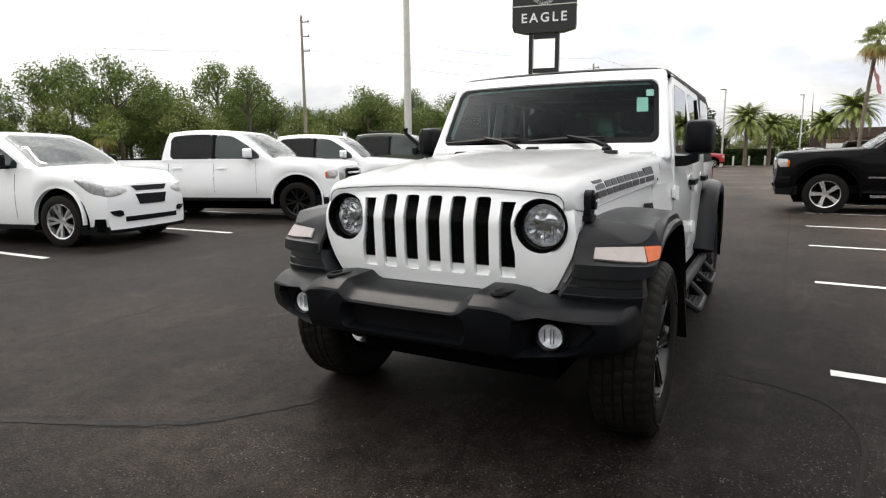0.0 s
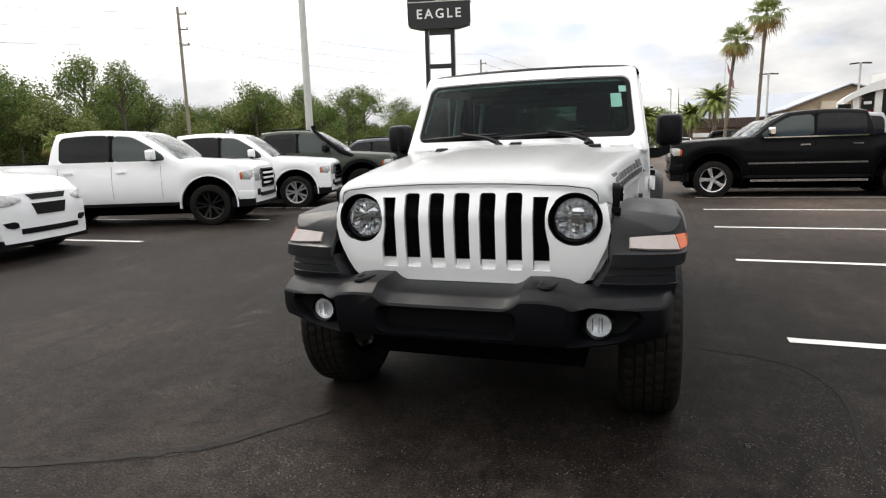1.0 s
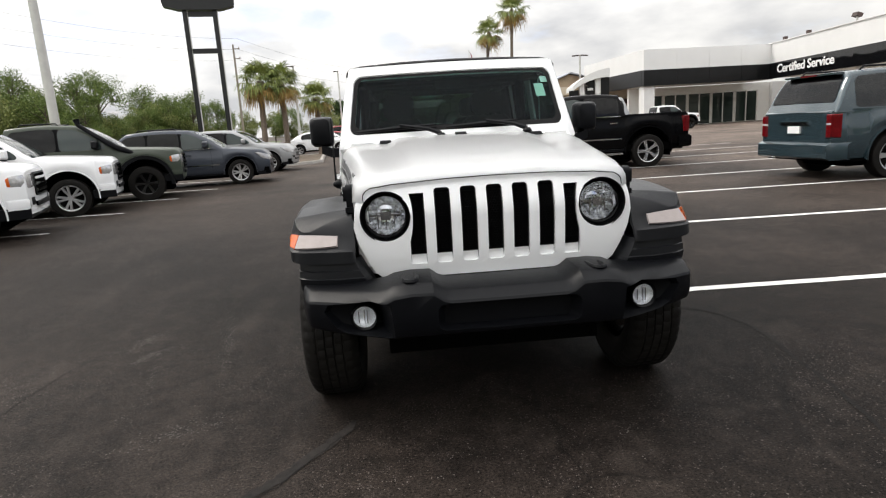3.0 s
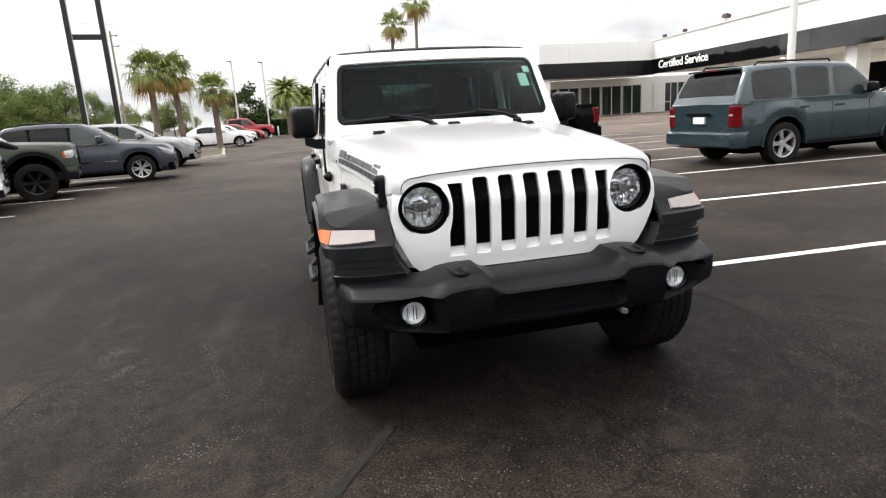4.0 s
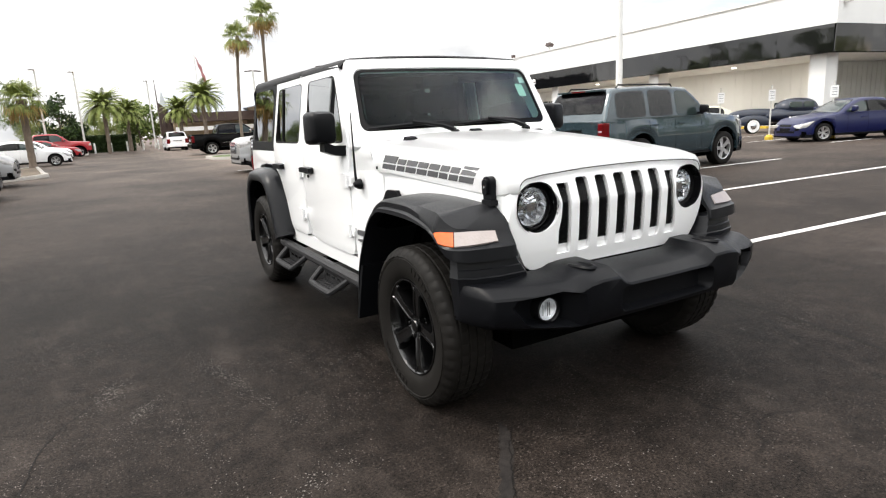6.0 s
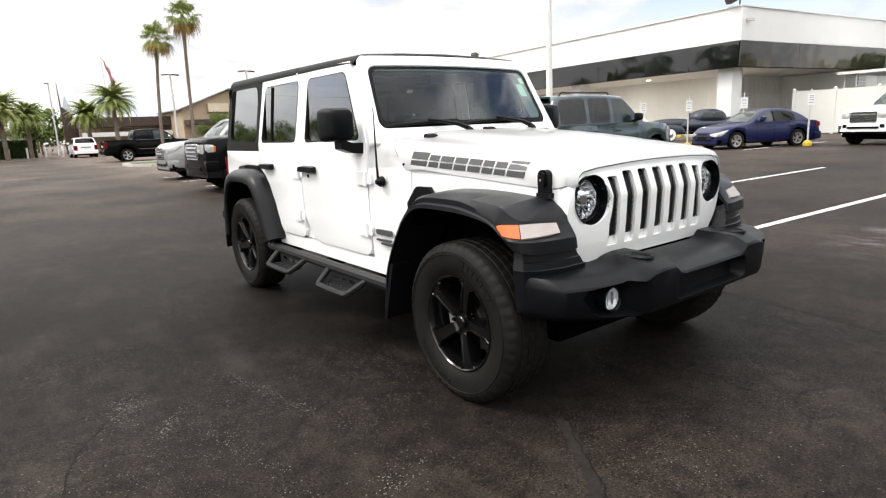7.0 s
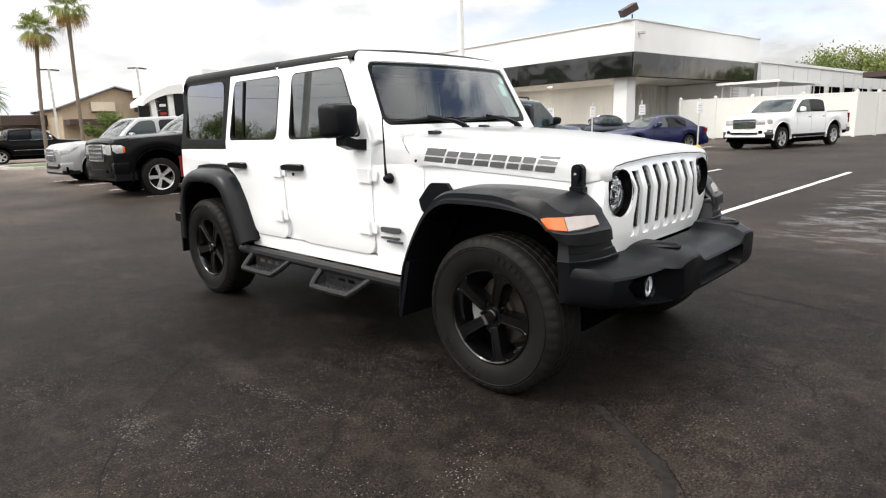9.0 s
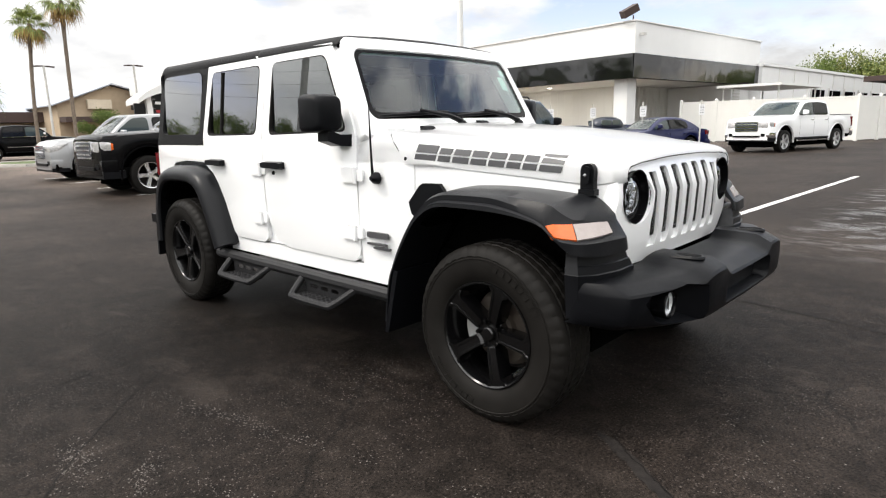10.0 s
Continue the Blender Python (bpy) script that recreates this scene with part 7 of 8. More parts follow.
def front_flare(s):
    """The front arch: a flat-topped ridge over the wheel with a lip below it, then round the nose to the grille."""
    rings = []
    a3 = smooth_path([(.6, q[0], q[1]) for q in F_ARCH], 5)
    b3 = smooth_path([(.6, q[2], q[3]) for q in F_ARCH], 5)
    for a, b in zip(a3, b3):
        def at(x, t):
            return (x, lerp(a.y, b.y, t), lerp(a.z, b.z, t))
        up = .012 * min(1, max(0, (.45 - a.y) / .2))
        w = min(1, max(0, (-.06 - a.y) / .24))   # the lip narrows towards the lamp
        ring = [(.62, a.y, a.z + up), (.77, a.y, a.z + up * .8), (.896, a.y, a.z), at(lerp(.916, .926, w), lerp(.20, .62, w)), at(lerp(.917, .930, w), lerp(.58, .90, w)), at(.936, lerp(.70, .95, w)), at(.938, 1), at(.918, 1.04), at(.80, .8), (.62, lerp(a.y, b.y, .8), lerp(a.z, b.z, .8))]
        rings.append([(s * x, y, z) for x, y, z in ring])
    for a, c, ft, fb, lg, bt in zip(*(smooth_path([st[i] for st in NOSE], 4) for i in range(6))):
        ring = [a, a.lerp(c, .5) + Vector((0, 0, .006)), c, ft, fb, lg, bt, bt.lerp(Vector((a.x, a.y, bt.z)), .12), bt.lerp(a, .4), (a.x, a.y, a.z - .05)]
        rings.append([(s * q[0], q[1], q[2]) for q in ring])
    bm = bmesh.new()
    loft(bm, rings)
    return part("front_flare", bm, M_FLARE, jeep, "dark grained plastic wheel flare", smooth=36)


for s in (-1, 1):
    front_flare(s)
    flare(s, "rear_flare", R_PATH, -.74, -.935)
    # upper and lower edge of each lens, from the wheel towards the grille
    amber_pl = [((.930, -.316, .900), (.932, -.330, .884)), ((.922, -.338, .907), (.932, -.356, .857)), ((.9135, -.353, .908), (.926, -.391, .853)), ((.880, -.399, .909), (.903, -.435, .849))]
    clear_pl = [((.877, -.4015, .909), (.900, -.4375, .849)), ((.82, -.422, .907), (.84, -.458, .850)), ((.76, -.436, .904), (.775, -.469, .852)), ((.704, -.449, .900), (.708, -.478, .856))]
    for nm, pl, mm, lb in (("turn_signal", clear_pl, M_TURN, "clear front lamp lens"), ("side_marker", amber_pl, M_AMBER, "amber side marker lens")):
        bm = bmesh.new()
        rings = []
        for hi, lo in pl:
            hi, lo = Vector(hi), Vector(lo)
            o, mid = Vector((.55, -.7, .45)) * .006, hi.lerp(lo, .5)
            rings.append([(s * q.x, q.y, q.z) for q in (hi - o * 4, hi, hi.lerp(mid, .12) + o, lo.lerp(mid, .12) + o, lo, lo - o * 4)])
        loft(bm, rings)
        part(nm, bm, mm, jeep, lb, smooth=40)
    # wheel-arch liners and flaps
    for yw, rad, a1 in ((.03, .56, 140), (2.93, .50, 180)):
        bm = bmesh.new()
        lathe(bm, [(rad, s * .88), (rad, s * .52), (0, s * .52)], 20, "x", (0, yw, .42), radians(0), radians(a1))
        part("arch_liner", bm, M_DARK, jeep)
    bm = bmesh.new()
    loft(bm, [[(s * .93, .52, .60), (s * .66, .52, .60), (s * .66, .55, .60), (s * .93, .55, .60)], [(s * .955, .575, .285), (s * .68, .575, .285), (s * .68, .60, .285), (s * .955, .60, .285)]])
    part("mud_flap", bm, M_PLASTIC, jeep, bevel=.006)
    bm = bmesh.new()
    loft(bm, [[(s * .925, 3.36, .62), (s * .66, 3.36, .62), (s * .66, 3.39, .62), (s * .925, 3.39, .62)], [(s * .925, 3.40, .31), (s * .68, 3.40, .31), (s * .68, 3.425, .31), (s * .925, 3.425, .31)]])
    part("mud_flap", bm, M_PLASTIC, jeep, bevel=.006)
    # vent corner behind the flare
    bm = bmesh.new()
    prism(bm, [(.36, .97), (.395, 1.010), (.505, 1.008), (.528, .995), (.606, .911), (.602, .89), (.587, .851), (.50, .80)], s * .735, s * .758, "x")
    part("fender_vent", bm, M_PLASTIC, jeep, bevel=.008)

# -- body sides --
for s in (-1, 1):
    # inner wing under the hood side
    bm = bmesh.new()
    loft(bm, [[(s * (curve_at(HOOD_W, y) - .005), y, curve_at(HOOD_L, y) - .006), (s * (curve_at(HOOD_W, y) - .007), y, zl), (s * (curve_at(HOOD_W, y) - .06), y, zl), (s * (curve_at(HOOD_W, y) - .06), y, curve_at(HOOD_L, y) - .006)] for y, zl in ((-.405, .74), (-.36, .86), (-.28, .93), (-.19, .95), (.1, .96), (.3, .92), (.45, .84), (.585, .72))])
    part("front_wing", bm, M_WHITE, jeep, smooth=40)
    # cowl side
    bm = bmesh.new()
    loft(bm, [[(s * x, y, z) for x, z in ((x0, zt), (x0 + .004, lerp(zt, zb, .5)), (x0 - .012, zb), (x0 - .10, zb), (x0 - .10, zt))] for y, x0, zt, zb in ((.575, .743, 1.098, .52), (.70, .763, 1.098, .50), (.85, .785, 1.098, .492), (.947, .797, 1.098, .49))])
    part("cowl_side", bm, M_WHITE, jeep, smooth=40)
    bm = bmesh.new()
    box(bm, s * .74, s * .788, .60, 2.42, .462, .552)
    part("rocker", bm, M_WHITE, jeep, bevel=.012)

    def side_x(z):
        if z < 1.235:
            return curve_at([(.49, .7955), (.60, .799), (.95, .803), (1.10, .801), (1.235, .793)], z)
        return .793 - (z - 1.235) * .150

    def glass_x(z):
        """The panes stand steeper than the frames round them."""
        return lerp(.767, .730, (z - 1.26) / .42)

    def shell(bm, outer, inner=None, thick=.045, zs=(.62, .75, .95, 1.1)):
        """A flat outline in the side view, laid on the body's side, with depth; inner: a window opening with as many points."""
        if inner is None:
            lo = [bm.verts.new((0, y, z)) for y, z in outer]
            f = bm.faces.new(lo)
            for zc in zs:
                bmesh.ops.bisect_plane(bm, geom=bm.verts[:] + bm.edges[:] + bm.faces[:], plane_co=(0, 0, zc), plane_no=(0, 0, 1))
            r_ = bmesh.ops.extrude_face_region(bm, geom=bm.faces[:])
            new_v = {g for g in r_["geom"] if isinstance(g, bmesh.types.BMVert)}
            for v in bm.verts:
                v.co.x = s * (side_x(v.co.z) - (thick if v in new_v else 0))
        else:
            rings = []
            for pts, d in ((outer, thick), (outer, 0), (inner, 0), (inner, thick)):
                rings.append([(s * (side_x(z) - d), y, z) for y, z in pts])
            rings.append(rings[0])
            loft(bm, rings, caps=False)
            bmesh.ops.remove_doubles(bm, verts=bm.verts, dist=.0001)

    def rounded(pts, r_, n=4):
        """Each corner of an outline drawn as an arc of n + 1 points."""
        out = []
        for i, q in enumerate(pts):
            q, u, v = Vector(q), Vector(pts[i - 1]), Vector(pts[(i + 1) % len(pts)])
            a, b = q + (u - q).normalized() * r_, q + (v - q).normalized() * r_
            out += [tuple(a.lerp(q, k / n).lerp(q.lerp(b, k / n), k / n)) for k in range(n + 1)]
        return out

    def arc(cy, cz, r_, a0, a1, n=5):
        return [(cy + r_ * math.cos(radians(lerp(a0, a1, k / n))), cz + r_ * math.sin(radians(lerp(a0, a1, k / n)))) for k in range(n + 1)]

    bm = bmesh.new()
    box(bm, s * .70, s * .768, .95, 2.16, .56, 1.225)
    box(bm, s * .70, s * .768, 2.16, 2.70, 1.0, 1.225)
    part("door_jamb", bm, M_WHITE, jeep)
    # front door
    bm = bmesh.new()
    shell(bm, arc(1.035, .636, .08, 180, 270) + arc(1.64, .801, .245, 270, 360, 8) + [(1.889, 1.0), (1.894, 1.2345), (.954, 1.2345), (.953, 1.0)])
    fd = part("front_door", bm, M_WHITE, jeep, bevel=.0025, smooth=40)
    bm = bmesh.new()
    shell(bm, rounded([(.957, 1.235), (1.895, 1.235), (1.876, 1.742), (1.215, 1.742)], .004),
          rounded([(1.035, 1.262), (1.822, 1.250), (1.812, 1.686), (1.272, 1.686)], .05))
    part("door_frame", bm, M_WHITE, fd, smooth=40)
    bm = bmesh.new()
    shell(bm, rounded([(1.035, 1.262), (1.822, 1.250), (1.812, 1.686), (1.272, 1.686)], .05),
          rounded([(1.056, 1.274), (1.810, 1.262), (1.800, 1.674), (1.280, 1.674)], .042), .03)
    part("window_seal", bm, M_RUBBER, fd)
    bm = bmesh.new()
    shell_pts = rounded([(1.046, 1.268), (1.817, 1.256), (1.806, 1.680), (1.276, 1.680)], .045)
    loft(bm, [[(s * (glass_x(z) - d), y, z) for y, z in shell_pts] for d in (0, .005)])
    part("window_glass", bm, M_TINTF, fd, "lightly tinted window glass").visible_shadow = False
    # rear door
    bm = bmesh.new()
    shell(bm, arc(1.972, .628, .07, 180, 270) + [(2.31, .558), (2.355, .60), (2.43, .78), (2.52, .93), (2.58, .99), (2.65, 1.03), (2.697, 1.06), (2.703, 1.2345), (1.901, 1.2345), (1.896, 1.0)])
    rd = part("rear_door", bm, M_WHITE, jeep, bevel=.0025, smooth=40)
    bm = bmesh.new()
    shell(bm, rounded([(1.902, 1.235), (2.703, 1.235), (2.656, 1.742), (1.884, 1.742)], .004),
          rounded([(1.972, 1.252), (2.645, 1.252), (2.594, 1.686), (1.954, 1.686)], .05))
    part("door_frame", bm, M_WHITE, rd, smooth=40)
    bm = bmesh.new()
    shell(bm, rounded([(1.972, 1.252), (2.645, 1.252), (2.594, 1.686), (1.954, 1.686)], .05),
          rounded([(1.985, 1.264), (2.631, 1.264), (2.582, 1.674), (1.967, 1.674)], .042), .03)
    box(bm, s * (side_x(1.27) - .026), s * (side_x(1.27) - .012), 2.44, 2.456, 1.262, 1.28)
    part("window_seal", bm, M_RUBBER, rd)
    bm = bmesh.new()
    pts = rounded([(1.978, 1.258), (2.638, 1.258), (2.588, 1.680), (1.960, 1.680)], .045)
    loft(bm, [[(s * (glass_x(z) - d), y, z) for y, z in pts] for d in (0, .005)])
    part("window_glass", bm, M_TINT, rd, "dark tinted window glass").visible_shadow = False
    bm = bmesh.new()
    tube(bm, [(s * (glass_x(1.26) + .003), 2.470, 1.26), (s * (glass_x(1.675) + .003), 2.435, 1.675)], .010, 6)
    part("window_divider", bm, M_RUBBER, rd)
    # handles
    for d, y in ((fd, 1.750), (rd, 2.50)):
        bm = bmesh.new()
        prism(bm, rrect(.085, .034, .024, 4, y - .01, 1.082), s * .795, s * .806, "x")
        part("handle_cup", bm, M_WHITE, d, bevel=.002)
        bm = bmesh.new()
        loft(bm, [[(s * x, yy, z) for x, z in ((.806, h0), (.845, h0 + .004), (.845, h1 - .004), (.806, h1))] for yy, h0, h1 in ((y - .112, 1.050, 1.086), (y - .085, 1.042, 1.090), (y + .01, 1.048, 1.090), (y + .085, 1.046, 1.090), (y + .108, 1.052, 1.082))])
        part("door_handle", bm, M_PLASTIC, d, "black door handle", bevel=.006, smooth=40)
        bm = bmesh.new()
        if d is fd:
            lathe(bm, [(0, s * .812), (.012, s * .810), (.013, s * .80)], 10, "x", (0, y + .02, 1.02))
            part("lock", bm, M_PLASTIC, d)
    # hinges, painted
    for d, ys in ((fd, ((.955, 1.035), (.975, .725))), (rd, ((1.915, 1.038), (1.935, .725)))):
        for y, z in ys:
            bm = bmesh.new()
            prism(bm, rrect(.062, .040, .012, 2, y + .055, z), s * .800, s * .817, "x")
            prism(bm, rrect(.028, .030, .008, 2, y - .03, z), s * .798, s * .812, "x")
            tube(bm, [(s * .818, y - .002, z - .042), (s * .818, y - .002, z + .042)], .013, 8)
            part("hinge", bm, M_WHITE, d, bevel=.003, smooth=40)
    # rear quarter of the tub
    bm = bmesh.new()
    shell(bm, [(2.706, 1.06), (2.75, 1.066), (3.0, 1.07), (3.20, 1.05), (3.32, .95), (3.40, .75), (3.42, .50), (3.475, .50), (3.50, .55), (3.505, 1.0), (3.50, 1.185), (2.706, 1.185)], zs=(.75, 1.0, 1.1))
    part("rear_quarter", bm, M_WHITE, jeep, bevel=.006, smooth=40)
    bm = bmesh.new()
    prism(bm, [(s * .66, 3.48), (s * .785, 3.50), (s * .805, 3.555), (s * .66, 3.555)], .945, 1.125, "z")
    part("tail_light", bm, M_TAIL, jeep, "red square tail lamp", bevel=.015)
    # hardtop quarter with its window
    bm = bmesh.new()
    shell(bm, rounded([(2.708, 1.188), (3.502, 1.188), (3.455, 1.747), (2.662, 1.748)], .004),
          rounded([(2.762, 1.262), (3.410, 1.266), (3.375, 1.698), (2.752, 1.696)], .06))
    ht = part("hardtop_side", bm, M_TOP, jeep, "black hardtop side", smooth=40)
    bm = bmesh.new()
    pts = rounded([(2.755, 1.256), (3.418, 1.260), (3.382, 1.704), (2.745, 1.702)], .06)
    loft(bm, [[(s * (glass_x(z) + .004 - d), y, z) for y, z in pts] for d in (0, .005)])
    part("window_glass", bm, M_TINT, ht, "dark tinted quarter glass").visible_shadow = False

# -- windscreen frame --
def scr(u, v):
    """u across (-1..1), v up the screen (0 at the cowl, 1 at the header)."""
    return Vector((u * lerp(.787, .698, v), lerp(.868, 1.148, v) - .035 * (1 - u * u) * (1 - v * .3), lerp(1.235, 1.772, v) + .012 * (1 - u * u) * v))


def scr_ring(hu0, hu1, v0, v1, ru, rv, off=0.0, n=5):
    out = []
    nrm = Vector((0, -.9, .436))
    for qu, qv, a in ((1, 1, 0), (-1, 1, 90), (-1, 0, 180), (1, 0, 270)):
        for k in range(n + 1):
            t = radians(a + 90 * k / n)
            v = (v1 - rv if qv else v0 + rv) + rv * math.sin(t)
            hu = lerp(hu0, hu1, v)
            out.append(scr(qu * (hu - ru) + ru * math.cos(t), v) + nrm * off)
        if qv == 1 and qu == 1 or qv == 0 and qu == -1:
            for k in range(1, 8):
                uu = lerp(qu * (hu0 - ru), -qu * (hu0 - ru), k / 8)
                out.append(scr(uu, v1 if qv else v0) + nrm * off)
    return out


bm = bmesh.new()
loft(bm, [scr_ring(1.0, 1.0, 0, 1.0, .05, .05, -.075), scr_ring(1.0, 1.0, 0, 1.0, .05, .05, -.012), scr_ring(.985, .985, .012, .985, .05, .05, 0), scr_ring(.925, .94, .165, .878, .07, .10, 0), scr_ring(.918, .933, .172, .871, .07, .10, -.012), scr_ring(.918, .933, .172, .871, .07, .10, -.06), scr_ring(1.0, 1.0, 0, 1.0, .05, .05, -.075)], caps=False)
bmesh.ops.remove_doubles(bm, verts=bm.verts, dist=.0001)
part("windscreen_frame", bm, M_WHITE, jeep, smooth=42)
bm = bmesh.new()
loft(bm, [scr_ring(.918, .933, .172, .871, .07, .10, -.010), scr_ring(.88, .897, .235, .842, .06, .09, -.010)], caps=False)
part("glass_border", bm, M_FRIT, jeep)
bm = bmesh.new()
nrm = Vector((0, -.9, .436))
loft(bm, [[scr(lerp(-.93, .93, k / 16), lerp(.160, .880, q / 8)) - nrm * .014 for k in range(17)] for q in range(9)], closed=False)
ws = part("windscreen", bm, M_CLEAR, jeep, "slightly green windscreen glass", smooth=True)
ws.visible_shadow = False
for u0, u1, v0, v1, mm in ((.755, .845, .525, .685, M_STICK), (.83, .895, .70, .775, M_SIGNWHT)):
    bm = bmesh.new()
    bm.faces.new([bm.verts.new(scr(u, v) + Vector((0, -.9, .436)) * -.0185) for u, v in ((u0, v0), (u1, v0), (u1, v1), (u0, v1))])
    part("sticker", bm, mm, jeep, "small pale sticker inside the glass")

# -- roof --
def roof_ring(y, drop=0.0, inset=0.0):
    hs = [(.720 - inset, 1.730), (.720 - inset, 1.752 - drop), (.714 - inset, 1.778 - drop), (.69 - inset, 1.798 - drop), (.62 - inset, 1.812 - drop), (.35, 1.826 - drop), (0, 1.832 - drop)]
    return [(-x, y, z) for x, z in hs] + [(x, y, z) for x, z in hs[-2::-1]]


for a, b, nm in ((1.165, 1.995, "roof_panel"), (2.003, 3.47, "roof_rear")):
    bm = bmesh.new()
    k = .026 if b < 3 else .014
    st = [(a, k + .016), (a + .02, k + .004), (a + .06, k), (lerp(a, b, .5), k - .006), (b - .05, .016 if b < 3 else .004), (b - .01, .022 if b < 3 else .03)]
    loft(bm, [roof_ring(y, d) for y, d in st])
    part(nm, bm, M_TOP, jeep, "black hardtop panel", smooth=42)
# rear wall with glass
bm = bmesh.new()
ro_ = [(x, z) for x, z in rrect(.735, .285, .05, 3, 0, 1.465)]
ri_ = [(x, z) for x, z in rrect(.56, .20, .06, 3, 0, 1.475)]
loft(bm, [[(x, 3.495 - (z - 1.2) * .08, z) for x, z in p] for p in (ro_, ri_)] + [[(x, 3.46 - (z - 1.2) * .08, z) for x, z in p] for p in (ri_, ro_)], caps=False)
part("hardtop_rear", bm, M_TOP, jeep)
bm = bmesh.new()
loft(bm, [[(x, 3.48 - (z - 1.2) * .08, z) for x, z in ri_], [(x, 3.475 - (z - 1.2) * .08, z) for x, z in ri_]])
part("rear_glass", bm, M_TINTF, jeep).visible_shadow = False
bm = bmesh.new()
box(bm, -.745, .745, 3.45, 3.50, .50, 1.185)
part("tailgate", bm, M_WHITE, jeep, bevel=.01)
bm = bmesh.new()
box(bm, -.80, .80, 3.52, 3.68, .50, .66)
part("rear_bumper", bm, M_PLASTIC, jeep, bevel=.03)
for s in (-1, 1):
    bm = bmesh.new()
    box(bm, s * .78, s * .855, 3.50, 3.66, .55, .62)
    part("bumper_end", bm, M_PLASTIC, jeep, bevel=.02)
bm = bmesh.new()
box(bm, -.74, .74, .95, 3.45, .50, .56)
part("floor_pan", bm, M_DARK, jeep)

# -- cabin --
bm = bmesh.new()
prism(bm, [(.93, 1.0), (.93, 1.215), (1.08, 1.245), (1.22, 1.24), (1.30, 1.19), (1.32, 1.0)], -.72, .72, "x")
part("dashboard", bm, M_DASH, jeep, bevel=.02, smooth=40)


def car_seat(x, y):
    bm = bmesh.new()
    loft(bm, [[(x - w, y + yy, z), (x - w * .9, y + yy - .06, z), (x + w * .9, y + yy - .06, z), (x + w, y + yy, z), (x + w * .9, y + yy + .09, z), (x - w * .9, y + yy + .09, z)] for w, yy, z in ((.22, .0, .80), (.25, .02, .95), (.25, .07, 1.2), (.20, .11, 1.38), (.16, .12, 1.42))])
    seat = part("seat", bm, M_SEAT, jeep, bevel=.03, smooth=50)
    bm = bmesh.new()
    prism(bm, rrect(.13, .085, .05, 4, x, 1.52), y + .08, y + .19, "y")
    box(bm, x - .06, x - .045, y + .12, y + .135, 1.38, 1.46)
    box(bm, x + .045, x + .06, y + .12, y + .135, 1.38, 1.46)
    part("headrest", bm, M_SEAT, seat, bevel=.03, smooth=50)
    bm = bmesh.new()
    box(bm, x - .25, x + .25, y - .52, y + .02, .72, .90)
    part("cushion", bm, M_SEAT, seat, bevel=.05, smooth=50)


for x, y in ((-.37, 1.95), (.37, 1.95), (-.37, 2.85), (.37, 2.85)):
    car_seat(x, y)
bm = bmesh.new()
rim_c, tilt = Vector((.37, 1.42, 1.18)), radians(62)
ring = []
for k in range(25):
    a = 2 * math.pi * k / 24
    ring.append(rim_c + Vector((.185 * math.cos(a), .185 * math.sin(a) * math.cos(tilt), .185 * math.sin(a) * math.sin(tilt))))
tube(bm, ring, .016, 8, caps=False)
tube(bm, [rim_c + Vector((-.17, 0, 0)), rim_c + Vector((.17, 0, 0))], .02, 6)
tube(bm, [rim_c, rim_c + Vector((0, -.25, -.1))], .04, 8)
part("steering_wheel", bm, M_DASH, jeep, smooth=True)
for s in (-1, 1):
    bm = bmesh.new()
    tube(bm, [(s * .64, 1.22, 1.68), (s * .645, 1.9, 1.70), (s * .64, 2.7, 1.70), (s * .62, 3.3, 1.66), (s * .66, 3.42, 1.2)], .035, 8)
    tube(bm, [(s * .66, 2.0, .9), (s * .65, 1.98, 1.45), (s * .64, 1.95, 1.70)], .035, 8)
    part("roll_bar", bm, M_DASH, jeep, smooth=True)
for y in (1.96, 2.72):
    bm = bmesh.new()
    tube(bm, [(-.62, y, 1.70), (.62, y, 1.70)], .032, 8)
    part("roll_bar", bm, M_DASH, jeep, smooth=True)
bm = bmesh.new()
prism(bm, rrect(.12, .035, .02, 3, 0, 1.64), 1.20, 1.23, "y")
part("inner_mirror", bm, M_DASH, jeep, bevel=.006)

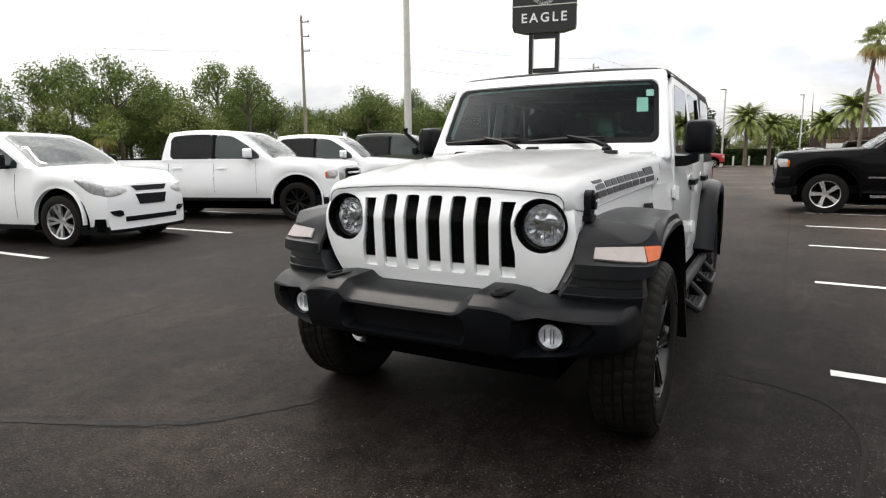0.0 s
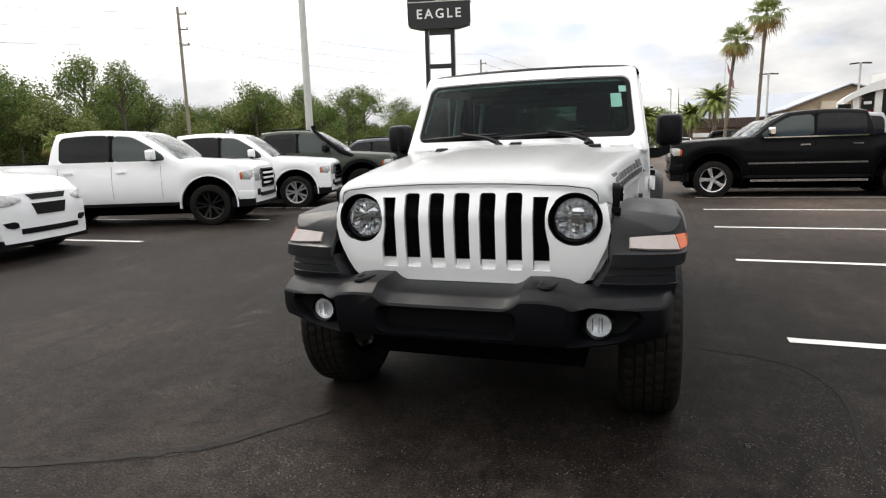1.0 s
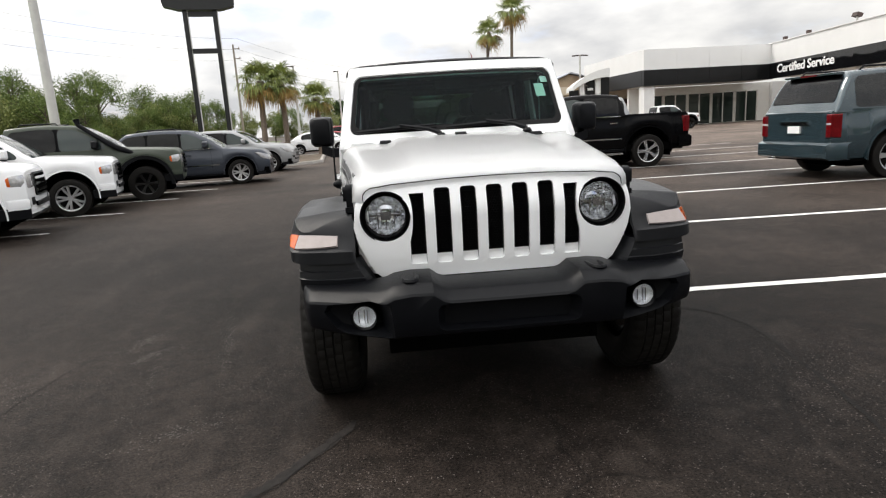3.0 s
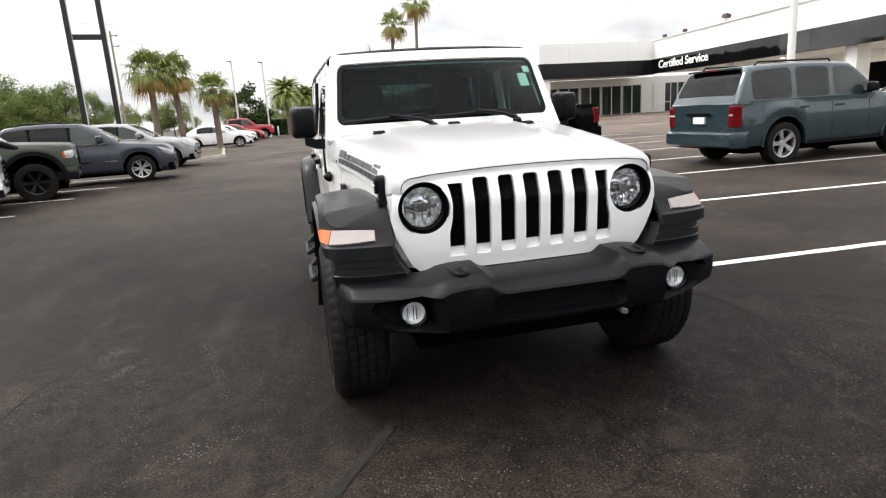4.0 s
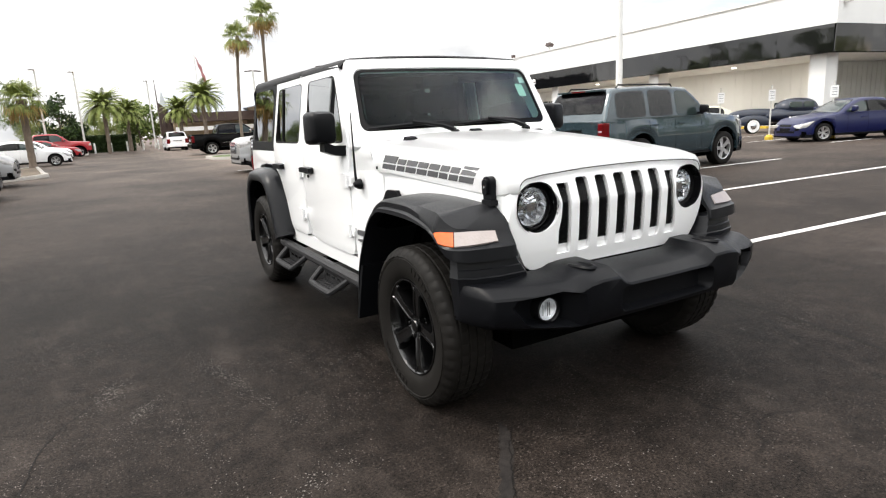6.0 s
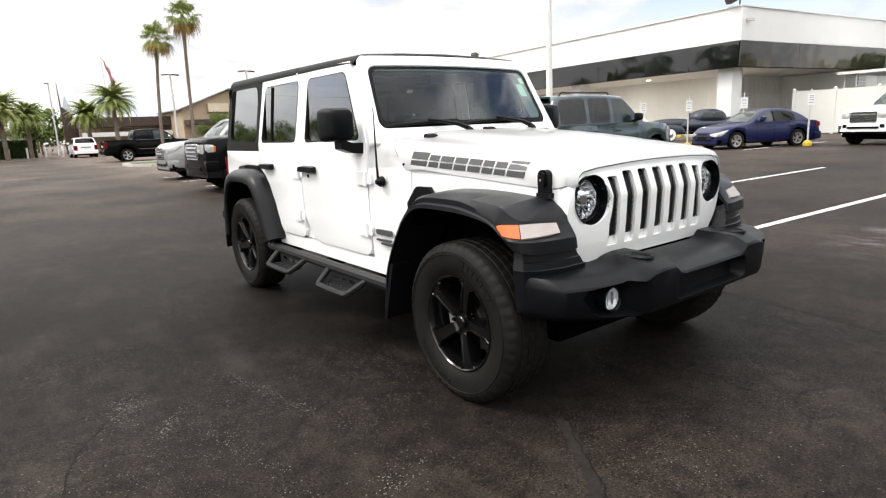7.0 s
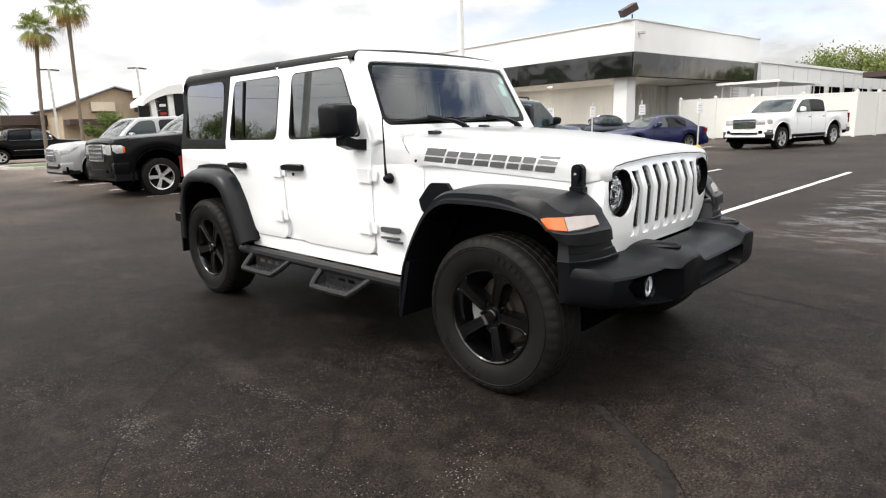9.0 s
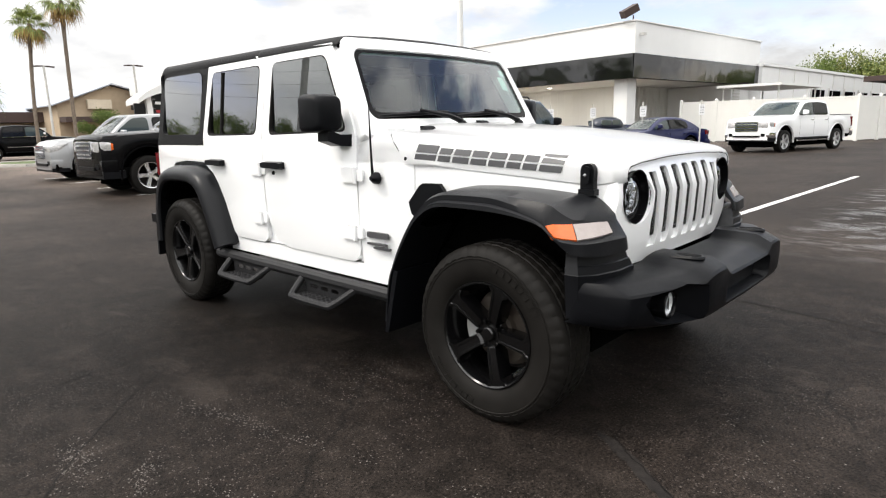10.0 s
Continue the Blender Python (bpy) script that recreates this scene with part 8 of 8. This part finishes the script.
# -- mirrors, antenna, latches, wipers, nozzles --
for s in (-1, 1):
    bm = bmesh.new()
    rings = []
    for y, hx, hz, cx in ((.880, .050, .068, .912), (.888, .064, .084, .912), (.915, .074, .094, .912), (1.00, .080, .100, .912), (1.025, .077, .097, .912)):
        rings.append([(s * x, y + .125 + (x - .91) * .30, z) for x, z in rrect(hx, hz, .032, 5, cx, 1.358)])
    loft(bm, rings)
    mir = part("door_mirror", bm, M_PLASTIC, jeep, "black square door mirror", smooth=40)
    bm = bmesh.new()
    prism(bm, rrect(.066, .084, .02, 4, s * .912, 1.358), 1.154, 1.158, "y")
    part("mirror_glass", bm, M_CHROME, mir)
    bm = bmesh.new()
    loft(bm, [[(s * .785, .985, 1.185), (s * .785, 1.09, 1.185), (s * .785, 1.09, 1.248), (s * .785, .985, 1.248)], [(s * .85, 1.005, 1.188), (s * .85, 1.10, 1.188), (s * .85, 1.10, 1.248), (s * .85, 1.005, 1.248)], [(s * .915, 1.03, 1.215), (s * .915, 1.12, 1.215), (s * .915, 1.12, 1.275), (s * .915, 1.03, 1.275)]])
    part("mirror_arm", bm, M_PLASTIC, mir, bevel=.012, smooth=40)
    # hood latch
    bm = bmesh.new()
    prism(bm, rrect(.030, .062, .026, 4, -.335, 1.055), s * .632, s * .662, "x")
    prism(bm, rrect(.018, .034, .015, 4, -.335, 1.072), s * .660, s * .676, "x")
    box(bm, s * .63, s * .668, -.372, -.30, .990, 1.014)
    lt = part("hood_latch", bm, M_PLASTIC, jeep, "black rubber hood latch", bevel=.006, smooth=40)
    bm = bmesh.new()
    lathe(bm, [(0, s * .680), (.007, s * .679), (.008, s * .672)], 10, "x", (0, -.335, 1.072))
    part("latch_pin", bm, M_CHROME, lt)
    for y, z in ((.615, 1.125),):
        bm = bmesh.new()
        lathe(bm, [(0, s * .764), (.009, s * .763), (.010, s * .75)], 10, "x", (0, y, z))
        part("body_plug", bm, M_PLASTIC, jeep)
    # decal slabs along the hood side, and the small badge
    edges = [.560, .425, .345, .245, .150, .055, -.025, -.105, -.222]
    for i, (a, b) in enumerate(zip(edges, edges[1:])):
        bm = bmesh.new()
        gap = .018
        ya, yb = a - gap * .5, b + gap * .5
        tall = .010 if i in (0, 7) else 0
        def hx(y, z):
            y = (y - .0797) / .7345 if y > .3 else y
            w, t, lo = curve_at(HOOD_W, y), curve_at(HOOD_T, y), curve_at(HOOD_L, y)
            return .002 + curve_at([(0, w), (.42, w - .004), (.66, w - .016), (.85, w - .038)], (z - lo) / (t - lo))
        def zc(y):
            return lerp(1.106, 1.156, (y + .22) / .78)
        for h0, h1 in ((-.032, -.005), (.003, .030 + tall)):
            pts = [(lerp(ya + .008, ya - .006, (h1 + .026) / .054), zc(ya) + h1), (lerp(yb + .004, yb - .010, (h1 + .026) / .054), zc(yb) + h1), (lerp(yb + .004, yb - .010, (h0 + .026) / .054), zc(yb) + h0), (lerp(ya + .008, ya - .006, (h0 + .026) / .054), zc(ya) + h0)]
            loft(bm, [[(s * (hx(y, z) - .006), y, z) for y, z in pts], [(s * (hx(y, z) + .0015), y, z) for y, z in pts]])
        part("decal", bm, M_DECAL, jeep, "plain dark grey decal block" if i == 0 else "")
    for y0, y1, z0, z1 in ((.900, .735, .706, .738), (.90, .75, .668, .680), (.85, .722, .648, .660)):
        bm = bmesh.new()
        prism(bm, rrect((y0 - y1) / 2, (z1 - z0) / 2, min(.012, (z1 - z0) / 2.2), 2, (y0 + y1) / 2, (z0 + z1) / 2), s * .782, s * .7975, "x")
        part("badge", bm, M_DECAL, jeep)
# antenna on the passenger side
bm = bmesh.new()
lathe(bm, [(0, -.835), (.012, -.835), (.03, -.81), (.032, -.79), (.0, -.78)], 14, "x", (0, .80, 1.025))
tube(bm, [(-.815, .805, 1.02), (-.818, .807, 1.10), (-.815, .815, 1.44)], [.010, .007, .003], 6)
part("antenna", bm, M_PLASTIC, jeep, "short black whip antenna", smooth=True)
for px, b0, b1 in ((-.12, -.68, -.14), (.44, -.08, .40)):
    bm = bmesh.new()
    lathe(bm, [(0, 0), (.03, 0), (.03, .03), (.018, .045), (0, .045)], 12, "z", (px, .80, 1.265))
    a, b = Vector((px, .80, 1.305)), scr((b0 * .45 + b1 * .55) / .77, .225) + Vector((0, -.9, .436)) * .03
    tube(bm, [a, a.lerp(b, .3) + Vector((0, 0, .012)), b], [.016, .014, .009], 6)
    wp = part("wiper", bm, M_PLASTIC, jeep, "black windscreen wiper", smooth=True)
    bm = bmesh.new()
    pts = [scr(lerp(b0, b1, k / 6) / .77, lerp(.185, .225, k / 6)) + Vector((0, -.9, .436)) * .012 for k in range(7)]
    tube(bm, pts, [.006, .010, .012, .014, .012, .010, .006], 6)
    part("wiper_blade", bm, M_PLASTIC, wp, smooth=True)
for x, y, z in ((-.48, .70, 1.262), (.0, .72, 1.287), (.48, .70, 1.262)):
    bm = bmesh.new()
    loft(bm, [[(x - .04, y, z), (x + .04, y, z), (x + .04, y + .05, z), (x - .04, y + .05, z)], [(x - .03, y + .012, z + .018), (x + .03, y + .012, z + .018), (x + .034, y + .045, z + .022), (x - .034, y + .045, z + .022)]])
    part("washer_nozzle", bm, M_PLASTIC, jeep, bevel=.005)
bm = bmesh.new()
box(bm, -.42, .30, .808, .85, 1.268, 1.284)
part("cowl_grille", bm, M_PLASTIC, jeep, bevel=.005)
for s in (-1, 1):
    bm = bmesh.new()
    box(bm, s * .60, s * .70, .80, .90, 1.255, 1.275)
    tube(bm, [(s * .56, .83, 1.272), (s * .63, .83, 1.272)], .008, 6)
    part("screen_hinge", bm, M_WHITE, jeep, bevel=.004)

# -- side steps --
for s in (-1, 1):
    bm = bmesh.new()
    tube(bm, [(s * .845, .62, .435), (s * .850, .70, .435), (s * .850, 2.42, .435), (s * .84, 2.50, .435)], .036, 10)
    rail = part("step_rail", bm, M_STEP, jeep, "black tubular side step", smooth=True)
    for y in (.85, 1.55, 2.25):
        bm = bmesh.new()
        box(bm, s * .70, s * .84, y - .035, y + .035, .41, .455)
        part("step_bracket", bm, M_DARK, rail)
    for ya, yb, yc, yd in ((.93, 1.07, 1.40, 1.43), (1.80, 1.93, 2.27, 2.30)):
        bm = bmesh.new()
        tube(bm, smooth_path([(s * .86, ya, .425), (s * .945, yb - .03, .335), (s * .962, yb + .03, .325), (s * .962, yc - .02, .325), (s * .95, yc + .02, .34), (s * .86, yd, .425)], 4), .021, 8)
        loop = part("step_loop", bm, M_STEP, rail, smooth=True)
        bm = bmesh.new()
        box(bm, s * .865, s * .955, yb - .02, yc + .0, .328, .336)
        for q in range(7):
            for w in range(3):
                lathe(bm, [(.011, .336), (.009, .341), (.005, .341)], 8, "z", (s * (.885 + .027 * w), yb + .02 + .045 * q, 0))
        part("step_tread", bm, M_STEP, loop)
        bm = bmesh.new()
        prism(bm, [(yb - .08, .385), (yb - .02, .334), (yc, .334), (yc, .41), (yb - .05, .41)], s * .862, s * .868, "x")
        bk = part("step_back", bm, M_STEP, loop)
        cut(bk, [solid(prism, rrect(.035, .012, .011, 3, yb + .05 + .10 * q, .378), s * .80, s * .95, "x") for q in range(3)])


# -- wheels --
def hero_tyre():
    R, W = .3985, .245
    n = 180
    bm = bmesh.new()
    h = W / 2
    # half of the section from bead to crown, outer side at -x: (radius, x, is tread block)
    prof = [(.228, -h * .78, 0), (.238, -h * .86, 0), (.262, -h * .97, 0), (.29, -h * 1.03, 0), (.325, -h * 1.055, 0), (.337, -h * 1.05, 0), (.339, -h * 1.075, 0), (.343, -h * 1.075, 0), (.345, -h * 1.035, 0), (.351, -h * 1.035, 0), (.353, -h * 1.06, 1), (.364, -h * 1.02, 1), (.377, -h * .95, 1), (.388, -h * .86, 1), (.3945, -h * .76, 1), (.3965, -h * .60, 2)]
    g = .008
    ribs = [(-h * .60, -h * .545), (-h * .47, -h * .20), (-h * .13, h * .13), (h * .20, h * .47), (h * .545, h * .60)]
    seq = []
    for i, (a, b) in enumerate(ribs):
        seq += [(R - .0015 * abs(i - 2), a, 2), (R - .0015 * abs(i - 2), b, 2)]
        if i < 4:
            c = ribs[i + 1][0]
            seq += [(R - g, b + .003, 3), (R - g, c - .003, 3)]
    prof = prof + seq + [(r_, -x, q) for r_, x, q in prof[::-1]]
    vs = []
    for k in range(n):
        a = 2 * math.pi * k / n
        col = []
        for j, (r_, x, q) in enumerate(prof):
            rr = r_
            if q == 1 and k % 4 == 0:
                rr -= .0045
                x *= .992
            if q == 2 and (k + (j // 4)) % 4 == 0:
                rr -= .004
            col.append(bm.verts.new((x, rr * math.cos(a), rr * math.sin(a))))
        vs.append(col)
    for k in range(n):
        a, b = vs[k], vs[(k + 1) % n]
        for i in range(len(prof) - 1):
            bm.faces.new((a[i], a[i + 1], b[i + 1], b[i]))
    # raised sidewall ring and blocks in place of lettering
    for a0 in (84, 262):
        for q in range(8):
            a = radians(a0 + q * 6.6)
            pts = []
            for rr, da in ((.302, -.040), (.302, .026), (.330, .036), (.330, -.03)):
                pts.append((rr, a + da))
            loft(bm, [[(-h * 1.045, rr * math.cos(t), rr * math.sin(t)) for rr, t in pts], [(-h * 1.082, rr * math.cos(t), rr * math.sin(t)) for rr, t in pts]])
    return part("tyre", bm, M_RUBBER, smooth=30)


def hero_rim():
    bm = bmesh.new()
    h = .245 / 2
    lathe(bm, [(.236, -h * .80), (.2405, -h * .87), (.2385, -h * .92), (.233, -h * .925), (.227, -h * .87), (.219, -h * .66), (.207, -h * .2), (.203, h * .7)], 60, "x")
    for k in range(5):
        a = 2 * math.pi * k / 5 + radians(90)
        d, t = Vector((0, math.cos(a), math.sin(a))), Vector((0, -math.sin(a), math.cos(a)))
        rings = []
        # a flat-faced spoke with a shallow channel and chamfered sides, splayed where it meets the rim
        for rad, w, x in ((.026, .026, -h * .60), (.052, .0275, -h * .63), (.062, .0285, -h * .72), (.150, .0315, -h * .84), (.196, .034, -h * .88), (.206, .044, -h * .885), (.214, .058, -h * .885), (.231, .066, -h * .89)):
            p = d * rad
            rings.append([p + t * u * w + Vector((x + v, 0, 0)) for u, v in ((1.06, .075), (1.0, .018), (.84, .0), (.56, .0), (.50, .0045), (-.50, .0045), (-.56, .0), (-.84, .0), (-1.0, .018), (-1.06, .075))])
        loft(bm, rings)
        # lug nut in the valley between spokes
        b = a + math.pi / 5
        lathe(bm, [(0, -h * .76), (.008, -h * .75), (.0105, -h * .70), (.0105, -h * .4)], 8, "x", (0, .058 * math.cos(b), .058 * math.sin(b)))
    lathe(bm, [(0, -h * .78), (.026, -h * .77), (.031, -h * .72), (.033, -h * .60), (.052, -h * .57), (.066, -h * .45), (.070, -h * .1)], 30, "x")
    return part("rim", bm, M_GLOSSBLK, smooth=24)


t_me, r_me = hero_tyre(), hero_rim()
bm = bmesh.new()
lathe(bm, [(.0, .0), (.155, .0), (.155, .02), (.0, .02)], 40, "x", (-.01, 0, 0))
lathe(bm, [(.06, -.03), (.09, -.03), (.09, 0)], 24, "x", (-.01, 0, 0))
lathe(bm, [(0, .05), (.175, .05), (.175, .035), (.15, .03)], 28, "x", (0, 0, 0))
disc = part("brake_disc", bm, M_DISC, smooth=40)
bm = bmesh.new()
prism(bm, [(.10 * math.cos(radians(a)) if r_ == 0 else .168 * math.cos(radians(a)), .10 * math.sin(radians(a)) if r_ == 0 else .168 * math.sin(radians(a))) for r_, a in [(0, v) for v in range(150, 211, 12)] + [(1, v) for v in range(210, 149, -12)]], -.045, .03, "x")
calp = part("brake_caliper", bm, M_SILVER, bevel=.006)
keep = [o.data for o in (t_me, r_me, disc, calp)]
for o in (t_me, r_me, disc, calp):
    bpy.data.objects.remove(o)
for s in (-1, 1):
    for yw in (0, 2.985):
        t = new("tyre", keep[0])
        t.parent = jeep
        t.matrix_basis = pose(s * (.800 if yw == 0 else .772), yw, .387, 0, 0, 180 if s > 0 else 0) @ pose(0, 0, 0, 20 if yw == 0 else 40, 0, 0)
        t["label"] = "black road tyre with block tread"
        q = new("rim", keep[1])
        q.parent = t
        q["label"] = "gloss black five-spoke rim"
        for nm, me in (("brake_disc", keep[2]), ("brake_caliper", keep[3])):
            o = new(nm, me)
            o.parent = jeep
            o.matrix_basis = pose(s * (.785 if yw == 0 else .757), yw, .387, 0, 0, 180 if s > 0 else 0) @ pose(0, 0, 0, 169 if s < 0 else 11, 0, 0)
